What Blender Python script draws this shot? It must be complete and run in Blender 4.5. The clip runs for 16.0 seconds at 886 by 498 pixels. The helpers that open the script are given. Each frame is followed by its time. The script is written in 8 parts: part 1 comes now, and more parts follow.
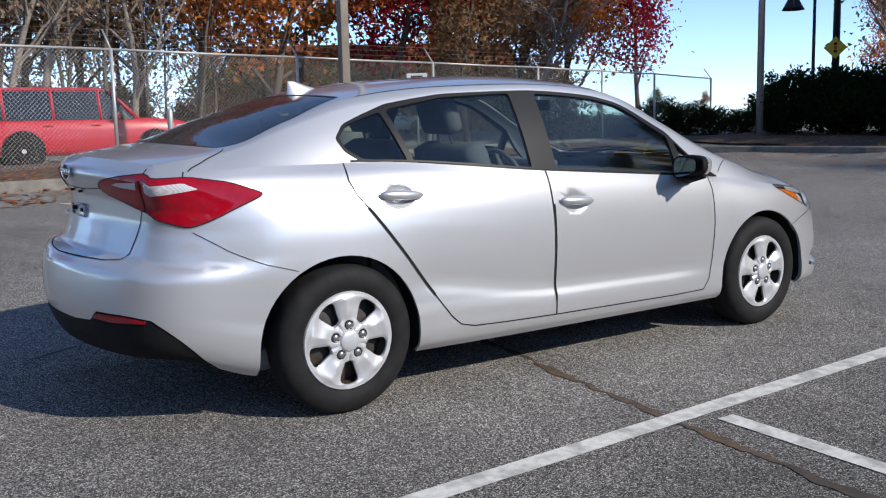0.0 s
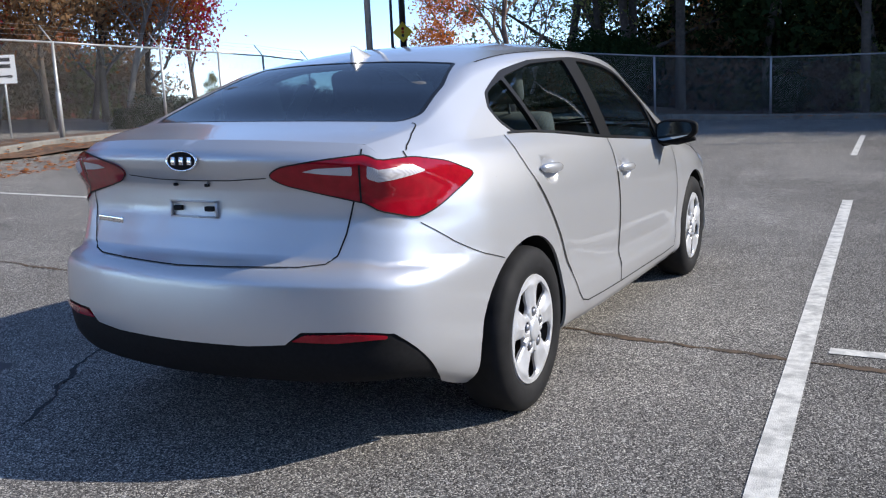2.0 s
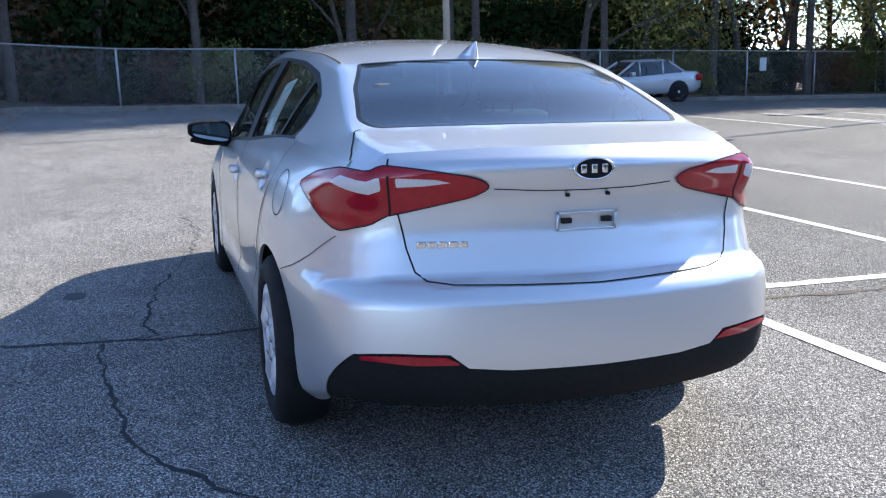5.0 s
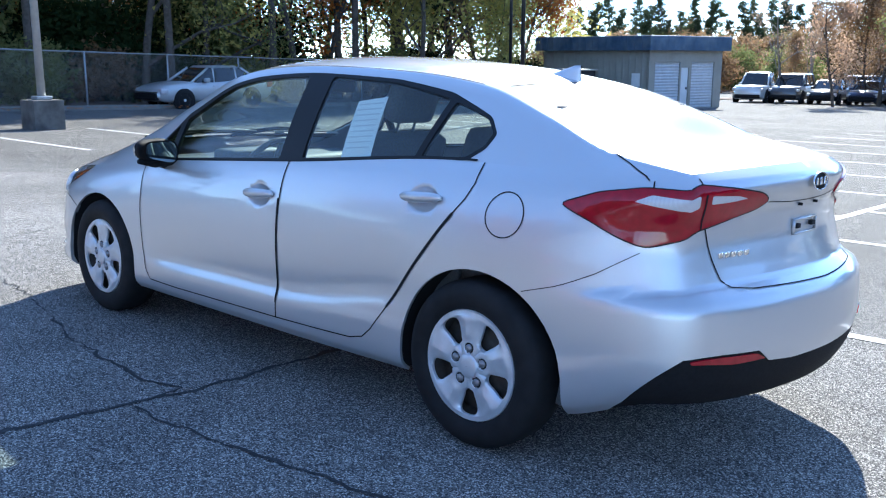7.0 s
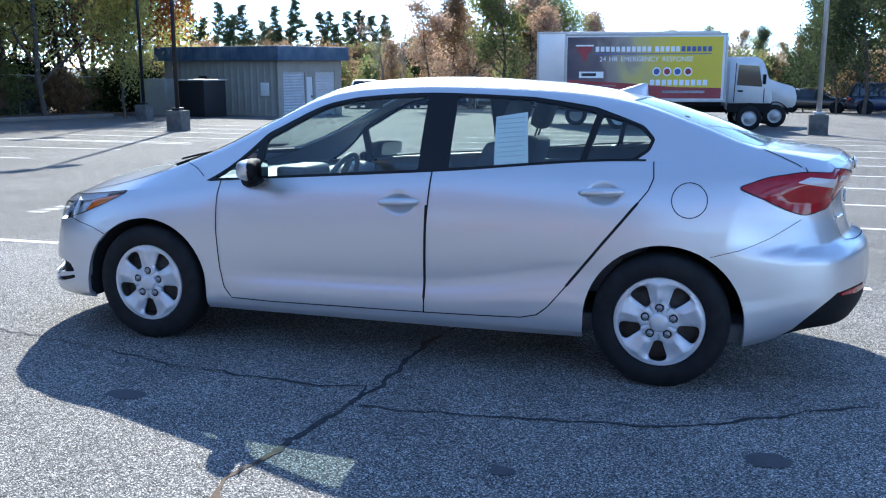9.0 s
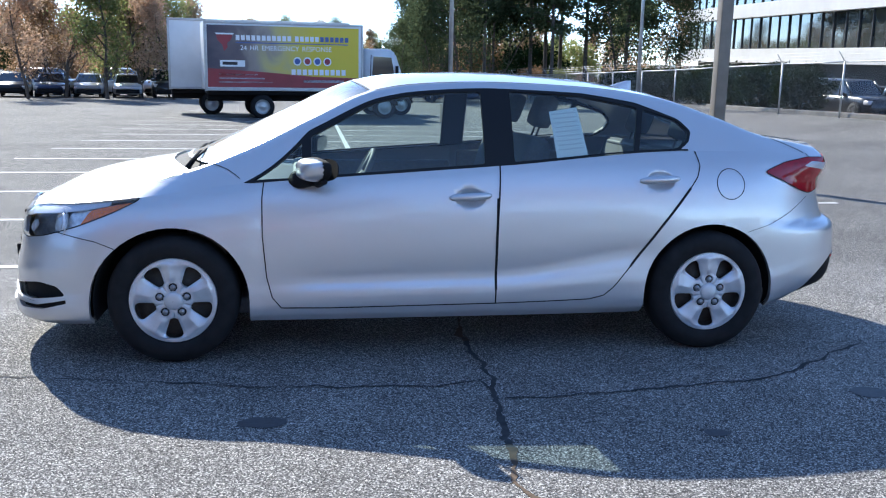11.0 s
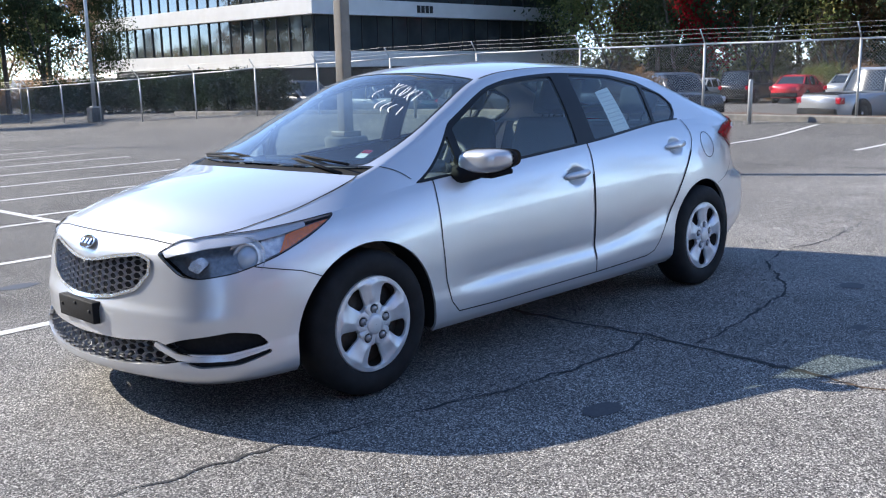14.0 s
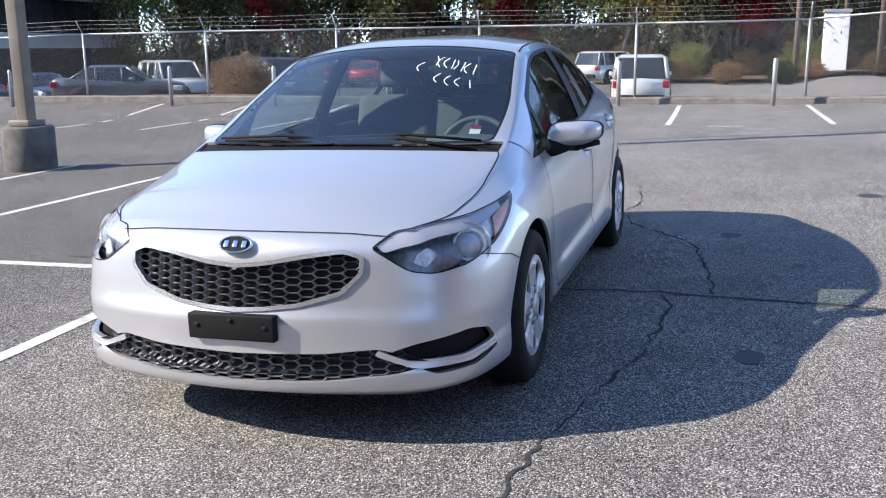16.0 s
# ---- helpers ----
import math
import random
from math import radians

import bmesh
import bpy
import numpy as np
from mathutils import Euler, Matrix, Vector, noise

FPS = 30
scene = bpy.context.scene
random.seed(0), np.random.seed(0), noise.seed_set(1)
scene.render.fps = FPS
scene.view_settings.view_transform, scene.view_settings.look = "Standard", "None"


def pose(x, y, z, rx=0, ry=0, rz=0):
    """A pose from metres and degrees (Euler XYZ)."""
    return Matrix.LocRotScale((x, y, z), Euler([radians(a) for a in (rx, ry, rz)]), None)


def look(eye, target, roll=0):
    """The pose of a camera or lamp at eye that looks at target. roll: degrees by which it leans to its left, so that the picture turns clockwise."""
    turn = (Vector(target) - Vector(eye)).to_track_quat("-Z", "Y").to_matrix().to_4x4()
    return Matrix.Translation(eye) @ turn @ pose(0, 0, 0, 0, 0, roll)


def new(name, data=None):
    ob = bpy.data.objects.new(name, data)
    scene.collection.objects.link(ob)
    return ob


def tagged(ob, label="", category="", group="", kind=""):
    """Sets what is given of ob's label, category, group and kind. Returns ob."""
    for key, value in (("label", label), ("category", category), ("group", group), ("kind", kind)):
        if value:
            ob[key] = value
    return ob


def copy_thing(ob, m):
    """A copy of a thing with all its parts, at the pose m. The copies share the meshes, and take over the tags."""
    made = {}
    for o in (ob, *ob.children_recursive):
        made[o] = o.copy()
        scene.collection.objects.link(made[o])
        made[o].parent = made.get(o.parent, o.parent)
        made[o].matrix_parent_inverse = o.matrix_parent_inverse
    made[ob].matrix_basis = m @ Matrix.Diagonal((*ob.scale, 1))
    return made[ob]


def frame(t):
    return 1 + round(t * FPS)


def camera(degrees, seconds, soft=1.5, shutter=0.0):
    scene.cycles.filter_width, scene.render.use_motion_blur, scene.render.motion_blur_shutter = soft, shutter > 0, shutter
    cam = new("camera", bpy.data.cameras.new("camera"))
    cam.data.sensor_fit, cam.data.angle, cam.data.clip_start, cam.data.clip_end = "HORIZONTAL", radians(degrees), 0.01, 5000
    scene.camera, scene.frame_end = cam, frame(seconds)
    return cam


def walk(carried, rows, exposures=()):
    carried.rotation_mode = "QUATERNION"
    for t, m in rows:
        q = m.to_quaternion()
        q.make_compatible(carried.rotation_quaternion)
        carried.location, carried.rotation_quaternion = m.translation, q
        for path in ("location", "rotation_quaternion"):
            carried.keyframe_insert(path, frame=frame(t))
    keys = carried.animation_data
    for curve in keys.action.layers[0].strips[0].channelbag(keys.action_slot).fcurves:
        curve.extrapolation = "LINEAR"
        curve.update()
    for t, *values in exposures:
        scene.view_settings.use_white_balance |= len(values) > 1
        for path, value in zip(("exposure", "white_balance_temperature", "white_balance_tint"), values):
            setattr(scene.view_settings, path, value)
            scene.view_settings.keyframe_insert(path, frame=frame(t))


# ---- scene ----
cam = camera(51.2, 16.0, soft=1.15)
PATH = [
    (0, (-3.136, -4.15, 1.146), (-2.01, -2.518, 0.887), -1.3),
    (0.5, (-3.576, -3.704, 1.146), (-2.257, -2.222, 0.895), -0.6),
    (1, (-3.951, -3.249, 1.125), (-2.466, -1.937, 0.854), -1.9),
    (1.5, (-4.222, -2.701, 1.133), (-2.587, -1.587, 0.839), -2.4),
    (2, (-4.478, -2.144, 1.164), (-2.73, -1.228, 0.839), -2.8),
    (2.5, (-4.659, -1.568, 1.191), (-2.818, -0.863, 0.854), -3.2),
    (3, (-4.853, -1.04, 1.249), (-2.939, -0.572, 0.906), -3.1),
    (3.2, (-4.912, -0.819, 1.233), (-2.98, -0.443, 0.881), -2.9),
    (5.3, (-4.511, 1.528, 1.338), (-2.696, 0.798, 0.919), -1.9),
    (5.5, (-4.378, 1.739, 1.34), (-2.606, 0.915, 0.911), -2.1),
    (6, (-4.111, 2.248, 1.367), (-2.466, 1.191, 0.944), -1.2),
    (6.5, (-3.809, 2.757, 1.401), (-2.321, 1.488, 0.981), -0.7),
    (7, (-3.436, 3.246, 1.425), (-2.106, 1.809, 1.016), 0.2),
    (7.5, (-3.039, 3.775, 1.439), (-1.878, 2.195, 1.044), 0.5),
    (8, (-2.605, 4.227, 1.487), (-1.643, 2.522, 1.076), -0.4),
    (8.5, (-2.183, 4.715, 1.49), (-1.401, 2.915, 1.106), -1.1),
    (9, (-1.622, 5.029, 1.486), (-1.038, 3.156, 1.095), -0.1),
    (9.2, (-1.387, 5.155, 1.473), (-0.89, 3.257, 1.085), 0.6),
    (11.3, (1.059, 5.271, 1.504), (0.655, 3.355, 1.098), 1.4),
    (11.5, (1.276, 5.243, 1.46), (0.803, 3.341, 1.063), 1.6),
    (12, (1.797, 5.083, 1.449), (1.132, 3.241, 1.048), 1.1),
    (12.5, (2.355, 4.79, 1.394), (1.492, 3.026, 1.015), 0.5),
    (13, (2.858, 4.494, 1.396), (1.826, 2.821, 1.029), -0.4),
    (13.5, (3.33, 4.101, 1.394), (2.12, 2.554, 1.014), -1.0),
    (14, (3.788, 3.741, 1.389), (2.409, 2.345, 1.004), -1.1),
    (14.5, (4.134, 3.242, 1.371), (2.599, 2.025, 0.969), -1.4),
    (15, (4.471, 2.747, 1.383), (2.795, 1.739, 0.965), -1.4),
    (15.5, (4.691, 2.17, 1.363), (2.911, 1.369, 0.929), -1.2),
    (16, (4.903, 1.596, 1.356), (3.041, 1.004, 0.93), -0.5),
]
walk(cam, [(t, look(eye, target, roll)) for t, eye, target, roll in PATH],
     [(0, 0.66, 6750, 10), (2.0, 1.02, 6700, 10), (3.0, 1.46, 6550, 9), (5.5, 2.07, 6650, 8), (7.0, 2.14, 6100, 5), (9.0, 1.94, 6050, 5), (12.5, 1.72, 6500, 9), (14.5, 1.70, 6800, 10), (16.0, 1.66, 6950, 11)])

# ---- world, sun and exposure ----
world = bpy.data.worlds.new("sky_world")
scene.world = world
world.use_nodes = True
wn = world.node_tree.nodes
sky = wn.new("ShaderNodeTexSky")
sky.sky_type = "NISHITA"
sky.sun_disc = False
SUN_DIR = Vector((0.63, -1.43, 1.0)).normalized()
sky.sun_elevation = math.asin(SUN_DIR.z)
sky.sun_rotation = math.atan2(SUN_DIR.x, SUN_DIR.y)
sky.air_density = 0.6
sky.ozone_density = 3.0
sky.dust_density = 0.1
sky.altitude = 1500.0
world.node_tree.links.new(sky.outputs[0], wn["Background"].inputs[0])
wn["Background"].inputs[1].default_value = 0.17
sun = new("sun", bpy.data.lights.new("sun", "SUN"))
sun.data.energy = 2.9
sun.data.angle = radians(0.55)
sun.data.color = (1.0, 0.95, 0.87)
sun.matrix_world = look(SUN_DIR * 50, (0, 0, 0))
scene.view_settings.exposure = 0.0

# ---- small helpers ----


def smooth01(a, b, x):
    t = min(1.0, max(0.0, (x - a) / (b - a)))  # a may lie above b
    return t * t * (3 - 2 * t)


def spline(*pts):
    """A smooth curve through (x, value) pairs that does not overshoot."""
    xs = np.array([p[0] for p in pts], float)
    ys = np.array([p[1] for p in pts], float)
    h = np.diff(xs)
    d = np.diff(ys) / h
    m = np.zeros(len(xs))
    m[0], m[-1] = d[0], d[-1]
    for i in range(1, len(xs) - 1):
        if d[i - 1] * d[i] > 0:
            m[i] = (h[i - 1] + h[i]) / (h[i - 1] / d[i] + h[i] / d[i - 1])
            m[i] = min(abs(m[i]), 2 * abs(d[i - 1]), 2 * abs(d[i])) * math.copysign(1, m[i])

    def f(x):
        x = np.asarray(x, float)
        i = np.clip(np.searchsorted(xs, x) - 1, 0, len(xs) - 2)
        t = (np.clip(x, xs[0], xs[-1]) - xs[i]) / h[i]
        return ((1 + 2 * t) * (1 - t) ** 2 * ys[i] + t * (1 - t) ** 2 * h[i] * m[i]
                + t * t * (3 - 2 * t) * ys[i + 1] + t * t * (t - 1) * h[i] * m[i + 1])
    return f


def mesh_from(name, bm, smooth=True):
    me = bpy.data.meshes.new(name)
    bm.to_mesh(me)
    bm.free()
    if smooth:
        for p in me.polygons:
            p.use_smooth = True
    return me


def part(name, bm, material, parent=None, label="", smooth=True):
    """Links a bmesh or mesh as one mesh object under a thing or under a part."""
    me = bm if isinstance(bm, bpy.types.Mesh) else mesh_from(name, bm, smooth)
    if not me.materials:
        me.materials.append(material)
    ob = new(name, me)
    ob.parent = parent
    if label:
        tagged(ob, label)
    return ob


def empty(name, m=None):
    ob = new(name)
    ob.empty_display_size = 0.3
    if m is not None:
        ob.matrix_world = m
    return ob


def add_box(bm, lo, hi, m=None, bevel=0.0):
    """A box from corner lo to corner hi, with bevelled edges."""
    vs = [bm.verts.new((x, y, z)) for x in (lo[0], hi[0]) for y in (lo[1], hi[1]) for z in (lo[2], hi[2])]
    fs = [bm.faces.new([vs[i] for i in q]) for q in ((0, 1, 3, 2), (4, 6, 7, 5), (0, 4, 5, 1), (2, 3, 7, 6), (0, 2, 6, 4), (1, 5, 7, 3))]
    if bevel:
        edges = list({e for f in fs for e in f.edges})
        got = bmesh.ops.bevel(bm, geom=edges, offset=bevel, segments=2, affect="EDGES", profile=0.6)
        vs = list({v for f in got["faces"] for v in f.verts} | {v for v in vs if v.is_valid})
    if m is not None:
        bmesh.ops.transform(bm, matrix=m, verts=vs)
    return vs


def box_bm(lo, hi, bevel=0.0, m=None):
    bm = bmesh.new()
    add_box(bm, lo, hi, m, bevel)
    return bm


def tube(bm, pts, radii, n=10, cap=True):
    """A round tube through points, with a radius at each."""
    pts = [Vector(p) for p in pts]
    if not isinstance(radii, (list, tuple)):
        radii = [radii] * len(pts)
    rings = []
    side = None
    for i, p in enumerate(pts):
        d = (pts[min(i + 1, len(pts) - 1)] - pts[max(i - 1, 0)]).normalized()
        if side is None:
            side = d.orthogonal().normalized()
        side = (side - d * side.dot(d)).normalized()
        up = d.cross(side)
        rings.append([bm.verts.new(p + (side * math.cos(a) + up * math.sin(a)) * radii[i])
                      for a in (2 * math.pi * k / n for k in range(n))])
    for a, b in zip(rings, rings[1:]):
        for k in range(n):
            bm.faces.new((a[k], a[(k + 1) % n], b[(k + 1) % n], b[k]))
    if cap:
        bm.faces.new(rings[0][::-1])
        bm.faces.new(rings[-1])
    return rings


def lathe(bm, profile, n=48, axis="y", close=False):
    """Turns a profile of (radius, offset) round an axis."""
    rings = []
    for r, o in profile:
        ring = []
        for k in range(n):
            a = 2 * math.pi * k / n
            c, s = r * math.cos(a), r * math.sin(a)
            ring.append(bm.verts.new({"y": (c, o, s), "z": (c, s, o), "x": (o, c, s)}[axis]))
        rings.append(ring)
    pairs = list(zip(rings, rings[1:])) + ([(rings[-1], rings[0])] if close else [])
    for a, b in pairs:
        for k in range(n):
            bm.faces.new((a[k], b[k], b[(k + 1) % n], a[(k + 1) % n]))
    return rings


# ---- materials ----


def material(name, color, rough=0.5, metal=0.0, vary=0.0, scale=8.0, bump=0.0, bump_scale=60.0, coat=0.0,
             second=None, second_scale=0.6, second_amount=0.4, spec=0.5, per_object=0.0):
    """A surface with grain, wear at two scales and fine relief, in metres of the object."""
    m = bpy.data.materials.new(name)
    m.use_nodes = True
    nt = m.node_tree
    b = nt.nodes["Principled BSDF"]
    b.inputs["Roughness"].default_value = rough
    b.inputs["Metallic"].default_value = metal
    b.inputs["Specular IOR Level"].default_value = spec
    b.inputs["Coat Weight"].default_value = coat
    b.inputs["Coat Roughness"].default_value = 0.04
    tc = nt.nodes.new("ShaderNodeTexCoord")
    out = None
    base = (*color, 1)
    if vary or second:
        n1 = nt.nodes.new("ShaderNodeTexNoise")
        n1.inputs["Scale"].default_value = scale
        n1.inputs["Detail"].default_value = 6
        nt.links.new(tc.outputs["Object"], n1.inputs["Vector"])
        ramp = nt.nodes.new("ShaderNodeValToRGB")
        ramp.color_ramp.elements[0].position, ramp.color_ramp.elements[1].position = 0.3, 0.72
        ramp.color_ramp.elements[0].color = tuple(c * (1 - vary) for c in color) + (1,)
        ramp.color_ramp.elements[1].color = tuple(min(1, c * (1 + vary)) for c in color) + (1,)
        nt.links.new(n1.outputs["Fac"], ramp.inputs[0])
        out = ramp.outputs[0]
        if second:
            n2 = nt.nodes.new("ShaderNodeTexNoise")
            n2.inputs["Scale"].default_value = second_scale
            n2.inputs["Detail"].default_value = 5
            nt.links.new(tc.outputs["Object"], n2.inputs["Vector"])
            r2 = nt.nodes.new("ShaderNodeMapRange")
            r2.inputs[1].default_value, r2.inputs[2].default_value = 0.45, 0.68
            r2.inputs[4].default_value = second_amount
            nt.links.new(n2.outputs["Fac"], r2.inputs[0])
            mix = nt.nodes.new("ShaderNodeMix")
            mix.data_type = "RGBA"
            nt.links.new(r2.outputs[0], mix.inputs[0])
            nt.links.new(out, mix.inputs[6])
            mix.inputs[7].default_value = (*second, 1)
            out = mix.outputs[2]
        if per_object:
            oi = nt.nodes.new("ShaderNodeObjectInfo")
            mr = nt.nodes.new("ShaderNodeMapRange")
            mr.inputs[3].default_value, mr.inputs[4].default_value = 1 - per_object, 1 + per_object
            nt.links.new(oi.outputs["Random"], mr.inputs[0])
            hs = nt.nodes.new("ShaderNodeHueSaturation")
            nt.links.new(mr.outputs[0], hs.inputs["Value"])
            nt.links.new(out, hs.inputs["Color"])
            out = hs.outputs[0]
        nt.links.new(out, b.inputs["Base Color"])
    else:
        b.inputs["Base Color"].default_value = base
    if bump:
        n3 = nt.nodes.new("ShaderNodeTexNoise")
        n3.inputs["Scale"].default_value = bump_scale
        n3.inputs["Detail"].default_value = 4
        nt.links.new(tc.outputs["Object"], n3.inputs["Vector"])
        bp = nt.nodes.new("ShaderNodeBump")
        bp.inputs["Strength"].default_value = bump
        bp.inputs["Distance"].default_value = 0.01
        nt.links.new(n3.outputs["Fac"], bp.inputs["Height"])
        nt.links.new(bp.outputs[0], b.inputs["Normal"])
    return m


def glass_material(name, tint, gloss_rough=0.01, ior=1.45, dusty=0.0):
    """A thin tinted pane: clear along the sight line, with a mirror gloss that grows towards grazing."""
    m = bpy.data.materials.new(name)
    m.use_nodes = True
    nt = m.node_tree
    nt.nodes.remove(nt.nodes["Principled BSDF"])
    tr = nt.nodes.new("ShaderNodeBsdfTransparent")
    tr.inputs[0].default_value = (*tint, 1)
    gl = nt.nodes.new("ShaderNodeBsdfGlossy")
    gl.inputs["Roughness"].default_value = gloss_rough
    lw = nt.nodes.new("ShaderNodeLayerWeight")
    lw.inputs[0].default_value = 0.5
    power = nt.nodes.new("ShaderNodeMath")
    power.operation = "POWER"
    power.inputs[1].default_value = 4.6
    nt.links.new(lw.outputs["Facing"], power.inputs[0])
    mr = nt.nodes.new("ShaderNodeMapRange")
    mr.inputs[3].default_value, mr.inputs[4].default_value = ((ior - 1) / (ior + 1)) ** 2 * 1.7, 1.0
    nt.links.new(power.outputs[0], mr.inputs[0])
    mx = nt.nodes.new("ShaderNodeMixShader")
    nt.links.new(mr.outputs[0], mx.inputs[0])
    nt.links.new(tr.outputs[0], mx.inputs[1])
    nt.links.new(gl.outputs[0], mx.inputs[2])
    pane = mx.outputs[0]
    if dusty:  # a thin film of dust that scatters the sun
        haze, both = nt.nodes.new("ShaderNodeBsdfGlossy"), nt.nodes.new("ShaderNodeMixShader")
        haze.inputs["Roughness"].default_value = .36
        both.inputs[0].default_value = dusty
        nt.links.new(pane, both.inputs[1])
        nt.links.new(haze.outputs[0], both.inputs[2])
        pane = both.outputs[0]
    nt.links.new(pane, nt.nodes["Material Output"].inputs[0])
    return m


def asphalt_material():
    """Worn asphalt: pale and dark stone chips in a grey binder, with broad stains and patches."""
    m = bpy.data.materials.new("asphalt")
    m.use_nodes = True
    nt = m.node_tree
    L = nt.links.new
    b = nt.nodes["Principled BSDF"]
    tc = nt.nodes.new("ShaderNodeTexCoord")

    def noise_node(scale, detail=5, rough=0.6):
        n = nt.nodes.new("ShaderNodeTexNoise")
        n.inputs["Scale"].default_value, n.inputs["Detail"].default_value, n.inputs["Roughness"].default_value = scale, detail, rough
        L(tc.outputs["Object"], n.inputs["Vector"])
        return n
    vor = nt.nodes.new("ShaderNodeTexVoronoi")
    vor.inputs["Scale"].default_value = 215
    L(tc.outputs["Object"], vor.inputs["Vector"])
    chips = nt.nodes.new("ShaderNodeValToRGB")
    e = chips.color_ramp.elements
    e[0].position, e[0].color = 0.0, (0.019, 0.018, 0.018, 1)
    e[1].position, e[1].color = 1.0, (0.62, 0.59, 0.535, 1)
    k = e.new(0.45)
    k.color = (0.104, 0.099, 0.094, 1)
    k = e.new(0.78)
    k.color = (0.235, 0.223, 0.206, 1)
    sep = nt.nodes.new("ShaderNodeSeparateColor")
    L(vor.outputs["Color"], sep.inputs[0])
    L(sep.outputs[0], chips.inputs[0])
    big = noise_node(0.35, 6, 0.62)
    mid = noise_node(2.6, 5)
    bigr = nt.nodes.new("ShaderNodeMapRange")
    bigr.inputs[1].default_value, bigr.inputs[2].default_value, bigr.inputs[3].default_value, bigr.inputs[4].default_value = 0.3, 0.7, 0.80, 1.20
    L(big.outputs["Fac"], bigr.inputs[0])
    midr = nt.nodes.new("ShaderNodeMapRange")
    midr.inputs[1].default_value, midr.inputs[2].default_value, midr.inputs[3].default_value, midr.inputs[4].default_value = 0.3, 0.7, 0.86, 1.12
    L(mid.outputs["Fac"], midr.inputs[0])
    mul = nt.nodes.new("ShaderNodeMath")
    mul.operation = "MULTIPLY"
    L(bigr.outputs[0], mul.inputs[0])
    L(midr.outputs[0], mul.inputs[1])
    sxyz, wob, zone, mul2 = (nt.nodes.new("ShaderNode" + k) for k in ("SeparateXYZ", "Math", "MapRange", "Math"))
    L(tc.outputs["Object"], sxyz.inputs[0])
    wob.operation = "MULTIPLY_ADD"
    wob.inputs[1].default_value = 1.6
    L(big.outputs["Fac"], wob.inputs[0])
    L(sxyz.outputs[1], wob.inputs[2])
    zone.interpolation_type = "SMOOTHSTEP"  # the asphalt is darker south of the lane and paler north of it
    zone.inputs[1].default_value, zone.inputs[2].default_value, zone.inputs[3].default_value, zone.inputs[4].default_value = -1.9, .4, .76, 1.14
    L(wob.outputs[0], zone.inputs[0])
    mul2.operation = "MULTIPLY"
    L(mul.outputs[0], mul2.inputs[0])
    L(zone.outputs[0], mul2.inputs[1])
    mul = mul2
    vm = nt.nodes.new("ShaderNodeVectorMath")
    vm.operation = "SCALE"
    L(chips.outputs[0], vm.inputs[0])
    L(mul.outputs[0], vm.inputs["Scale"])
    L(vm.outputs[0], b.inputs["Base Color"])
    b.inputs["Roughness"].default_value = 0.88
    b.inputs["Specular IOR Level"].default_value = 0.2
    bp = nt.nodes.new("ShaderNodeBump")
    bp.inputs["Strength"].default_value = 0.55
    bp.inputs["Distance"].default_value = 0.006
    L(vor.outputs["Distance"], bp.inputs["Height"])
    bp.invert = True
    L(bp.outputs[0], b.inputs["Normal"])
    return m


M_ASPHALT = asphalt_material()
M_LINE = material("line_paint", (0.64, 0.63, 0.59), 0.75, vary=0.14, scale=40, second=(0.17, 0.17, 0.165), second_scale=13, second_amount=0.55, bump=0.4, bump_scale=200)
M_LINE_OLD = material("old_line_paint", (0.40, 0.40, 0.38), 0.8, vary=0.2, scale=30, second=(0.13, 0.13, 0.125), second_scale=9, second_amount=0.95)
M_CRACK = material("crack_filler", (0.030, 0.030, 0.032), 0.9, vary=0.4, scale=30)
M_CRACK_BROWN = material("crack_dirt", (0.10, 0.065, 0.04), 0.95, vary=0.4, scale=25, second=(0.04, 0.035, 0.03), second_scale=6, second_amount=0.8)
M_STAIN = material("oil_stain", (0.045, 0.046, 0.05), 0.6, vary=0.3, scale=60)
M_PAINT = material("silver_paint", (0.61, 0.615, 0.63), 0.37, 0.64, coat=1.0, vary=0.012, scale=900)
M_PLASTIC = material("black_plastic", (0.009, 0.009, 0.010), 0.75, vary=0.25, scale=70, bump=0.08, bump_scale=600, spec=0.2)
M_GLOSSBLACK = material("gloss_black", (0.008, 0.008, 0.009), 0.40, spec=0.3)
M_SEAM = material("dark_gap", (0.006, 0.006, 0.007), 0.9)
M_RUBBER = material("tyre_rubber", (0.009, 0.009, 0.010), 0.75, vary=0.35, scale=18, second=(0.020, 0.019, 0.018), second_scale=9, second_amount=0.3, spec=0.3)
M_CAP = material("hubcap_silver", (0.62, 0.63, 0.65), 0.38, 0.45, vary=0.05, scale=30, second=(0.40, 0.38, 0.36), second_scale=22, second_amount=0.2)
M_STEEL = material("rusty_steel", (0.055, 0.05, 0.045), 0.7, 0.4, vary=0.4, scale=30, second=(0.10, 0.06, 0.04), second_scale=12, second_amount=0.4)
M_CHROME = material("chrome", (0.82, 0.83, 0.85), 0.08, 1.0)
M_GLASS = glass_material("side_glass", (0.80, 0.89, 0.87), ior=1.55)
M_GLASS_BACK = glass_material("back_glass", (0.15, 0.23, 0.28), ior=1.45, dusty=0.07)
M_GLASS_WIND = glass_material("wind_glass", (0.68, 0.80, 0.78), ior=1.55, dusty=0.05)
M_RED = material("red_lens", (0.33, 0.003, 0.014), 0.16, coat=0.8, vary=0.16, scale=40, second=(0.24, 0.002, 0.010), second_scale=9, second_amount=0.4, spec=0.1)
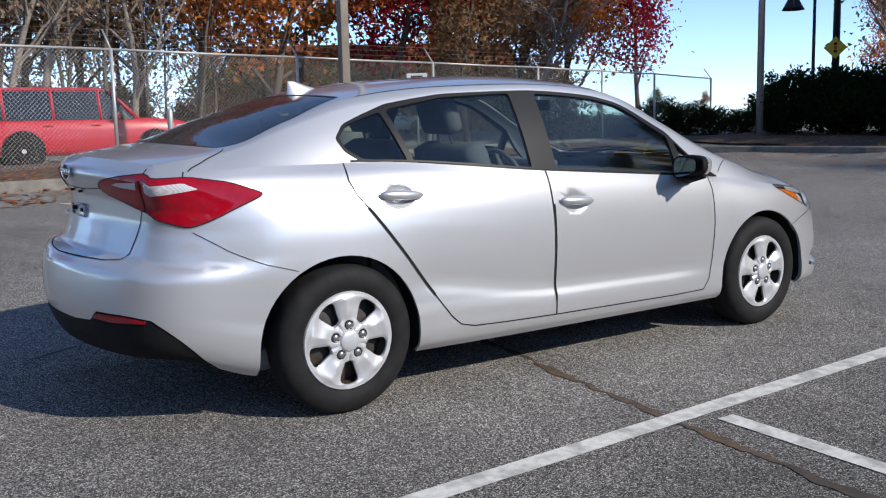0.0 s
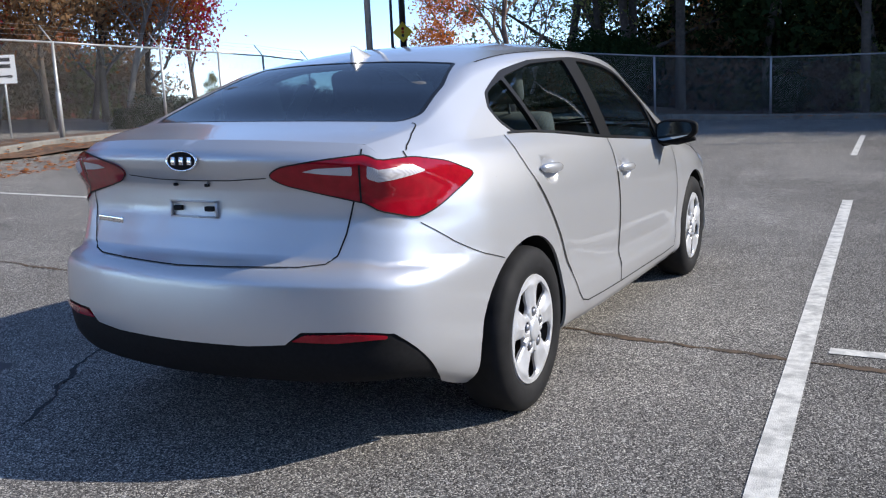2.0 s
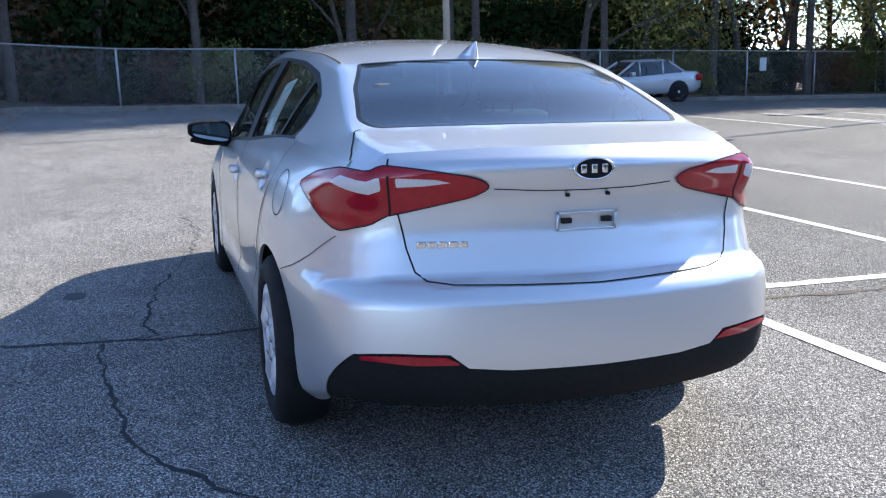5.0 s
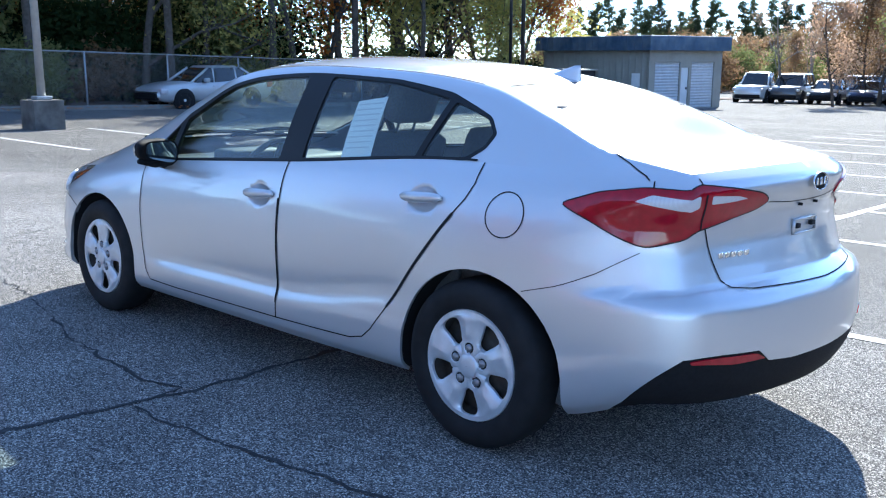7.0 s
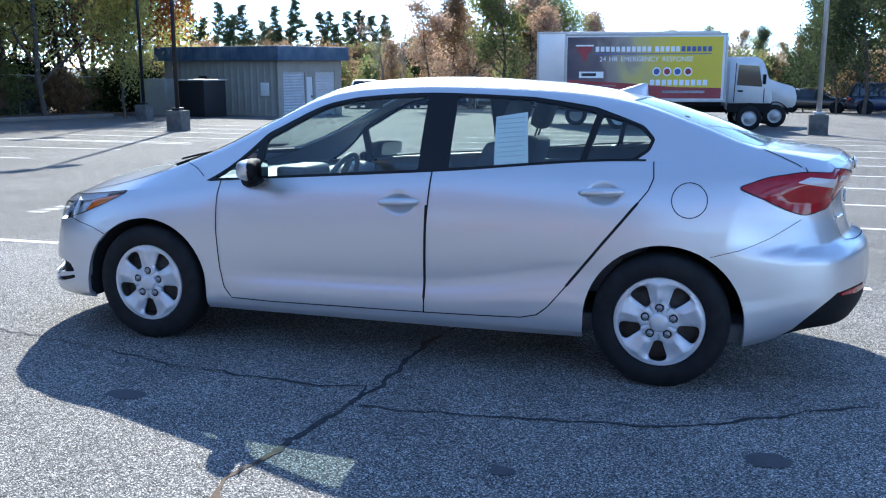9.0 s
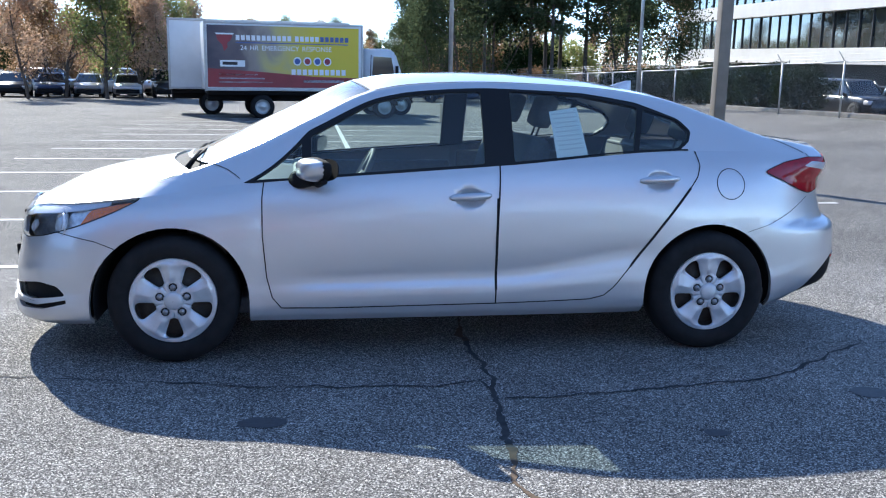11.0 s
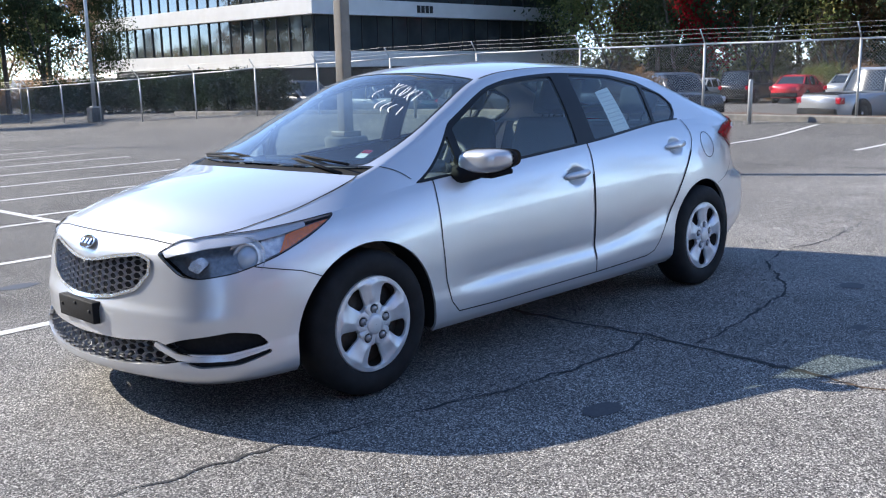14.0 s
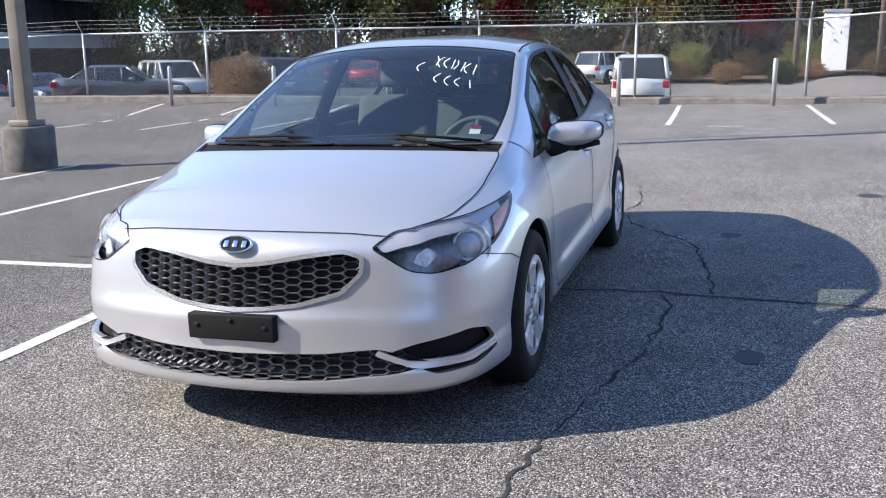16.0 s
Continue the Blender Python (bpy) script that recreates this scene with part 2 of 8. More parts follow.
M_CLEAR = material("clear_lens", (0.46, 0.43, 0.44), 0.35, 0.1, coat=0.4, vary=0.10, scale=160)


def ribbed(mat, dark, pale, scale):
    """Fine upright ribs across a lens."""
    nt = mat.node_tree
    b = nt.nodes["Principled BSDF"]
    tc, dot, comb, wave, ramp = (nt.nodes.new("ShaderNode" + k) for k in ("TexCoord", "VectorMath", "CombineXYZ", "TexWave", "ValToRGB"))
    dot.operation = "DOT_PRODUCT"
    dot.inputs[1].default_value = (.7, 1.0, 0)
    nt.links.new(tc.outputs["Object"], dot.inputs[0])
    nt.links.new(dot.outputs["Value"], comb.inputs[0])
    nt.links.new(comb.outputs[0], wave.inputs["Vector"])
    wave.inputs["Scale"].default_value = scale
    ramp.color_ramp.elements[0].color, ramp.color_ramp.elements[1].color = (*dark, 1), (*pale, 1)
    nt.links.new(wave.outputs["Fac"], ramp.inputs[0])
    nt.links.new(ramp.outputs[0], b.inputs["Base Color"])


ribbed(M_CLEAR, (0.48, 0.45, 0.46), (0.64, 0.62, 0.63), 75)
M_AMBER = material("amber_lens", (0.75, 0.16, 0.015), 0.15, coat=1.0, vary=0.2, scale=60)
M_CLOTH = material("grey_seat_cloth", (0.10, 0.103, 0.107), 0.9, vary=0.2, scale=120, bump=0.2, bump_scale=300)
M_DASH = material("dark_dashboard", (0.105, 0.107, 0.11), 0.6, vary=0.2, scale=80, bump=0.1, bump_scale=400)
M_TRIM = material("beige_trim", (0.30, 0.29, 0.27), 0.8, vary=0.1, scale=60)
M_PAPER = material("white_paper", (0.78, 0.79, 0.78), 0.8, vary=0.03, scale=12)
M_GREYBAR = material("print_grey", (0.60, 0.61, 0.63), 0.8)
M_WHITE_MARK = material("white_marker", (0.85, 0.86, 0.86), 0.7, vary=0.1, scale=60)
M_CONCRETE = material("concrete", (0.215, 0.20, 0.175), 0.9, vary=0.18, scale=9, second=(0.10, 0.095, 0.09), second_scale=2.2, second_amount=0.7, bump=0.4, bump_scale=90)
M_BASE = material("stained_concrete", (0.13, 0.125, 0.115), 0.9, vary=0.25, scale=7, second=(0.05, 0.048, 0.045), second_scale=2.5, second_amount=0.7, bump=0.5, bump_scale=60)
M_GALV = material("galvanised_steel", (0.46, 0.46, 0.45), 0.5, 0.55, vary=0.12, scale=12, second=(0.30, 0.27, 0.23), second_scale=3, second_amount=0.3)
M_POLE = material("bronze_grey_pole", (0.20, 0.175, 0.145), 0.6, 0.2, vary=0.15, scale=5, second=(0.30, 0.27, 0.23), second_scale=1.2, second_amount=0.4)
M_DARKPOLE = material("black_pole", (0.02, 0.02, 0.022), 0.5, 0.2, vary=0.2, scale=10)

M_REFLECTOR = material("lamp_reflector", (0.80, 0.81, 0.84), 0.22, 0.45, vary=0.3, scale=45, bump=0.5, bump_scale=70)
M_BROW = material("grey_lamp_trim", (0.56, 0.56, 0.58), 0.34, 0.35, vary=0.08, scale=30)
M_HOUSING = material("lamp_housing", (0.20, 0.20, 0.21), 0.28, 0.6, vary=0.3, scale=60)
M_NUT = material("wheel_nut_steel", (0.30, 0.30, 0.31), 0.35, 0.8)
M_GLASS_LAMP = glass_material("lamp_cover", (0.93, 0.94, 0.95))
M_LENS = material("lamp_lens", (0.50, 0.54, 0.58), 0.06, 0.2, coat=1.0)

# ---- ground ----


def north_fence(x):
    """The line of the north fence in plan."""
    return 11.7 + .2 * max(-25.0, min(24.0, x))


def ground_z(x, y):
    """Height of the lot: it falls gently towards the south, with raised verges at the north and west."""
    z = 0.025 * max(-75.0, min(42.0, y))
    yf = north_fence(x)
    z += 0.30 * smooth01(yf - 2.7, yf - .5, y) * smooth01(28, 22, x)
    z -= 0.30 * smooth01(yf + 1.2, yf + 3.4, y) * smooth01(24, 18, x)
    z += 0.40 * smooth01(16.0, 19.0, x) * smooth01(3.5, 8.0, y) * (1 - smooth01(yf - 2.7, yf - .5, y)) * smooth01(34, 27, x)
    z += 0.42 * smooth01(-13.5, -17.5, x) * smooth01(6, -20, y)
    z -= 0.75 * smooth01(-19.0, -27.0, x)
    return z


CAR = pose(0, 0, 0, math.degrees(math.atan(0.025)), 0, 0)

# ---- the silver saloon: surfaces ----
# x ahead, y to its left, z up from the ground. Edge line between sides and top, roof rail line, and centre line.
EY = spline((-2.03, .62), (-1.92, .67), (-1.6, .71), (-1.24, .728), (-.25, .795), (.9, .80), (1.02, .792), (1.5, .80), (1.8, .735), (2.0, .58))
EZ = spline((-2.03, 1.02), (-1.92, 1.018), (-1.6, 1.03), (-1.24, 1.03), (-.25, .957), (.9, .875), (1.02, .866), (1.5, .80), (1.8, .765), (2.0, .745))
CY = spline((-2.03, .58), (-1.9, .61), (-1.75, .615), (-1.45, .58), (-1.12, .545), (-.7, .565), (-.2, .585), (.2, .597), (.36, .61), (.7, .655), (1.0, .70), (1.2, .715), (1.5, .70), (1.8, .64), (2.0, .545))
CZ = spline((-2.03, 1.045), (-1.9, 1.07), (-1.75, 1.095), (-1.45, 1.20), (-1.12, 1.30), (-.7, 1.345), (-.2, 1.36), (.2, 1.34), (.36, 1.312), (.7, 1.165), (1.0, 1.02), (1.2, .945), (1.5, .86), (1.8, .80), (2.0, .75))
ZZ = spline((-2.03, 1.065), (-1.9, 1.082), (-1.75, 1.105), (-1.45, 1.22), (-1.12, 1.325), (-.7, 1.395), (-.2, 1.42), (.2, 1.40), (.36, 1.368), (.7, 1.21), (1.0, 1.06), (1.2, .968), (1.3, .945), (1.5, .915), (1.8, .85), (2.0, .765))
BOW = spline((-2.03, -.12), (-1.75, -.10), (-1.12, -.06), (-.6, 0), (0, .03), (.4, .09), (1.2, .13), (1.6, .10), (2.0, .06))
CROWN = spline((-2.0, 2.4), (-1.5, 2.2), (-.8, 2.6), (.2, 2.6), (.8, 2.2), (1.5, 2.4), (2.0, 2.4))
WIDE = spline((-2.03, .74), (-1.6, .836), (-1.24, .863), (-.7, .861), (0, .861), (.9, .863), (1.36, .881), (1.65, .87), (1.9, .82), (2.0, .78))
SIDE_SHAPE = spline((0, 0), (.06, .34), (.14, .62), (.24, .83), (.38, .96), (.52, 1.0), (.64, .985), (.725, .98), (.76, 1.0), (.80, 1.02), (.88, 1.02), (.95, .93), (1, .55))
CREASE = spline((.40, 0), (.54, -.0025), (.64, -.006), (.695, -.0085), (.73, -.0072), (.79, .0025), (.83, .0045), (.88, .003), (.95, 0))
REAR_SHAPE = spline((.15, -.02), (.2, .0), (.28, .09), (.4, .15), (.5, .16), (.62, .152), (.672, .115), (.69, .07), (.72, .055), (.78, .035), (.84, .02), (.9, .02), (.96, .045), (1.0, .057), (1.03, .045), (1.065, 0))
FRONT_SHAPE = spline((.15, .03), (.18, .12), (.22, .19), (.27, .195), (.31, .175), (.38, .17), (.44, .17), (.5, .15), (.6, .13), (.67, .115), (.705, .098), (.735, .06), (.765, 0))
W_RAIL = 0.35
X0, X1 = -2.03, 2.0


def top_point(x, w):
    """The top skin: x is the station at the edge, w runs from the edge line (0) over the rail to the centre (1)."""
    x, w = np.asarray(x, float), np.asarray(w, float)
    ey, ez, cy, cz = EY(x), EZ(x), CY(x), CZ(x)
    a = np.clip(w / W_RAIL, 0, 1)
    swell = np.sin(np.pi * a) * 0.10 * (cz - ez)
    ys, zs = ey + (cy - ey) * a + swell * 0.35, ez + (cz - ez) * a
    q = np.clip(1 - (w - W_RAIL) / (1 - W_RAIL), 0, 1)
    yt = cy * q
    zt = ZZ(x) - (ZZ(x) - cz) * q ** CROWN(x)
    xt = x + BOW(x) * (1 - q * q)
    low = w < W_RAIL
    return np.stack([np.where(low, x, xt), np.where(low, ys, yt), np.where(low, zs, zt)], -1)


def ring_line():
    """The edge ring in plan, from the rear centre round the left side to the front centre, with outward normals."""
    rear = [top_point(X0, w) for w in np.linspace(1, 0, 40)]
    side = [top_point(x, 0) for x in np.linspace(X0, X1, 240)][1:]
    front = [top_point(X1, w) for w in np.linspace(0, 1, 40)][1:]
    p = np.array(rear + side + front)
    s = np.r_[0, np.cumsum(np.hypot(*np.diff(p[:, :2], axis=0).T))]
    even = np.linspace(0, s[-1], 500)
    p = np.stack([np.interp(even, s, p[:, k]) for k in range(3)], 1)
    d = np.gradient(p[:, :2], axis=0)
    n = np.stack([-d[:, 1], d[:, 0]], 1)
    n /= np.linalg.norm(n, axis=1)[:, None]
    w = np.exp(-0.5 * (np.arange(-24, 25) / 9.0) ** 2)
    w /= w.sum()
    ext = np.r_[n[24:0:-1] * (1, -1), n, n[-2:-26:-1] * (1, -1)]
    n = np.stack([np.convolve(ext[:, k], w, "valid") for k in range(2)], 1)
    n /= np.linalg.norm(n, axis=1)[:, None]
    zz = np.convolve(np.r_[p[24:0:-1, 2], p[:, 2], p[-2:-26:-1, 2]], w, "valid")
    p[:, 2] = np.minimum(p[:, 2], zz + 0.02)
    w = np.exp(-0.5 * (np.arange(-24, 25) / 8.0) ** 2)
    w /= w.sum()
    soft = [np.convolve(np.r_[p[24:0:-1, 0], p[:, 0], p[-2:-26:-1, 0]], w, "valid"),
            np.convolve(np.r_[-p[24:0:-1, 1], p[:, 1], -p[-2:-26:-1, 1]], w, "valid")]
    return even, p, n, np.stack(soft, 1)


RS, RP, RN, RQ = ring_line()
S_END = float(RS[-1])
_side = (RS > 0.5) & (RS < S_END - 0.5)


HANDLES = ((-.085, .805), (-1.065, .888))


def s_at(x):
    """Distance along the ring at which the flank stands at x."""
    return float(np.interp(x, RP[_side, 0], RS[_side]))


def edge_z(s):
    return np.interp(s, RS, RP[:, 2])


def sill_z(s):
    f = np.clip((S_END - np.asarray(s, float) - 0.5) / 0.5, 0, 1)
    r = np.clip((1.0 - np.asarray(s, float)) / 0.35, 0, 1)
    return 0.172 + 0.028 * f + 0.105 * r * r * (3 - 2 * r)


def side_point(s, v):
    """The lower skin: s along the ring, v from the edge line (0) down to the sill (1)."""
    s, v = np.asarray(s, float), np.asarray(v, float)
    ex, ey, ez = (np.interp(s, RS, RP[:, k]) for k in range(3))
    soft_x, soft_y = np.interp(s, RS, RQ[:, 0]), np.interp(s, RS, RQ[:, 1])
    nx, ny = np.interp(s, RS, RN[:, 0]), np.interp(s, RS, RN[:, 1])
    z = ez + (sill_z(s) - ez) * v
    sf = S_END - s
    k = np.clip(v / .22, 0, 1)
    k = k * k * (3 - 2 * k)
    px, py = ex + (soft_x - ex) * k, ey + (soft_y - ey) * k

    def step(a, b, t):
        t = np.clip((t - a) / (b - a), 0, 1)
        return t * t * (3 - 2 * t)
    wr, wf = 1 - step(.36, 1.12, s), 1 - step(.40, .98, sf)
    side = (WIDE(ex) - EY(ex)) * SIDE_SHAPE(v)
    rise = .11 * step(-.20, -1.05, ex) * np.sin(np.pi * np.clip(v, 0, 1)) ** .7
    side = side + CREASE(v + rise) * step(.95, .60, ex) * step(-1.10, -.86, ex)
    q = np.clip(s / .62, 0, 1)
    rear = REAR_SHAPE(z + (1.065 - ez) * (1 - v))
    front = FRONT_SHAPE(z + (.765 - ez) * (1 - v)) * (1 - .30 * np.clip(sf / .6, 0, 1) ** 2)
    off = wr * rear + wf * front + (1 - wr - wf) * side
    for hx, hz in HANDLES:
        r2 = ((s - s_at(hx)) / .078) ** 2 + ((z - hz + .004) / .050) ** 2
        off = off - .020 * np.clip(1 - r2, 0, 1) ** .8
    return np.stack([px + nx * off, py + ny * off, z], -1)


def normals_of(fn, a, b, da, db, flip):
    pa = fn(a + da, b) - fn(a - da, b)
    pb = fn(a, np.clip(b + db, 0, 1)) - fn(a, np.clip(b - db, 0, 1))
    n = np.cross(pa, pb)
    n /= np.maximum(np.linalg.norm(n, axis=-1), 1e-9)[..., None]
    return n * flip


def side_normal(s, v):
    s = np.clip(np.asarray(s, float), .004, S_END - .004)
    return normals_of(side_point, s, np.asarray(v, float), .004, .01, 1.0)


def top_normal(x, w):
    x = np.clip(np.asarray(x, float), X0 + .004, X1 - .004)
    return normals_of(top_point, x, np.asarray(w, float), .004, .008, -1.0)


def s_z(s, z):
    """A place on the flank given by its ring distance and height."""
    e, b = float(edge_z(s)), float(sill_z(s))
    return (s, min(1.0, max(0.0, (e - z) / (e - b))))


def x_z(x, z):
    return s_z(s_at(x), z)


def f_z(sf, z):
    return s_z(S_END - sf, z)


def pane_w(x, z):
    """A place on the glasshouse side given by station and height."""
    e, c = float(EZ(x)), float(CZ(x))
    return (x, W_RAIL * min(.995, max(0.0, (z - e) / (c - e))))


def rounded(pts, r, n=4):
    """Rounds the corners of a polygon."""
    out = []
    for i, p in enumerate(pts):
        a, b = Vector(pts[i - 1]), Vector(pts[(i + 1) % len(pts)])
        p = Vector(p)
        u, w = (a - p), (b - p)
        k = min(r, u.length * .45, w.length * .45)
        p0, p1 = p + u.normalized() * k, p + w.normalized() * k
        for j in range(n + 1):
            t = j / n
            out.append(tuple(p0 * (1 - t) ** 2 + p * 2 * t * (1 - t) + p1 * t * t))
    return out


def circle(cx, cy, r, n=28, ry=None):
    return [(cx + r * math.cos(2 * math.pi * k / n), cy + (ry or r) * math.sin(2 * math.pi * k / n)) for k in range(n)]


def inside(poly, x, y):
    hit = False
    for (x0, y0), (x1, y1) in zip(poly, poly[1:] + poly[:1]):
        if (y0 > y) != (y1 > y) and x < (x1 - x0) * (y - y0) / (y1 - y0) + x0:
            hit = not hit
    return hit


def flat_sheet(us, vs, outlines):
    """A flat sheet of quads over us by vs, cut along closed outlines."""
    bm = bmesh.new()
    grid = [[bm.verts.new((u, v, 0)) for v in vs] for u in us]
    for i in range(len(us) - 1):
        for j in range(len(vs) - 1):
            bm.faces.new((grid[i][j], grid[i + 1][j], grid[i + 1][j + 1], grid[i][j + 1]))
    for poly in outlines:
        xs, ys = [p[0] for p in poly], [p[1] for p in poly]
        x0, x1, y0, y1 = min(xs) - .03, max(xs) + .03, min(ys) - .03, max(ys) + .03
        near = [f for f in bm.faces if any(x0 <= v.co.x <= x1 and y0 <= v.co.y <= y1 for v in f.verts)
                or (min(v.co.x for v in f.verts) <= x1 and max(v.co.x for v in f.verts) >= x0
                    and min(v.co.y for v in f.verts) <= y1 and max(v.co.y for v in f.verts) >= y0)]
        near = set(near)
        for (ax, ay), (bx, by) in zip(poly, poly[1:] + poly[:1]):
            if abs(ax - bx) + abs(ay - by) < 1e-6:
                continue
            lo_x, hi_x, lo_y, hi_y = min(ax, bx) - 1e-4, max(ax, bx) + 1e-4, min(ay, by) - 1e-4, max(ay, by) + 1e-4
            some = [f for f in near if f.is_valid and min(v.co.x for v in f.verts) <= hi_x and max(v.co.x for v in f.verts) >= lo_x
                    and min(v.co.y for v in f.verts) <= hi_y and max(v.co.y for v in f.verts) >= lo_y]
            if not some:
                continue
            geom = list({e for f in some for e in f.edges} | {v for f in some for v in f.verts}) + some
            got = bmesh.ops.bisect_plane(bm, geom=geom, dist=1e-6, plane_co=(ax, ay, 0), plane_no=(by - ay, ax - bx, 0))
            near |= {g for g in got["geom"] if isinstance(g, bmesh.types.BMFace)}
    return bm


def skin_pieces(bm, point, normal, regions, rest):
    """Sorts the faces of a cut flat sheet into named pieces, and maps each piece onto the skin: name -> (points, normals, faces)."""
    sorted_faces = {}
    for f in bm.faces:
        c = f.calc_center_median()
        name = next((n for n, poly in regions if inside(poly, c.x, c.y)), rest)
        sorted_faces.setdefault(name, []).append([(round(v.co.x, 6), round(v.co.y, 6)) for v in f.verts])
    out = {}
    for name, faces in sorted_faces.items():
        index = {}
        for f in faces:
            for p in f:
                index.setdefault(p, len(index))
        uv = np.array(list(index))
        out[name] = (point(uv[:, 0], uv[:, 1]), normal(uv[:, 0], uv[:, 1]), [[index[p] for p in f] for f in faces])
    bm.free()
    return out


def skin_mesh(name, pieces, offset=0.0, mirror=False, both=False, thick=0.0):
    """A mesh from skin pieces, set proud by offset, on the left, mirrored, or on both sides; thick adds a folded rim behind it."""
    co, no, fa = [], [], []
    for p, n, faces in pieces:
        for sign in ((1, -1) if both else ((-1,) if mirror else (1,))):
            k = len(co)
            for a, b in zip(p, n):
                q = a + b * offset
                co.append((q[0], q[1] * sign, q[2]))
                no.append((b[0], b[1] * sign, b[2]))
            fa += [[k + i for i in (f if sign > 0 else f[::-1])] for f in faces]
    me = bpy.data.meshes.new(name)
    me.from_pydata(co, [], fa)
    bm = bmesh.new()
    bm.from_mesh(me)
    lay = bm.verts.layers.float_vector.new("skin_normal")
    for v, n in zip(bm.verts, no):
        v[lay] = n
    bmesh.ops.remove_doubles(bm, verts=bm.verts, dist=2e-4)
    for f in bm.faces:
        f.smooth = True
        want = sum((v[lay] for v in f.verts), Vector())
        if f.normal.dot(want) < 0:
            f.normal_flip()
    rim = set()
    if thick:
        edges = [e for e in bm.edges if e.is_boundary and not all(abs(v.co.y) < 1e-3 for v in e.verts)]
        back = {}
        for e in edges:
            for v in e.verts:
                if v not in back:
                    back[v] = bm.verts.new(v.co - v[lay] * thick)
                    back[v][lay] = v[lay]
        for e in edges:
            a, b = e.verts
            f = bm.faces.new((a, b, back[b], back[a]))
            rim.add(f)
    bm.normal_update()
    normals = [tuple(v[lay]) for v in bm.verts]
    bm.faces.index_update()
    rim_ids = {f.index for f in rim}
    bm.to_mesh(me)
    bm.free()
    loops = []
    for p in me.polygons:
        for li in p.loop_indices:
            loops.append(tuple(p.normal) if p.index in rim_ids else normals[me.loops[li].vertex_index])
    me.normals_split_custom_set(loops)
    return me


def ribbon(points, normals, width, lift):
    """A narrow strip that follows a line on a skin."""
    bm = bmesh.new()
    p, n = np.asarray(points), np.asarray(normals)
    d = np.gradient(p, axis=0)
    side = np.cross(d, n)
    side /= np.maximum(np.linalg.norm(side, axis=1), 1e-9)[:, None]
    a = [bm.verts.new(q) for q in p + n * lift + side * width / 2]
    b = [bm.verts.new(q) for q in p + n * lift - side * width / 2]
    for i in range(len(a) - 1):
        bm.faces.new((a[i], b[i], b[i + 1], a[i + 1]))
    return bm


def dense(pts, gap=.02, closed=False):
    out = []
    pts = list(pts) + ([pts[0]] if closed else [])
    for a, b in zip(pts, pts[1:]):
        k = max(1, int(math.hypot(b[0] - a[0], b[1] - a[1]) / gap))
        out += [(a[0] + (b[0] - a[0]) * i / k, a[1] + (b[1] - a[1]) * i / k) for i in range(k)]
    return np.array(out + [pts[-1]])


def mirrored(bm):
    """The other side of a bmesh, as a new one."""
    twin = bm.copy()
    bmesh.ops.scale(twin, vec=(1, -1, 1), verts=twin.verts)
    bmesh.ops.reverse_faces(twin, faces=twin.faces)
    return twin


# ---- the silver saloon: outlines of its panels ----
HUB_X, HUB_Z, TYRE_R = 1.35, 0.312, 0.312
ARCH_R = .360


def arch(cx):
    return [x_z(cx + ARCH_R * math.cos(a), max(.12, .305 + ARCH_R * 1.0 * math.sin(a))) for a in np.linspace(0, math.pi, 26)] + \
        [(s_at(cx - ARCH_R), 1.02), (s_at(cx + ARCH_R), 1.02)]


ARCH_F, ARCH_R_POLY = arch(HUB_X), arch(-HUB_X)
FRONT_DOOR = [x_z(*p) for p in ((.918, .90), (.926, .80), (.925, .62), (.908, .42), (.883, .32), (.840, .268), (.60, .264), (.2, .268), (-.219, .272),
                                (-.222, .45), (-.226, .7), (-.240, .97))]
FRONT_DOOR = [(u, 0.0 if i in (0, 11) else v) for i, (u, v) in enumerate(FRONT_DOOR)]
REAR_DOOR = [x_z(*p) for p in ((-.240, .97), (-.226, .7), (-.222, .45), (-.219, .272), (-.5, .278), (-.70, .285), (-.775, .303), (-.825, .345), (-.91, .450),
                               (-1.06, .645), (-1.20, .82), (-1.268, .905), (-1.290, .96), (-1.285, 1.04))]
REAR_DOOR = [(u, 0.0 if i in (0, 13) else v) for i, (u, v) in enumerate(REAR_DOOR)]
FUEL = [x_z(*p) for p in circle(-1.450, .868, .077)]
TAIL = rounded([s_z(*p) for p in ((1.03, .928), (.90, .975), (.755, .998), (.62, 1.003), (.45, .998), (.335, .982), (.292, .955), (.34, .925), (.48, .89), (.62, .85), (.745, .808), (.80, .825), (.92, .882))], .03, 3)
TAIL_CLEAR_OUT = rounded([s_z(*p) for p in ((.602, .982), (.602, .944), (.73, .946), (.785, .955), (.735, .977))], .008, 3)
TAIL_CLEAR_IN = rounded([s_z(*p) for p in ((.560, .980), (.560, .954), (.48, .959), (.41, .968), (.45, .977))], .006, 3)
LID_LOW = [s_z(*p) for p in ((-.05, 1.2), (.60, 1.2), (.586, 1.0), (.568, .9), (.536, .77), (.510, .704), (.475, .680), (.40, .674), (-.05, .669))]
REFLECT = rounded([s_z(*p) for p in ((.385, .452), (.425, .474), (.55, .476), (.632, .466), (.630, .456), (.51, .448))], .008, 2)
VALANCE = [s_z(*p) for p in ((-.05, .428), (.25, .430), (.365, .440), (.415, .482), (.55, .484), (.645, .472), (.70, .41), (.78, .30), (.83, .21), (.84, .10), (-.05, .10))]
VALANCE = [(u, 1.05 if i in (9, 10) else v) for i, (u, v) in enumerate(VALANCE)]
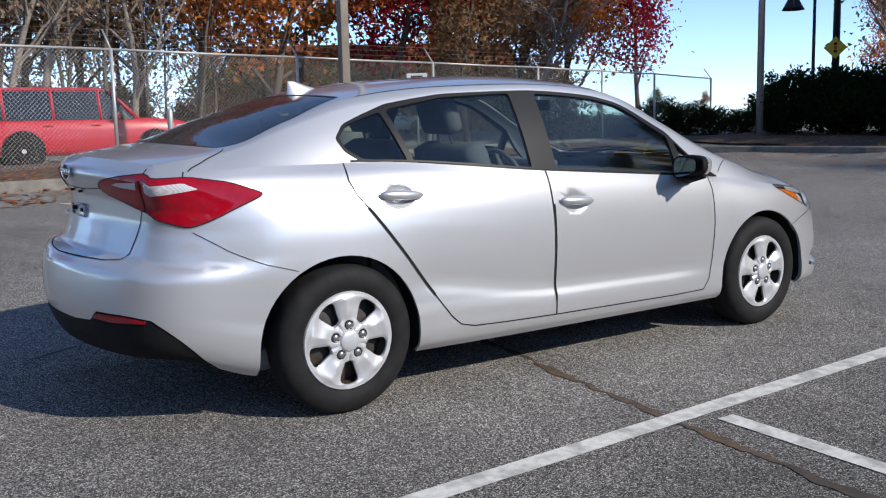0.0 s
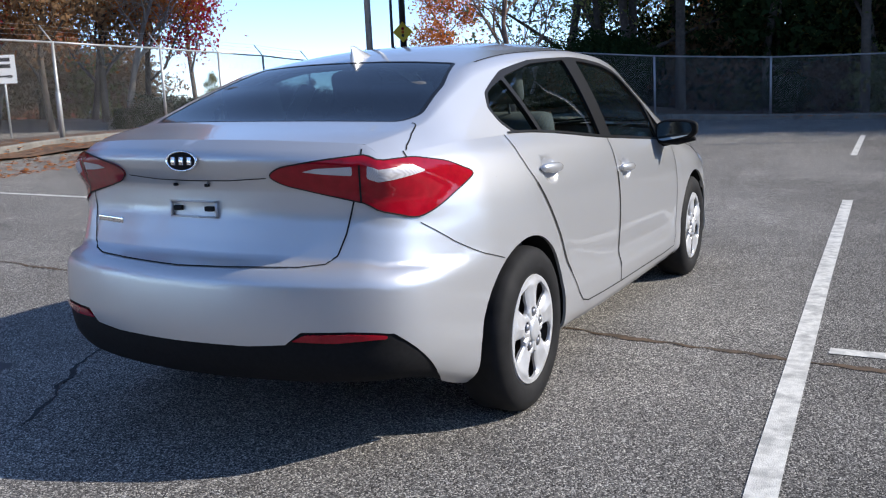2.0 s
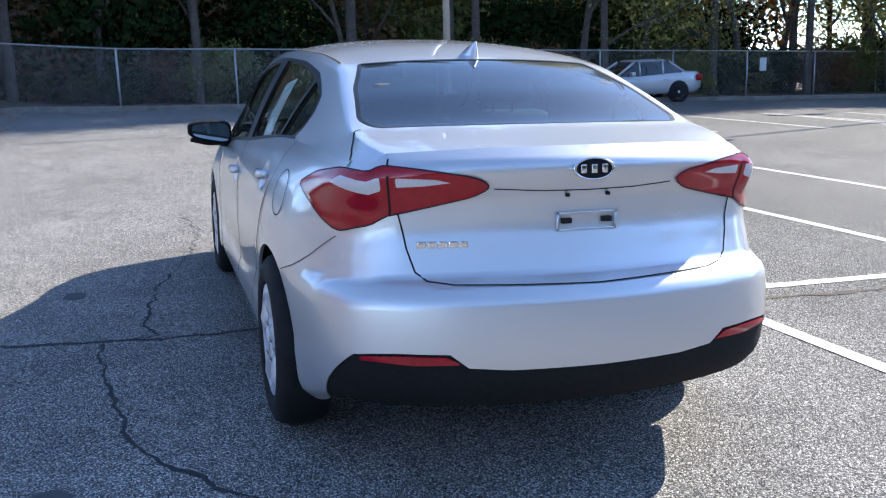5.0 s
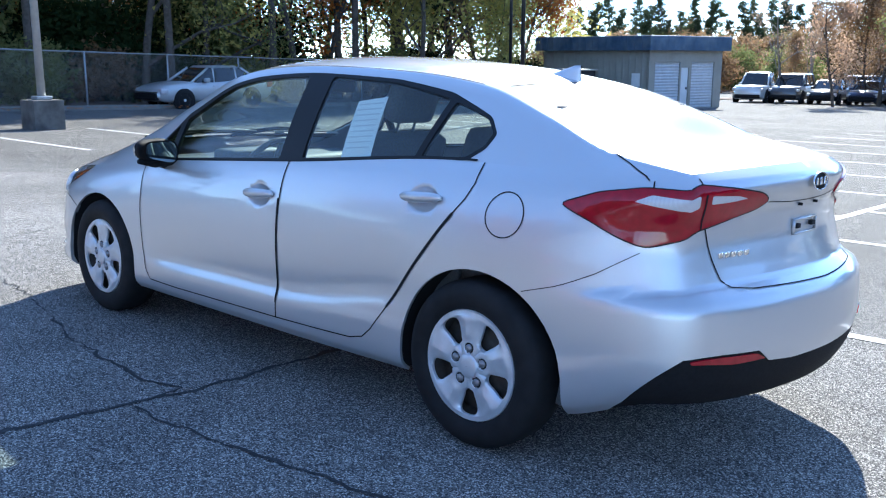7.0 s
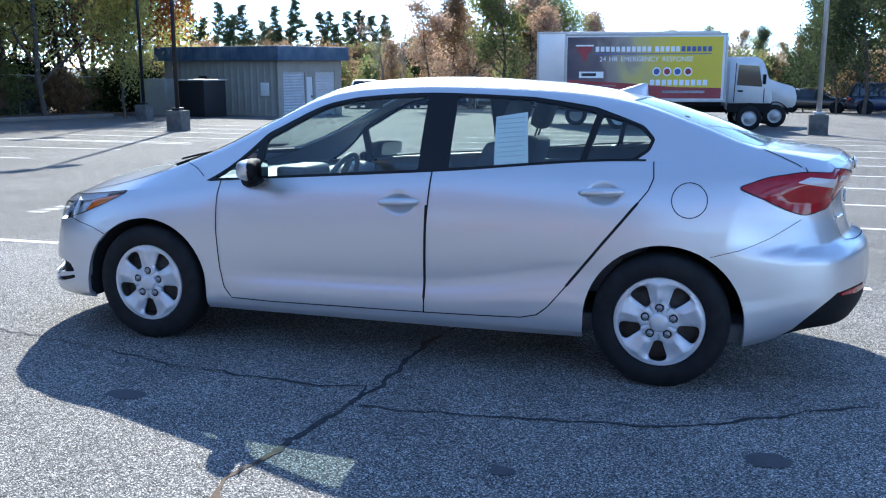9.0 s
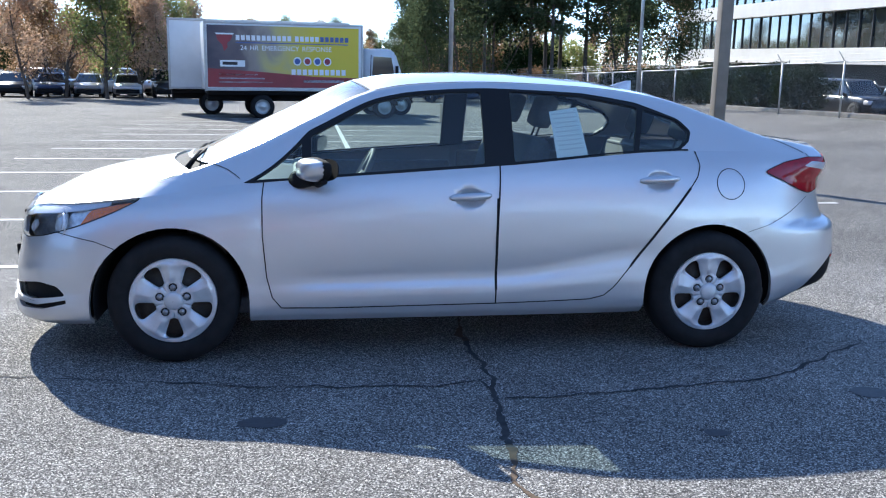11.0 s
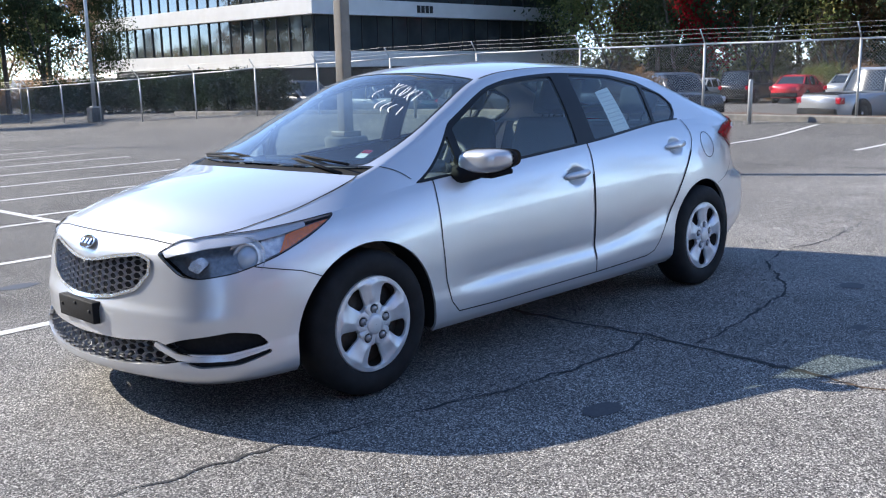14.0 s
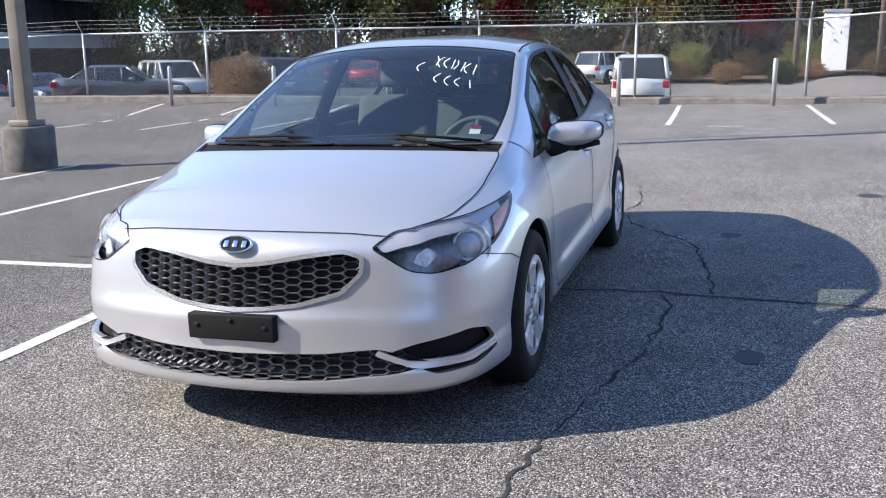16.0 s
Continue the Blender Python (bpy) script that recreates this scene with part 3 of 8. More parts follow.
R_BUMPER = [s_z(-.05, .669), s_z(.40, .674), s_z(.475, .680), s_z(.510, .704), s_z(.536, .77), s_z(.568, .9), s_z(.70, .80), s_z(.76, .792), x_z(-1.80, .715), x_z(-1.67, .655), x_z(-1.55, .62),
            (s_at(-1.55), 1.05), (-.05, 1.05)]
LAMP = rounded([f_z(*p) for p in ((.455, .690), (.50, .66), (.56, .615), (.63, .600), (.74, .618), (.88, .665), (1.02, .725), (1.14, .785), (1.155, .80), (1.10, .80), (.95, .80), (.72, .80), (.60, .78), (.52, .735))], .02, 3)
GRILLE = rounded([f_z(*p) for p in ((-.05, .632), (.10, .642), (.25, .668), (.37, .682), (.428, .662), (.425, .61), (.36, .545), (.22, .505), (.10, .490), (-.05, .484))], .02, 3)
LOW_GRILLE = rounded([f_z(*p) for p in ((-.05, .336), (.3, .342), (.47, .356), (.54, .335), (.62, .300), (.50, .268), (.3, .250), (-.05, .244))], .02, 3)
FOG = rounded([f_z(*p) for p in ((.50, .342), (.58, .372), (.72, .398), (.80, .380), (.835, .335), (.70, .312), (.55, .316))], .02, 3)
FOG_SLIT = rounded([f_z(*p) for p in ((.58, .284), (.72, .288), (.835, .318), (.84, .300), (.74, .268), (.62, .262))], .01, 2)
F_BUMPER = [f_z(-.05, .75), f_z(.40, .735), f_z(.455, .690), f_z(.56, .615), f_z(.63, .600), f_z(.74, .618), f_z(.80, .637), x_z(1.68, .60), x_z(1.60, .565), (s_at(1.56), 1.05), (S_END + .05, 1.05)]

DLO = rounded([pane_w(*p) for p in ((1.02, .868), (.7, .87), (.2, .90), (-.25, .94), (-.8, .985), (-1.2, 1.031), (-1.262, 1.075), (-1.285, 1.130), (-1.23, 1.188), (-1.0, 1.272), (-.7, 1.317), (-.2, 1.335), (.2, 1.31), (.36, 1.278), (.7, 1.118))], .02, 3)
PANE_F = rounded([pane_w(*p) for p in ((-.165, .960), (.69, .896), (.69, 1.092), (.36, 1.260), (.2, 1.293), (-.165, 1.318))], .02, 3)
PANE_S = rounded([pane_w(*p) for p in ((.735, .896), (.965, .884), (.735, 1.062))], .012, 3)
PANE_R = rounded([pane_w(*p) for p in ((-.315, .971), (-.945, 1.014), (-1.005, 1.247), (-.7, 1.301), (-.315, 1.321))], .02, 3)
PANE_Q = rounded([pane_w(*p) for p in ((-.975, 1.018), (-1.19, 1.043), (-1.250, 1.085), (-1.268, 1.132), (-1.21, 1.186), (-1.035, 1.238))], .018, 3)
WIND = rounded([(.375, .385), (.80, .372), (1.17, .40), (1.205, .7), (1.205, 1.1), (.375, 1.1)], .03, 3)
BACK = rounded([(-1.735, .42), (-1.735, 1.1), (-1.135, 1.1), (-1.135, .44), (-1.40, .385), (-1.66, .375)], .03, 3)
COWL = [(1.17, .36), (1.27, .36), (1.29, .7), (1.29, 1.1), (1.205, 1.1), (1.205, .7), (1.17, .40)]
HOOD = [(1.27, .36), (1.5, .30), (1.8, .16), (2.02, -.05), (2.05, 1.1), (1.29, 1.1), (1.29, .7)]
LID_TOP = [(-2.06, -.05), (-1.93, -.05), (-1.905, .10), (-1.83, .26), (-1.745, .372), (-1.737, .42), (-1.737, 1.1), (-2.06, 1.1)]


def lens_part(name, pts, lift, mat, parent, mirror, label="", thick=.004, fn=None, nf=None):
    """A small plate on the flank skin, given by its outline."""
    fn, nf = fn or side_point, nf or side_normal
    us, vs = [p[0] for p in pts], [p[1] for p in pts]
    sheet = flat_sheet(np.linspace(min(us), max(us), 8), np.linspace(min(vs), max(vs), 6), [pts])
    piece = skin_pieces(sheet, fn, nf, [("in", pts)], "out")["in"]
    return part(name, skin_mesh(name, [piece], offset=lift, mirror=mirror, thick=thick), mat, parent, label)


def headlight(car, low, mirror):
    head = part("headlight", skin_mesh("headlight", [low["lamp"]], offset=.001, mirror=mirror), M_GLASS_LAMP, car, "clear headlight with amber indicator")
    part("housing", skin_mesh("housing", [low["lamp"]], offset=-.045, mirror=mirror), M_HOUSING, head, "dark reflector housing")
    lens_part("brow", rounded([f_z(*p) for p in ((.47, .70), (.495, .675), (.56, .695), (.64, .712), (.75, .722), (.90, .742), (1.02, .765), (1.02, .80), (.72, .80), (.60, .80), (.53, .735))], .01, 2), -.004, M_BROW, head, mirror, "silver upper trim")
    lens_part("indicator", rounded([f_z(*p) for p in ((.895, .676), (1.02, .732), (1.128, .783), (1.06, .773), (.965, .752), (.93, .742))], .01, 2), -.006, M_AMBER, head, mirror, "amber indicator")
    lens_part("outer_reflector", rounded([f_z(*p) for p in ((.815, .650), (.915, .690), (.935, .755), (.84, .742))], .015, 3), -.016, M_REFLECTOR, head, mirror, "chrome reflector")
    lens_part("side_reflector", rounded([f_z(*p) for p in ((.575, .640), (.615, .622), (.655, .665), (.63, .695), (.60, .672))], .012, 2), -.028, M_REFLECTOR, head, mirror, "chrome reflector")
    u, v = f_z(.79, .678)
    p, n = side_point(u, v), side_normal(u, v)
    if mirror:
        p, n = p * (1, -1, 1), n * (1, -1, 1)
    ahead = (Vector(n) + Vector((1.1, 0, .1))).normalized()
    m = Matrix.Translation(Vector(p) - Vector(n) * .042) @ ahead.to_track_quat("Y", "Z").to_matrix().to_4x4()
    bm = bmesh.new()
    lathe(bm, [(.080, .014), (.074, .006), (.066, -.002), (.060, .002), (.061, .016), (.053, .022), (.045, .008)], 36)
    bmesh.ops.transform(bm, matrix=m, verts=bm.verts)
    part("projector_ring", bm, M_REFLECTOR, head, "chrome projector ring")
    bm = bmesh.new()
    lathe(bm, [(.046, .004), (.041, .018), (.028, .029), (.013, .034), (.001, .035)], 28)
    bmesh.ops.transform(bm, matrix=m, verts=bm.verts)
    part("projector_lens", bm, M_LENS, head, "clear projector lens")


def build_saloon():
    car = empty("saloon_car", CAR)
    tagged(car, "silver metallic four-door saloon car parked on the asphalt", "car")
    side_regions = [("hole", ARCH_F), ("hole", ARCH_R_POLY), ("clear_out", TAIL_CLEAR_OUT), ("clear_in", TAIL_CLEAR_IN), ("tail", TAIL), ("reflector", REFLECT), ("valance", VALANCE),
                    ("lid", LID_LOW), ("fuel", FUEL), ("front_door", FRONT_DOOR), ("rear_door", REAR_DOOR), ("lamp", LAMP), ("grille", GRILLE),
                    ("low_grille", LOW_GRILLE), ("fog", FOG), ("fog_slit", FOG_SLIT), ("front_bumper", F_BUMPER), ("rear_bumper", R_BUMPER)]
    us = np.r_[np.linspace(0, 1.1, 34), np.linspace(1.1, S_END - 1.2, 62)[1:], np.linspace(S_END - 1.2, S_END, 36)[1:]]
    vs = np.r_[np.linspace(0, .56, 19), np.linspace(.56, .84, 29)[1:], np.linspace(.84, 1, 7)[1:]]
    cups = [[x_z(hx + .078 * r * math.cos(a), hz - .004 + .050 * r * math.sin(a)) for a in np.linspace(0, 2 * math.pi, 21)[:-1]] for hx, hz in HANDLES for r in (1, .85, .6, .3)]
    low = skin_pieces(flat_sheet(us, vs, [p for _, p in side_regions] + cups), side_point, side_normal, side_regions, "body")
    top_regions = [("pane_front", PANE_F), ("pane_sail", PANE_S), ("pane_rear", PANE_R), ("pane_quarter", PANE_Q), ("surround", DLO), ("wind", WIND), ("back", BACK),
                   ("cowl", COWL), ("hood", HOOD), ("lid", LID_TOP)]
    xs = np.linspace(X0, X1, 110)
    ws = np.r_[np.linspace(0, W_RAIL, 9), np.linspace(W_RAIL, 1, 16)[1:]]
    top = skin_pieces(flat_sheet(xs, ws, [p for _, p in top_regions]), top_point, top_normal, top_regions, "body")

    body = part("body_shell", skin_mesh("body_shell", [low["body"], top["body"]], both=True, thick=.012), M_PAINT, car, "silver painted body shell and roof")
    part("hood", skin_mesh("hood", [top["hood"]], both=True, thick=.012), M_PAINT, car)
    lid = part("trunk_lid", skin_mesh("trunk_lid", [low["lid"], top["lid"]], both=True, thick=.012), M_PAINT, car)
    part("front_bumper", skin_mesh("front_bumper", [low["front_bumper"]], both=True, thick=.02), M_PAINT, car)
    rb = part("rear_bumper", skin_mesh("rear_bumper", [low["rear_bumper"]], both=True, thick=.02), M_PAINT, car)
    part("rear_valance", skin_mesh("rear_valance", [low["valance"]], offset=-.004, both=True, thick=.02), M_PLASTIC, rb, "black plastic lower bumper")
    part("cowl_panel", skin_mesh("cowl_panel", [top["cowl"]], offset=-.012, both=True), M_PLASTIC, car, "black plastic cowl")
    part("windscreen", skin_mesh("windscreen", [top["wind"]], offset=-.002, both=True), M_GLASS_WIND, car, "clear glass windscreen with chalk writing")
    part("rear_window", skin_mesh("rear_window", [top["back"]], offset=-.002, both=True), M_GLASS_BACK, car, "tinted rear window glass")
    grille = part("upper_grille", skin_mesh("upper_grille", [low["grille"]], offset=-.03, both=True), M_GLOSSBLACK, car, "black honeycomb grille")
    part("lower_grille", skin_mesh("lower_grille", [low["low_grille"]], offset=-.03, both=True), M_GLOSSBLACK, car, "black lower grille")
    for mirror, sign in ((False, 1), (True, -1)):
        d1 = part("front_door", skin_mesh("front_door", [low["front_door"]], mirror=mirror, thick=.02), M_PAINT, car)
        d2 = part("rear_door", skin_mesh("rear_door", [low["rear_door"]], mirror=mirror, thick=.02), M_PAINT, car)
        part("window_surround", skin_mesh("window_surround", [top["surround"]], offset=.001, mirror=mirror, thick=.02), M_GLOSSBLACK, car, "gloss black window surround")
        for nm in ("pane_front", "pane_sail", "pane_rear", "pane_quarter"):
            part("side_window", skin_mesh("side_window", [top[nm]], offset=-.004, mirror=mirror), M_GLASS, car, "tinted side window glass")
        tail = part("tail_light", skin_mesh("tail_light", [low["tail"]], offset=.006, mirror=mirror, thick=.03), M_RED, car, "red tail light with clear reversing lens")
        part("clear_lens", skin_mesh("clear_lens", [low["clear_out"]], offset=.007, mirror=mirror, thick=.01), M_CLEAR, tail, "clear lens")
        part("clear_lens", skin_mesh("clear_lens", [low["clear_in"]], offset=.007, mirror=mirror, thick=.01), M_CLEAR, tail, "clear lens")
        part("reflector", skin_mesh("reflector", [low["reflector"]], offset=.003, mirror=mirror, thick=.01), M_RED, rb, "red bumper reflector")
        headlight(car, low, mirror)
        part("fog_recess", skin_mesh("fog_recess", [low["fog"]], offset=-.035, mirror=mirror), M_PLASTIC, car)
        part("fog_slit", skin_mesh("fog_slit", [low["fog_slit"]], offset=-.02, mirror=mirror), M_PLASTIC, car)
        if not mirror:
            part("fuel_door", skin_mesh("fuel_door", [low["fuel"]], offset=.0005, thick=.01), M_PAINT, car)
        else:
            part("quarter_panel", skin_mesh("quarter_panel", [low["fuel"]], mirror=True), M_PAINT, car)
    return car


CAR_OB = build_saloon()


def build_wheel():
    """A tyre on a steel rim with a five-spoke silver hubcap; its axis is y, the outside at +y."""
    wheel = empty("wheel")
    bm = bmesh.new()
    half = .098
    prof = [(.205, -.085), (.225, -half), (.262, -half - .004), (.292, -half + .008), (.306, -.074), (.3115, -.05), (.312, 0), (.3115, .05), (.306, .074), (.292, half - .008),
            (.262, half + .004), (.225, half), (.207, .085), (.198, .07)]
    lathe(bm, prof, 64)
    part("tyre", bm, M_RUBBER, wheel, "worn black rubber tyre")
    bm = bmesh.new()
    lathe(bm, [(.204, -.085), (.19, -.06), (.185, .03), (.199, .075), (.205, .084)], 48)
    lathe(bm, [(.188, .02), (.12, .045), (.06, .05), (.001, .05)], 48)
    part("rim", bm, M_STEEL, wheel, "dark rusty steel rim")
    bm = bmesh.new()
    R_IN, R_OUT, M = .087, .186, 9
    radii = [.044, .052, .060, .068, .076, .084, .091] + [R_IN + (R_OUT - R_IN) * u for u in (0, .015, .05, .11, .2, .32, .46, .6, .72, .82, .9, .95, .985, 1)] + [.188, .196, .203, .208, .2095]

    def opening(r):
        u = (r - R_IN) / (R_OUT - R_IN)
        return (.016 + .034 * u) * min(1.0, u / .07) ** .5 * (1 - u ** 12) ** .5 if 0 < u < 1 else 0.0
    grid = []
    for r in radii:
        row = []
        base = .094 - .010 * smooth01(.06, .13, r) + .007 * smooth01(.15, .198, r) - .012 * smooth01(.203, .2095, r)
        for k in range(5):
            a0 = math.pi / 2 + 2 * math.pi * k / 5
            edge = math.pi / 5 - opening(r) / r
            for j in range(-M, M + 1):
                c = j / M
                a = a0 + c * edge
                body = smooth01(.085, .12, r) * (1 - smooth01(.17, .20, r))
                ridge = 1 - (c + .25) / 1.25 if c > -.25 else 1 + (c + .25) / .75
                o = base + body * (.015 * ridge - .004 * smooth01(.80, 1, abs(c)))
                o -= .008 * math.exp(-((abs(c) - 1) / .10) ** 2) * smooth01(.05, .07, r) * (1 - smooth01(.09, .11, r))
                d = math.hypot(r * math.cos(a - a0) - .066, r * math.sin(a - a0))
                o -= .010 * (1 - smooth01(.0165, .0215, d))
                row.append(bm.verts.new((r * math.cos(a), o, r * math.sin(a))))
        grid.append(row)
    W = 2 * M + 1
    for a, b in zip(grid, grid[1:]):
        for k in range(5):
            for j in range(W - 1):
                i = k * W + j
                bm.faces.new((a[i], b[i], b[i + 1], a[i + 1]))
    bmesh.ops.remove_doubles(bm, verts=bm.verts, dist=1e-5)
    ext = bmesh.ops.extrude_face_region(bm, geom=bm.faces[:])
    bmesh.ops.translate(bm, vec=(0, -.010, 0), verts=[g for g in ext["geom"] if isinstance(g, bmesh.types.BMVert)])
    bmesh.ops.recalc_face_normals(bm, faces=bm.faces)
    cap = part("hubcap", bm, M_CAP, wheel, "silver five-spoke hubcap", smooth=True)
    cap.data.set_sharp_from_angle(angle=radians(24))
    bm = bmesh.new()
    lathe(bm, [(.046, .086), (.044, .096), (.037, .100), (.020, .1025), (.001, .103)], 32)
    part("centre_cap", bm, M_CAP, cap)
    for k in range(5):
        a = math.pi / 2 + 2 * math.pi * k / 5
        for name, prof, mat in (("nut_pocket", [(.0205, .0905), (.0185, .0875), (.001, .0865)], M_SEAM), ("wheel_nut", [(.0145, .085), (.0145, .094), (.0115, .0965), (.006, .099), (.001, .0995)], M_NUT)):
            bm = bmesh.new()
            lathe(bm, prof, 12)
            bmesh.ops.translate(bm, vec=(.066 * math.cos(a), 0, .066 * math.sin(a)), verts=bm.verts)
            part(name, bm, mat, cap if name == "nut_pocket" else wheel, "dark steel wheel nut" if name == "wheel_nut" else "")
    return wheel


W0 = build_wheel()
for sx in (1, -1):
    for sy in (1, -1):
        m = pose(sx * HUB_X, sy * .772, HUB_Z, 0, 0, 0 if sy > 0 else 180)
        if (sx, sy) == (1, 1):
            W0.parent = CAR_OB
            W0.matrix_basis = m
        else:
            copy_thing(W0, m)
for w in list(CAR_OB.children):
    if w.name.startswith("wheel") and w.type == "EMPTY":
        w.name = "wheel"

# ---- the silver saloon: seams, fittings and inside ----


def seam(name, pts, width, parent, top=False, closed=False, lift=.0018, sides=(1, -1), mat=None):
    fn, nf = (top_point, top_normal) if top else (side_point, side_normal)
    line = dense(pts, .02, closed)
    bm = ribbon(fn(line[:, 0], line[:, 1]), nf(line[:, 0], line[:, 1]), width, lift)
    for sg in sides:
        one = bm.copy()
        for v in one.verts:
            v.co.y *= sg
        part(name, one, mat or M_SEAM, parent)
    bm.free()


def bm_of(ob):
    bm = bmesh.new()
    bm.from_mesh(ob.data)
    return bm


def child(name):
    return next(o for o in CAR_OB.children if o.name.split(".")[0] == name)


def dress_saloon():
    car, body = CAR_OB, child("body_shell")
    seam("door_gap", FRONT_DOOR[:9], .0055, body)
    seam("door_gap", FRONT_DOOR[8:], .0075, body)
    seam("door_gap", REAR_DOOR[3:], .0055, body)
    seam("door_seal", [x_z(*p) for p in ((-.225, .80), (-.222, .6), (-.220, .34))], .013, body, lift=.0024)
    seam("door_seal", [x_z(*p) for p in ((-.91, .450), (-1.06, .645), (-1.20, .82), (-1.225, .85))], .013, body, lift=.0024)
    seam("fuel_gap", FUEL, .0045, body, closed=True, sides=(1,))
    seam("belt_line", [(x, .008) for x in np.linspace(-1.25, .99, 60)], .009, body, top=True, lift=.003, mat=M_GLOSSBLACK)
    # thin black line painted in as the shade under the lid's overhanging edge
    seam("lid_crease", [s_z(0, .934), s_z(.15, .936), s_z(.285, .945)], .0035, body, lift=.001)
    seam("bumper_gap", R_BUMPER[7:11], .0028, body)
    seam("bumper_gap", F_BUMPER[5:9], .004, body)
    seam("lid_gap", [(0, R_BUMPER[0][1])] + LID_LOW[-2:2:-1][:5] + [LID_LOW[3], (LID_LOW[2][0], 0.02)], .0055, body)
    seam("lid_gap", [(-1.925, .01), (-1.905, .10), (-1.83, .26), (-1.745, .372)], .005, body, top=True)
    seam("hood_gap", [(1.27, .36), (1.5, .30), (1.8, .16), (1.97, .0)], .0055, body, top=True)
    seam("hood_gap", [(min(S_END, u), v) for u, v in (f_z(*p) for p in ((0, .740), (.12, .740), (.25, .738), (.38, .734), (.46, .727), (.515, .722)))], .0045, body)
    seam("fender_gap", [(1.03, .06), (1.09, .2), (1.16, .335)], .004, body, top=True)
    seam("lid_gap", [(.735, .0), (.735, .045)], .005, body)
    seam("tail_gap", [s_z(.580, .984), s_z(.582, .93), s_z(.584, .868)], .006, body, lift=.008)
    seam("tail_rim", TAIL, .0045, body, closed=True, lift=.0062)
    seam("lamp_rim", LAMP, .0045, body, closed=True, lift=.002, mat=M_GLOSSBLACK)
    seam("glass_seal", WIND, .022, body, top=True, closed=True, lift=-.0005, mat=M_GLOSSBLACK)
    seam("glass_seal", BACK, .030, body, top=True, closed=True, lift=-.0005, mat=M_GLOSSBLACK)
    seam("pillar_band", [(x, .385 - .01) for x in np.linspace(-1.1, .36, 30)], .010, body, top=True, lift=.001, mat=M_SEAM)
    # chrome frame and honeycomb of the grilles
    grille, lower = child("upper_grille"), child("lower_grille")
    seam("grille_edge", [(min(S_END, u), v) for u, v in GRILLE], .014, grille, closed=False, lift=.0035, mat=M_SEAM)
    seam("grille_frame", [(min(S_END, u), v) for u, v in GRILLE], .015, grille, closed=False, lift=.006, mat=M_BRIGHT)
    for host, poly, size, pitch, depth in ((grille, GRILLE, .026, .049, -.008), (lower, LOW_GRILLE, .021, .047, -.010)):
        bm = bmesh.new()
        for row in range(40):
            for col in range(-1, 40):
                sf, z = col * pitch, .22 + row * size + .5 * size * (col % 2)
                ctr = f_z(max(0, sf), z)
                if sf < -.001 or not inside(poly, min(ctr[0], S_END - .001), ctr[1]):
                    continue
                for sign in ((1, -1) if sf > .001 else (1,)):
                    ring = []
                    for k, (a, b) in enumerate(((-.56, 0), (-.30, .5), (.30, .5), (.56, 0), (.30, -.5), (-.30, -.5))):
                        for grow in (1.05, .84):
                            sx = sf + a * pitch * 1.163 * grow
                            u, v = f_z(abs(sx), z + b * size * grow)
                            p = side_point(u, v) + side_normal(u, v) * (depth if grow > 1 else depth - .012)
                            ring.append(bm.verts.new((p[0], p[1] * sign * (1 if sx >= 0 else -1), p[2])))
                    for k in range(6):
                        i, j = 2 * k, 2 * ((k + 1) % 6)
                        bm.faces.new((ring[i], ring[j], ring[j + 1], ring[i + 1]))
        part("honeycomb", bm, M_MESHGRILLE, host, "dark grey honeycomb mesh", smooth=False)
    # handles
    for sign in (1, -1):
        for (hx, hz), door in zip(HANDLES, ("front_door", "rear_door")):
            doors = [o for o in car.children if o.name.split(".")[0] == door]
            host = doors[0] if sign > 0 else doors[-1]
            s, v = x_z(hx, hz)
            p = side_point(s, v)
            y = p[1] + .020
            bm = bmesh.new()
            pts = [(hx - .105 + .21 * t, y + .022 - .016 * (2 * t - 1) ** 2, hz + .010 - .012 * t) for t in np.linspace(0, 1, 13)]
            rad = [.010 + .011 * math.sin(math.pi * t) ** .5 if 0 < t < 1 else .007 for t in np.linspace(0, 1, 13)]
            tube(bm, pts, rad, 10)
            for vert in bm.verts:
                vert.co.y = y + (vert.co.y - y) * .9
                vert.co.y *= sign
            if sign < 0:
                bmesh.ops.reverse_faces(bm, faces=bm.faces)
            part("door_handle", bm, M_PAINT, host, "silver door handle")
        # mirrors
        bm = bmesh.new()
        bmesh.ops.create_icosphere(bm, subdivisions=4, radius=1)
        for vert in bm.verts:
            c = vert.co
            x, y, z = c
            fx = math.copysign(abs(x) ** .8, x) * (.085 if x > 0 else .035)
            fy = math.copysign(abs(y) ** .6, y) * .118
            fz = math.copysign(abs(z) ** .6, z) * (.056 - .012 * y)
            vert.co = (.665 + fx - .05 * y, .915 + fy, .945 + fz + .012 * y)
            vert.co.y *= sign
        if sign < 0:
            bmesh.ops.reverse_faces(bm, faces=bm.faces)
        mirror = part("door_mirror", bm, M_PAINT, car, "silver door mirror on a black foot")
        shell = bm_of(mirror)
        for vert in shell.verts:
            vert.co = Vector((.665, sign * .915, .945)) + (vert.co - Vector((.665, sign * .915, .945))) * 1.03
        front = [f for f in shell.faces if f.calc_center_median().x + .05 / .118 * (sign * f.calc_center_median().y - .915) > .688]
        bmesh.ops.delete(shell, geom=front, context="FACES")
        part("mirror_shell", shell, M_PLASTIC, mirror, "black rear shell of the mirror")
        bm = bmesh.new()
        tube(bm, [(.76, sign * .785, .885), (.74, sign * .83, .888), (.70, sign * .87, .895), (.68, sign * .90, .905)], [.045, .040, .034, .03], 12)
        part("mirror_foot", bm, M_PLASTIC, mirror, "black mirror foot")
        bm = bmesh.new()
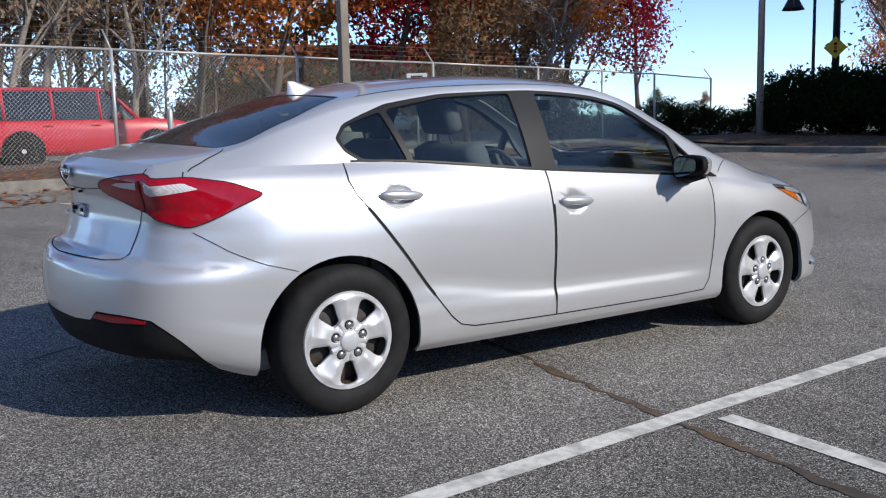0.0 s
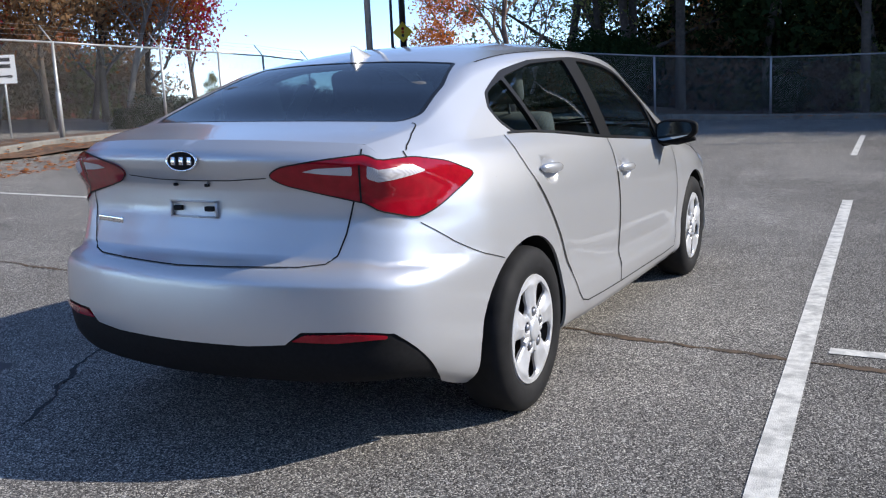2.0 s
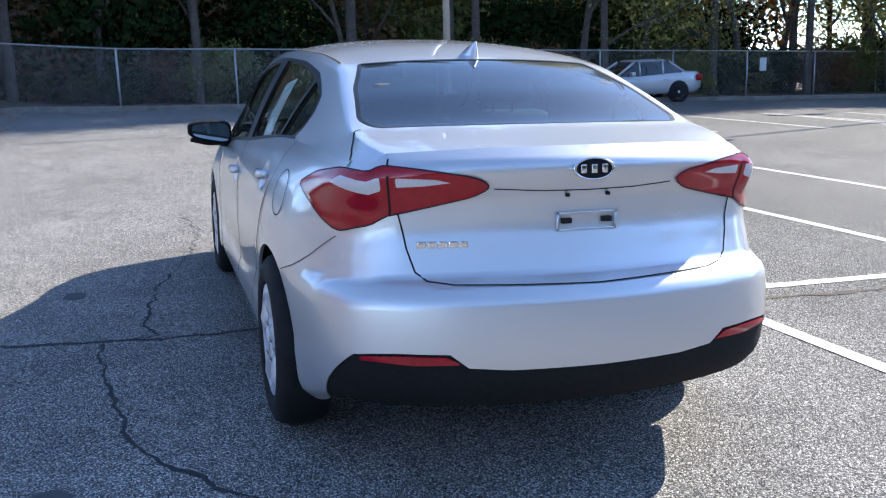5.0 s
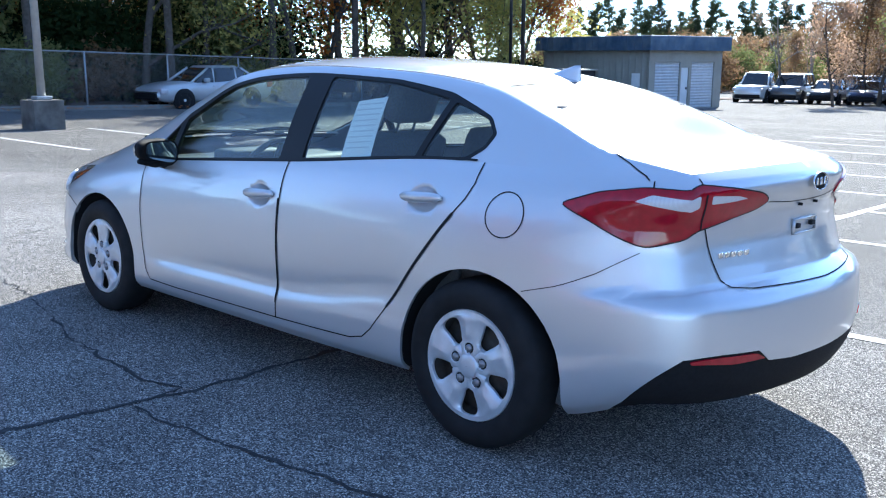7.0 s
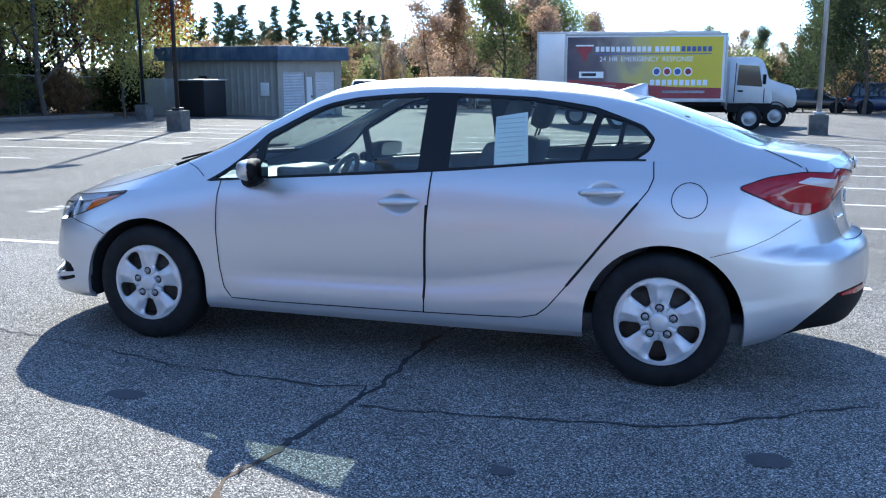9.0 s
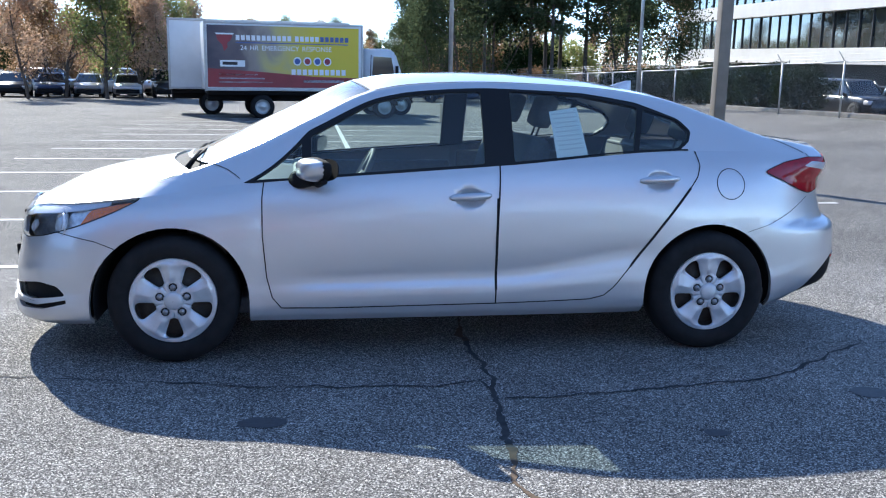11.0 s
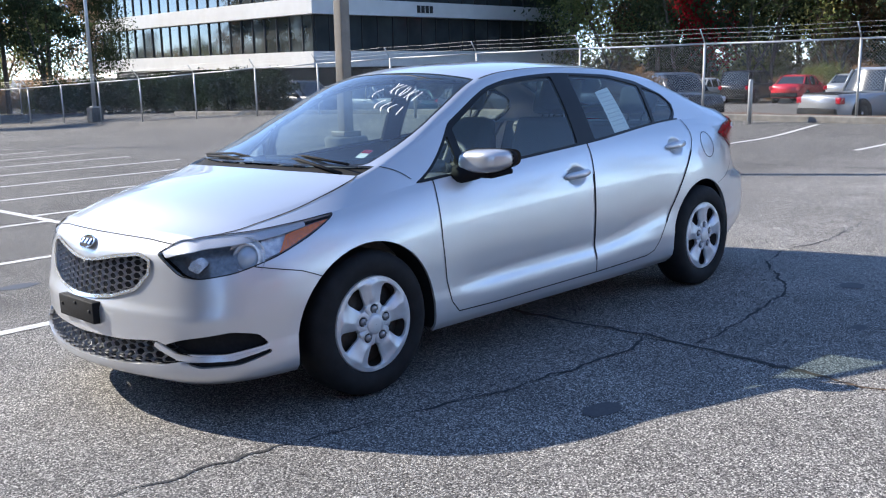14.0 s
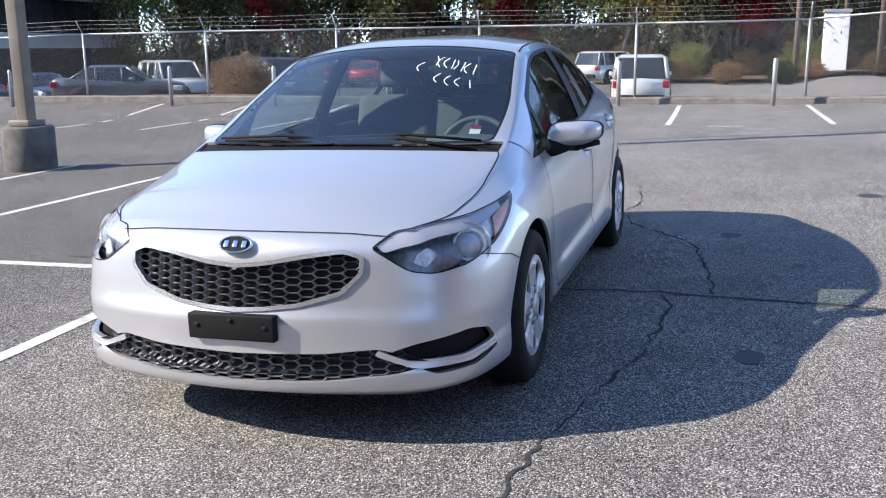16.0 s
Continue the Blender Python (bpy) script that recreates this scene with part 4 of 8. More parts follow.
        bmesh.ops.create_circle(bm, cap_ends=True, segments=28, radius=1)
        for vert in bm.verts:
            a, b = vert.co.x, vert.co.y
            a, b = math.copysign(abs(a) ** .55, a), math.copysign(abs(b) ** .55, b)
            vert.co = (.603 - .036 * a, sign * (.912 + .102 * a), .945 + (.046 - .010 * a) * b + .012 * a)
        bm2 = bmesh.new()
        bmesh.ops.create_circle(bm2, cap_ends=True, segments=28, radius=1)
        for vert in bm2.verts:
            a, b = vert.co.x, vert.co.y
            a, b = math.copysign(abs(a) ** .55, a), math.copysign(abs(b) ** .55, b)
            vert.co = (.607 - .036 * a, sign * (.912 + .113 * a), .945 + (.052 - .011 * a) * b + .012 * a)
        part("mirror_bezel", bm2, M_PLASTIC, mirror, "black mirror rim", smooth=False)
        glass = part("mirror_glass", bm, M_MIRROR, mirror, "mirror glass", smooth=False)
        bm = bmesh.new()
        tube(bm, [(.69, sign * .80, .888), (.66, sign * .92, .882), (.63, sign * 1.02, .90)], [.022, .020, .012], 10)
        part("mirror_base_trim", bm, M_PLASTIC, mirror, "black lower trim")
        # wheel housings
        for cx in (HUB_X, -HUB_X):
            bm = bmesh.new()
            rows = []
            for a in np.linspace(-.25, math.pi + .25, 30):
                x, z = cx + (ARCH_R + .012) * math.cos(a), .305 + (ARCH_R + .012) * math.sin(a)
                s, v = x_z(x, max(.2, z))
                yo = float(side_point(s, v)[1]) - .008
                rows.append([bm.verts.new((x, sign * y, z)) for y in (yo, yo - .05, .55, .52)])
            for a, b in zip(rows, rows[1:]):
                for i in range(3):
                    bm.faces.new((a[i], a[i + 1], b[i + 1], b[i]))
            bm.faces.new([r[3] for r in rows])
            part("wheel_housing", bm, M_SEAM, car, "black wheel housing")
    # underside
    bm = bmesh.new()
    loop = [side_point(s, .985) for s in np.linspace(0, S_END, 90)]
    loop = [(p[0] * .99, p[1] - .02 if p[1] > .03 else 0, p[2]) for p in loop if not any(abs(p[0] - c) < ARCH_R + .03 and p[1] > .6 for c in (HUB_X, -HUB_X)) and p[0] > -1.72]
    for a, b in zip(loop, loop[1:]):
        ya, yb = max(a[1], 0), max(b[1], 0)
        if abs(a[0] - b[0]) > .5:
            ya, yb = .52, .52
        q = [bm.verts.new(c) for c in ((a[0], ya, .205), (b[0], yb, .205), (b[0], -yb, .205), (a[0], -ya, .205))]
        bm.faces.new(q)
    part("underside", bm, M_SEAM, car, "dark underside")
    # aerial, badges, number-plate mounts
    bm = bmesh.new()
    rows = []
    for t in np.linspace(0, 1, 9):
        x0, x1 = -1.005 - .145 * t ** .85, -1.19 + .010 * t
        w = .026 * (1 - t) ** .9 + .002
        z = 1.338 + .050 * t
        rows.append([bm.verts.new((x0 + (x1 - x0) * (.5 - .5 * math.cos(a)), w * math.sin(a), z - .06 * (1 - t) * ((.5 - .5 * math.cos(a)) - .15))) for a in np.linspace(0, 2 * math.pi, 17)[:-1]])
    for a, b in zip(rows, rows[1:]):
        for k in range(16):
            bm.faces.new((a[k], a[(k + 1) % 16], b[(k + 1) % 16], b[k]))
    bm.faces.new(rows[-1])
    bmesh.ops.recalc_face_normals(bm, faces=bm.faces)
    part("roof_aerial", bm, M_PAINT, car, "silver shark-fin roof aerial")
    for x, z, sx, tilt in ((-2.212, 1.000, -1, 4), (2.166, .702, 1, -38)):
        m = Matrix.Translation((x, 0, z)) @ Matrix.Rotation(radians(tilt), 4, "Y")
        bm = bmesh.new()
        lathe(bm, [(.9, 0), (1.0, .6), (.93, 1.0), (.86, .8)], 36, "x")
        bmesh.ops.transform(bm, matrix=m @ Matrix.Diagonal((sx * .008, .068, .034, 1)), verts=bm.verts)
        badge = part("oval_badge", bm, M_CHROME, car, "chrome and black oval badge")
        bm = bmesh.new()
        lathe(bm, [(.9, .3), (.5, .6), (.001, .7)], 36, "x")
        bmesh.ops.transform(bm, matrix=m @ Matrix.Diagonal((sx * .008, .066, .033, 1)), verts=bm.verts)
        part("badge_field", bm, M_PLASTIC, badge)
        for k in (-1, 0, 1):
            bm = box_bm((0, -.009, -.013), (.004, .009, .013), .002)
            bmesh.ops.transform(bm, matrix=m @ Matrix.Translation((sx * .005 if sx > 0 else -.008, k * .034, 0)), verts=bm.verts)
            part("badge_bar", bm, M_CHROME, badge)
    lid = child("trunk_lid")
    for k in range(5):
        bm = box_bm((-.004, -.014, -.010), (.004, .014, .010), .002)
        u, v = s_z(.372 + .031 * k, .782)
        p = side_point(u, v)
        bmesh.ops.translate(bm, vec=(p[0] - .003, p[1], p[2]), verts=bm.verts)
        part("name_bar", bm, M_CHROME, lid, "chrome lettering bar")
    bm = bmesh.new()
    for lo, hi in (((-2.178, -.098, .862), (-2.168, .098, .868)), ((-2.178, -.098, .812), (-2.168, .098, .818)), ((-2.178, -.098, .812), (-2.168, -.092, .868)), ((-2.178, .092, .812), (-2.168, .098, .868))):
        add_box(bm, lo, hi)
    part("plate_mount", bm, M_PAINT, lid)
    for y in (-.066, .066):
        part("mount_slot", box_bm((-2.181, y - .016, .834), (-2.166, y + .016, .850), .002), M_SEAM, lid, "black mounting slot")
        part("mount_screw", box_bm((-2.186, y - .005, .915), (-2.165, y + .005, .925), .002), M_SEAM, lid, "dark screw hole")
    holder = part("plate_holder", box_bm((2.205, -.165, .385), (2.247, .165, .475), .006), M_PLASTIC, car, "empty black number-plate holder")
    for y in (-.13, .0, .13):
        part("screw", box_bm((2.240, y - .008, .45 - .02 * (y != 0)), (2.252, y + .008, .462 - .02 * (y != 0)), .003), M_SEAM, holder)
    # fog recess blades and chin lip
    for sign in (False, True):
        lens_part("fog_blade", rounded([f_z(*p) for p in ((.47, .352), (.55, .312), (.70, .300), (.835, .325), (.84, .318), (.72, .287), (.56, .288), (.46, .335))], .006, 2), .006, M_PAINT, car, sign, "silver fog recess blade", thick=.02)
    # wipers
    for y0, y1, x in ((.62, -.05, 1.235), (.02, -.56, 1.26)):
        bm = bmesh.new()
        tube(bm, [(x + .06, y0, .950 - .03 * abs(y0)), (x + .035, (y0 + y1) / 2, .980), (x - .02, y1, .972)], [.010, .008, .006], 8)
        tube(bm, [(x - .03 + .05, y0 * .98 + .02, .968), (x - .01 + .01, (y0 + y1) / 2, .994), (x - .035, y1 - .03, .980)], .006, 6)
        part("wiper", bm, M_PLASTIC, car, "black wiper arm and blade")


M_MIRROR = material("mirror_glass", (0.40, 0.46, 0.47), 0.03, 1.0)
M_BRIGHT = material("bright_trim", (0.78, 0.79, 0.81), 0.22, 0.75)
M_MESHGRILLE = material("grille_mesh", (0.40, 0.40, 0.41), 0.34, 0.7)
dress_saloon()


def build_interior():
    car = CAR_OB
    floor = part("cabin_floor", box_bm((-1.75, -.74, .21), (1.45, .74, .30), .02), M_DASH, car, "dark cabin floor")
    bm = bmesh.new()
    add_box(bm, (.72, -.70, .50), (1.30, .70, .86), None, .05)
    add_box(bm, (.62, -.69, .70), (.80, .69, .88), None, .06)
    dash = part("dashboard", bm, M_DASH, car, "dark plastic dashboard")
    bm = bmesh.new()
    add_box(bm, (.56, .20, .86), (.74, .54, .935), None, .03)
    part("instrument_hood", bm, M_DASH, dash)
    part("centre_console", box_bm((-.35, -.11, .28), (.70, .11, .56), .03), M_DASH, car, "dark centre console")
    # steering wheel
    m = Matrix.Translation((.44, .37, .83)) @ Matrix.Rotation(radians(64), 4, "Y")
    bm = bmesh.new()
    pts = [Vector((.185 * math.cos(a), .185 * math.sin(a), 0)) for a in np.linspace(0, 2 * math.pi, 33)]
    tube(bm, pts, .015, 8, cap=False)
    for a in (0, math.pi, -math.pi / 2, 0.35):
        tube(bm, [(.05 * math.sin(a) * 0, 0, 0), (.18 * math.sin(a), .18 * math.cos(a), 0)], [.026, .014], 8)
    lathe(bm, [(.075, -.02), (.072, .015), (.001, .028)], 20, "z")
    bmesh.ops.transform(bm, matrix=m, verts=bm.verts)
    part("steering_wheel", bm, M_DASH, car, "black steering wheel")
    for x, ys in ((-.20, (.37, -.37)), (-1.05, (.36, -.36))):
        for y in ys:
            w = .25 if x > -.5 else .34
            bm = bmesh.new()
            add_box(bm, (x - .08, y - w, .40), (x + .44, y + w, .56), None, .06)
            m = Matrix.Translation((x - .10, y, .50)) @ Matrix.Rotation(radians(-20), 4, "Y")
            add_box(bm, (-.07, -w, 0), (.07, w, .62 if x > -.5 else .55), m, .06)
            seat = part("seat", bm, M_CLOTH, car, "grey cloth car seat")
            bm = bmesh.new()
            top = .62 if x > -.5 else .55
            add_box(bm, (-.045, -.13, top + .05), (.05, .13, top + .23), m, .045)
            for k in (-.05, .05):
                tube(bm, [m @ Vector((0, k, top - .02)), m @ Vector((0, k, top + .08))], .006, 6)
            part("headrest", bm, M_CLOTH, seat)
    part("parcel_shelf", box_bm((-1.72, -.60, .985), (-1.25, .60, 1.01), .01), M_DASH, car, "dark parcel shelf")
    for sign in (1, -1):
        bm = bmesh.new()
        add_box(bm, (-.22, sign * .735 - .02, .32), (.86, sign * .735 + .02, .855), None, .015)
        part("door_lining", bm, M_DASH, car, "dark door lining")
        bm = bmesh.new()
        add_box(bm, (-1.16, sign * .70 - .02, .40), (-.26, sign * .70 + .02, .925), None, .015)
        part("door_lining", bm, M_DASH, car, "dark door lining")
    # headliner follows the roof
    bm = bmesh.new()
    rows = [[bm.verts.new(top_point(x, w) * (1, 1, 1) - np.array((0, 0, .035))) for w in np.linspace(W_RAIL + .04, 1, 10)] for x in np.linspace(-1.08, .33, 24)]
    twin = [[bm.verts.new((v.co.x, -v.co.y, v.co.z)) for v in r] for r in rows]
    for g in (rows, twin):
        for a, b in zip(g, g[1:]):
            for i in range(9):
                bm.faces.new((a[i], a[i + 1], b[i + 1], b[i]))
    part("headliner", bm, M_TRIM, car, "pale cloth headliner")
    mir = part("inside_mirror", box_bm((.36, -.12, 1.235), (.385, .12, 1.295), .012), M_DASH, car, "inside rear-view mirror")
    # papers and stickers on the glass
    u0 = [pane_w(*p) for p in ((-.540, 1.000), (-.705, 1.014), (-.672, 1.252), (-.520, 1.228))]
    sheet = lens_part("price_sheet", u0, -.012, M_PAPER, car, False, "white printed sheet taped inside the window", .001, top_point, top_normal)
    for k in range(9):
        z = 1.035 + .022 * k
        x = -.552 + .002 * k
        bar = [pane_w(x, z), pane_w(x - .128, z + .013), pane_w(x - .128, z + .018), pane_w(x, z + .005)]
        lens_part("print_line", bar, -.0095, M_GREYBAR, sheet, False, "", .0005, top_point, top_normal)
    st = lens_part("sticker", [(1.10, .46), (1.10, .50), (1.035, .50), (1.035, .46)], -.006, M_PAPER, car, False, "white and red windscreen sticker", .0005, top_point, top_normal)
    lens_part("sticker_band", [(1.062, .46), (1.062, .50), (1.035, .50), (1.035, .46)], -.0045, M_RED, st, False, "", .0004, top_point, top_normal)
    # chalk strokes on the windscreen
    rnd = random.Random(5)
    chalk = empty("chalk_writing")
    chalk.parent = child("windscreen")
    bm = bmesh.new()
    for row, (x, wa, wb, k) in enumerate(((.50, .55, .74, 8), (.645, .56, .70, 4), (.545, .80, .84, 1))):
        for i in range(k):
            w0 = wa + (wb - wa) * i / max(1, k - 1)
            pts = []
            x1 = x + .32 * (wb - w0)
            a, b = (x1, w0), (x1 + rnd.uniform(-.01, .01) + .075, w0 + rnd.uniform(-.012, .012))
            kind = rnd.choice("lcsv")
            for t in np.linspace(0, 1, 9):
                bend = {"l": 0, "c": .022 * math.sin(math.pi * t), "s": .014 * math.sin(2 * math.pi * t), "v": .02 * abs(t - .5)}[kind]
                pts.append((a[0] + (b[0] - a[0]) * t, a[1] + (b[1] - a[1]) * t + bend))
            line = np.array(pts)
            rb = ribbon(top_point(line[:, 0], line[:, 1]), top_normal(line[:, 0], line[:, 1]), .0045, .0012)
            tmp = mesh_from("tmp", rb)
            bm.from_mesh(tmp)
            bpy.data.meshes.remove(tmp)
    me = part("chalk_marks", bm, M_WHITE_MARK, child("windscreen"), "white chalk pen strokes")
    bpy.data.objects.remove(chalk)


build_interior()

# ---- ground mesh ----


def build_ground():
    near = np.linspace(-24, 24, 49)
    xs = np.unique(np.r_[-900, -400, -200, -120, -80, -60, -48, -40, -34, -30, -27, near, 25.5, 27, 28.5, 30, 34, 40, 50, 65, 90, 140, 250, 450, 900])
    bm = bmesh.new()
    g = [[bm.verts.new((x, y, ground_z(x, y))) for y in xs] for x in xs]
    for i in range(len(xs) - 1):
        for j in range(len(xs) - 1):
            bm.faces.new((g[i][j], g[i + 1][j], g[i + 1][j + 1], g[i][j + 1]))
    ob = part("ground", bm, M_ASPHALT)
    tagged(ob, "worn grey asphalt of a sloping car park", "ground", kind="structure")


build_ground()


def strip(name, pts, width, mat, lift=.004, label="", category="marking", ragged=0.0, parent=None, group=""):
    """A flat strip on the lot through plan points."""
    p = dense(pts, .03 if ragged else .5)
    d = np.gradient(p, axis=0)
    n = np.stack([-d[:, 1], d[:, 0]], 1)
    n /= np.maximum(np.linalg.norm(n, axis=1), 1e-9)[:, None]
    bm = bmesh.new()
    rows = []
    for i, (q, k) in enumerate(zip(p, n)):
        w = width / 2
        j = 0
        if ragged:
            w *= max(.12, 0.62 + 0.8 * noise.noise(Vector((q[0] * 5, q[1] * 5, 3.3))) + .5 * noise.noise(Vector((q[0] * 21, q[1] * 21, 5.3))))
            j = ragged * noise.noise(Vector((q[0] * 4, q[1] * 4, 9.1))) + ragged * .7 * noise.noise(Vector((q[0] * 11, q[1] * 11, 1.7))) + ragged * .4 * noise.noise(Vector((q[0] * 31, q[1] * 31, 6.1)))
        rows.append([bm.verts.new((*(q + k * (j + s * w)), 0)) for s in (1, -1)])
    for v in bm.verts:
        v.co.z = ground_z(v.co.x, v.co.y) + lift
    for a, b in zip(rows, rows[1:]):
        bm.faces.new((a[0], a[1], b[1], b[0]))
    ob = part(name, bm, mat, parent)
    return tagged(ob, label, category, group, kind="structure")


strip("parking_line", [(-2.6, -1.79), (-1.56, -1.74), (1.33, -1.63), (5.4, -1.50)], .096, M_LINE, label="worn white painted parking line on asphalt", group="parking lines")
strip("parking_line", [(-.14, -1.80), (-.14, -5), (-.15, -14), (-.3, -34)], .096, M_LINE, label="worn white painted parking line on asphalt", group="parking lines")

# ---- markings, cracks and stains on the lot ----
LINE_LABEL = "worn white painted parking line on asphalt"


def line(*pts, width=.096):
    strip("parking_line", pts, width, M_LINE, label=LINE_LABEL, group="parking lines")


for k in range(1, 15):
    line((-.1, -1.72 - 2.27 * k), (5.4, -1.55 - 2.27 * k))
for y in (-4.85, -6.9, -8.95, -11.0, -13.2, -15.4, -17.6, -19.9, -22.2):
    line((-5.6, y - .05), (-.2, y + .03))
for k in range(-5, 3):
    line((-16.4, .35 + 2.65 * k), (-11.5, .45 + 2.65 * k))
    if k > -4:
        line((16.2, -3.75 - 2.7 * (k + 2)), (11.0, -3.9 - 2.7 * (k + 2)))
for x in (-5.0, -2.2, .6, 3.4, 6.2, 9.0, 11.9):
    line((x, north_fence(x) - 7.0), (x + .1, north_fence(x) - 2.3))
line((.7, 7.9), (-.72, 9.8))
for k in range(6):
    line((10.6, -14.2 - 2.4 * k), (16.5, -14.4 - 2.4 * k))

CRACK_LABEL = "dark open crack in the worn asphalt"


def crack(pts, width, mat=None, ragged=.035, label=CRACK_LABEL):
    strip("asphalt_crack", pts, width, mat or M_CRACK, lift=.003, label=label, category="crack", ragged=ragged, group="asphalt cracks")


crack([(-.42, -2.9), (-.40, -2.2), (-.35, -1.74), (-.29, -1.22), (-.20, -.5), (-.13, .3), (-.12, .6)], .055, M_CRACK_BROWN, label="wide asphalt crack filled with brown dirt")
crack([(-.12, .5), (-.13, .9), (-.12, 1.42), (-.07, 1.75), (-.04, 2.06)], .034)
crack([(-.04, 2.06), (0, 2.35), (-.07, 2.6), (-.02, 3.2), (.1, 4.2)], .05, M_CRACK_BROWN, label="wide asphalt crack filled with brown dirt")
crack([(3.6, 1.0), (2.9, .9), (2.46, .95), (1.9, 1.03), (1.4, 1.14), (.98, 1.24), (.55, 1.29), (.1, 1.31), (-.06, 1.27), (-.12, 1.40)], .020)
crack([(-.14, 1.5), (-.35, 1.52), (-.63, 1.48), (-.78, 1.46), (-1.1, 1.43), (-1.45, 1.34), (-1.6, 1.30), (-1.93, 1.03), (-2.32, .82), (-2.8, .75), (-3.3, .85), (-4.3, .7)], .019)
crack([(-1.2, -5.4), (-2.6, -3.0), (-4.6, -1.2), (-6.0, 1.5), (-9.5, 4.5)], .012)
crack([(4.6, 2.6), (4.1, 1.7), (3.9, .4), (4.4, -.6)], .018)
crack([(3.4, 5.5), (5.2, 2.9), (7.5, 1.0), (9.0, -.8), (9.3, -2.5), (11.0, -4.4)], .016)
crack([(6.2, 4.0), (8.0, 3.0), (10.2, 2.9), (13.0, 1.6)], .014)
crack([(-8.7, -7.0), (-8.8, -.1), (-9.6, 1.8), (-10.3, 3.9), (-11.5, 9.0)], .07, label="dark sealed joint across the asphalt")
crack([(1.5, -6.2), (2.2, -9.5), (1.8, -13.0), (3.0, -19.0)], .03)
crack([(-6.8, -4.0), (-7.6, -7.5), (-7.2, -12.0)], .03)
crack([(9.0, -7.0), (8.2, -12.0), (9.4, -17.0), (8.6, -24.0)], .04)


def stain(x, y, rx, ry, label="dark oil stain on the asphalt"):
    bm = bmesh.new()
    c = bm.verts.new((x, y, ground_z(x, y) + .0025))
    ring = []
    for k in range(28):
        a = 2 * math.pi * k / 28
        r = 1 + .22 * noise.noise(Vector((math.cos(a) * 2 + x, math.sin(a) * 2 + y, 4)))
        q = (x + rx * r * math.cos(a), y + ry * r * math.sin(a))
        ring.append(bm.verts.new((*q, ground_z(*q) + .0025)))
    for k in range(28):
        bm.faces.new((c, ring[k], ring[(k + 1) % 28]))
    tagged(part("oil_stain", bm, M_STAIN), label, "stain", "oil stains", "structure")


for sx, sy, ra, rb in ((-1.82, 1.6, .085, .075), (-3.75, 2.72, .12, .10), (.9, 1.7, .10, .06), (1.45, -2.9, .14, .10), (-.9, 2.0, .05, .04), (4.4, -2.6, .2, .12), (-6.9, -3.6, .3, .2)):
    stain(sx, sy, ra, rb)
# faint painted letters on the stalls, as bars
for bx, by in ((5.55, -3.1), (-5.7, -2.9), (10.9, 8.7), (-11.2, 1.7)):
    for k in range(3):
        strip("painted_mark", [(bx, by - .22 * k), (bx + .02, by - .22 * k - .14)], .22, M_LINE_OLD, label="faded white painted stall mark on asphalt", group="stall marks")

# ---- kerbs and verges ----


def kerb(pts, name="kerb"):
    p = dense(pts, 2.0)
    d = np.gradient(p, axis=0)
    n = np.stack([-d[:, 1], d[:, 0]], 1)
    n /= np.linalg.norm(n, axis=1)[:, None]
    bm = bmesh.new()
    rows = []
    for q, k in zip(p, n):
        g = ground_z(*q)
        prof = ((-.08, -.05), (-.075, .12), (-.05, .145), (.05, .145), (.075, .12), (.08, -.05))
        rows.append([bm.verts.new((*(q + k * a), g + b)) for a, b in prof])
    for a, b in zip(rows, rows[1:]):
        for i in range(5):
            bm.faces.new((a[i], a[i + 1], b[i + 1], b[i]))
    ob = part(name, bm, M_CONCRETE, smooth=False)
    tagged(ob, "weathered pale concrete kerb along the car park", "kerb", kind="structure")


kerb([(-17.0, -34), (-16.9, 6.5)])
kerb([(-16.9, 6.7), (3.0, 10.7), (8.0, 12.5), (14.2, 13.8), (16.0, 12.9), (17.0, 10.9), (17.3, 8.0), (18.2, 6.2), (20.0, 5.2), (23.4, 4.6), (24.2, 2), (24.6, -30)])


def verge(name, x0, x1, y0, y1, mat, label, step=1.0, lift=.05, shift=lambda x: 0.0):
    bm = bmesh.new()
    xs, ys = np.arange(x0, x1 + .01, step), np.arange(y0, y1 + .01, step)
    g = [[bm.verts.new((x, y + shift(x), ground_z(x, y + shift(x)) + lift + .05 * noise.noise(Vector((x * .7, y * .7, 0))))) for y in ys] for x in xs]
    for i in range(len(xs) - 1):
        for j in range(len(ys) - 1):
            bm.faces.new((g[i][j], g[i + 1][j], g[i + 1][j + 1], g[i][j + 1]))
    tagged(part(name, bm, mat), label, "ground", kind="structure")


M_LEAFLITTER = material("leaf_litter", (0.13, 0.075, 0.045), 0.95, vary=0.55, scale=14, second=(0.05, 0.04, 0.03), second_scale=1.5, second_amount=0.7, bump=1.0, bump_scale=25)
verge("verge", -17, 14, -1.5, 2.5, M_LEAFLITTER, "brown mulch verge strewn with fallen leaves", .5, .06, north_fence)
verge("planting_bed", 17.6, 24.2, 7.0, 17.4, M_LEAFLITTER, "raised mulch bed under the hedge", .6)
verge("verge", 14, 16.4, 13.2, 17.4, M_LEAFLITTER, "brown mulch corner beside the fence", .6)
verge("woodland_floor", 25, 75, -60, 9, M_LEAFLITTER, "leaf-strewn woodland floor behind the fence", 2.0)
verge("verge", -19, -17.1, -34, 12, M_LEAFLITTER, "brown mulch strip under the fence")
verge("verge", -56, -47.5, -4, 34, M_LEAFLITTER, "orange-brown bank beyond the road behind the fence", 2.0, .25)
verge("woodland_floor", 22.5, 60, 9, 16, M_LEAFLITTER, "leaf-strewn ground under the hedge")

# ---- chain-link fences ----
POST_R = .032


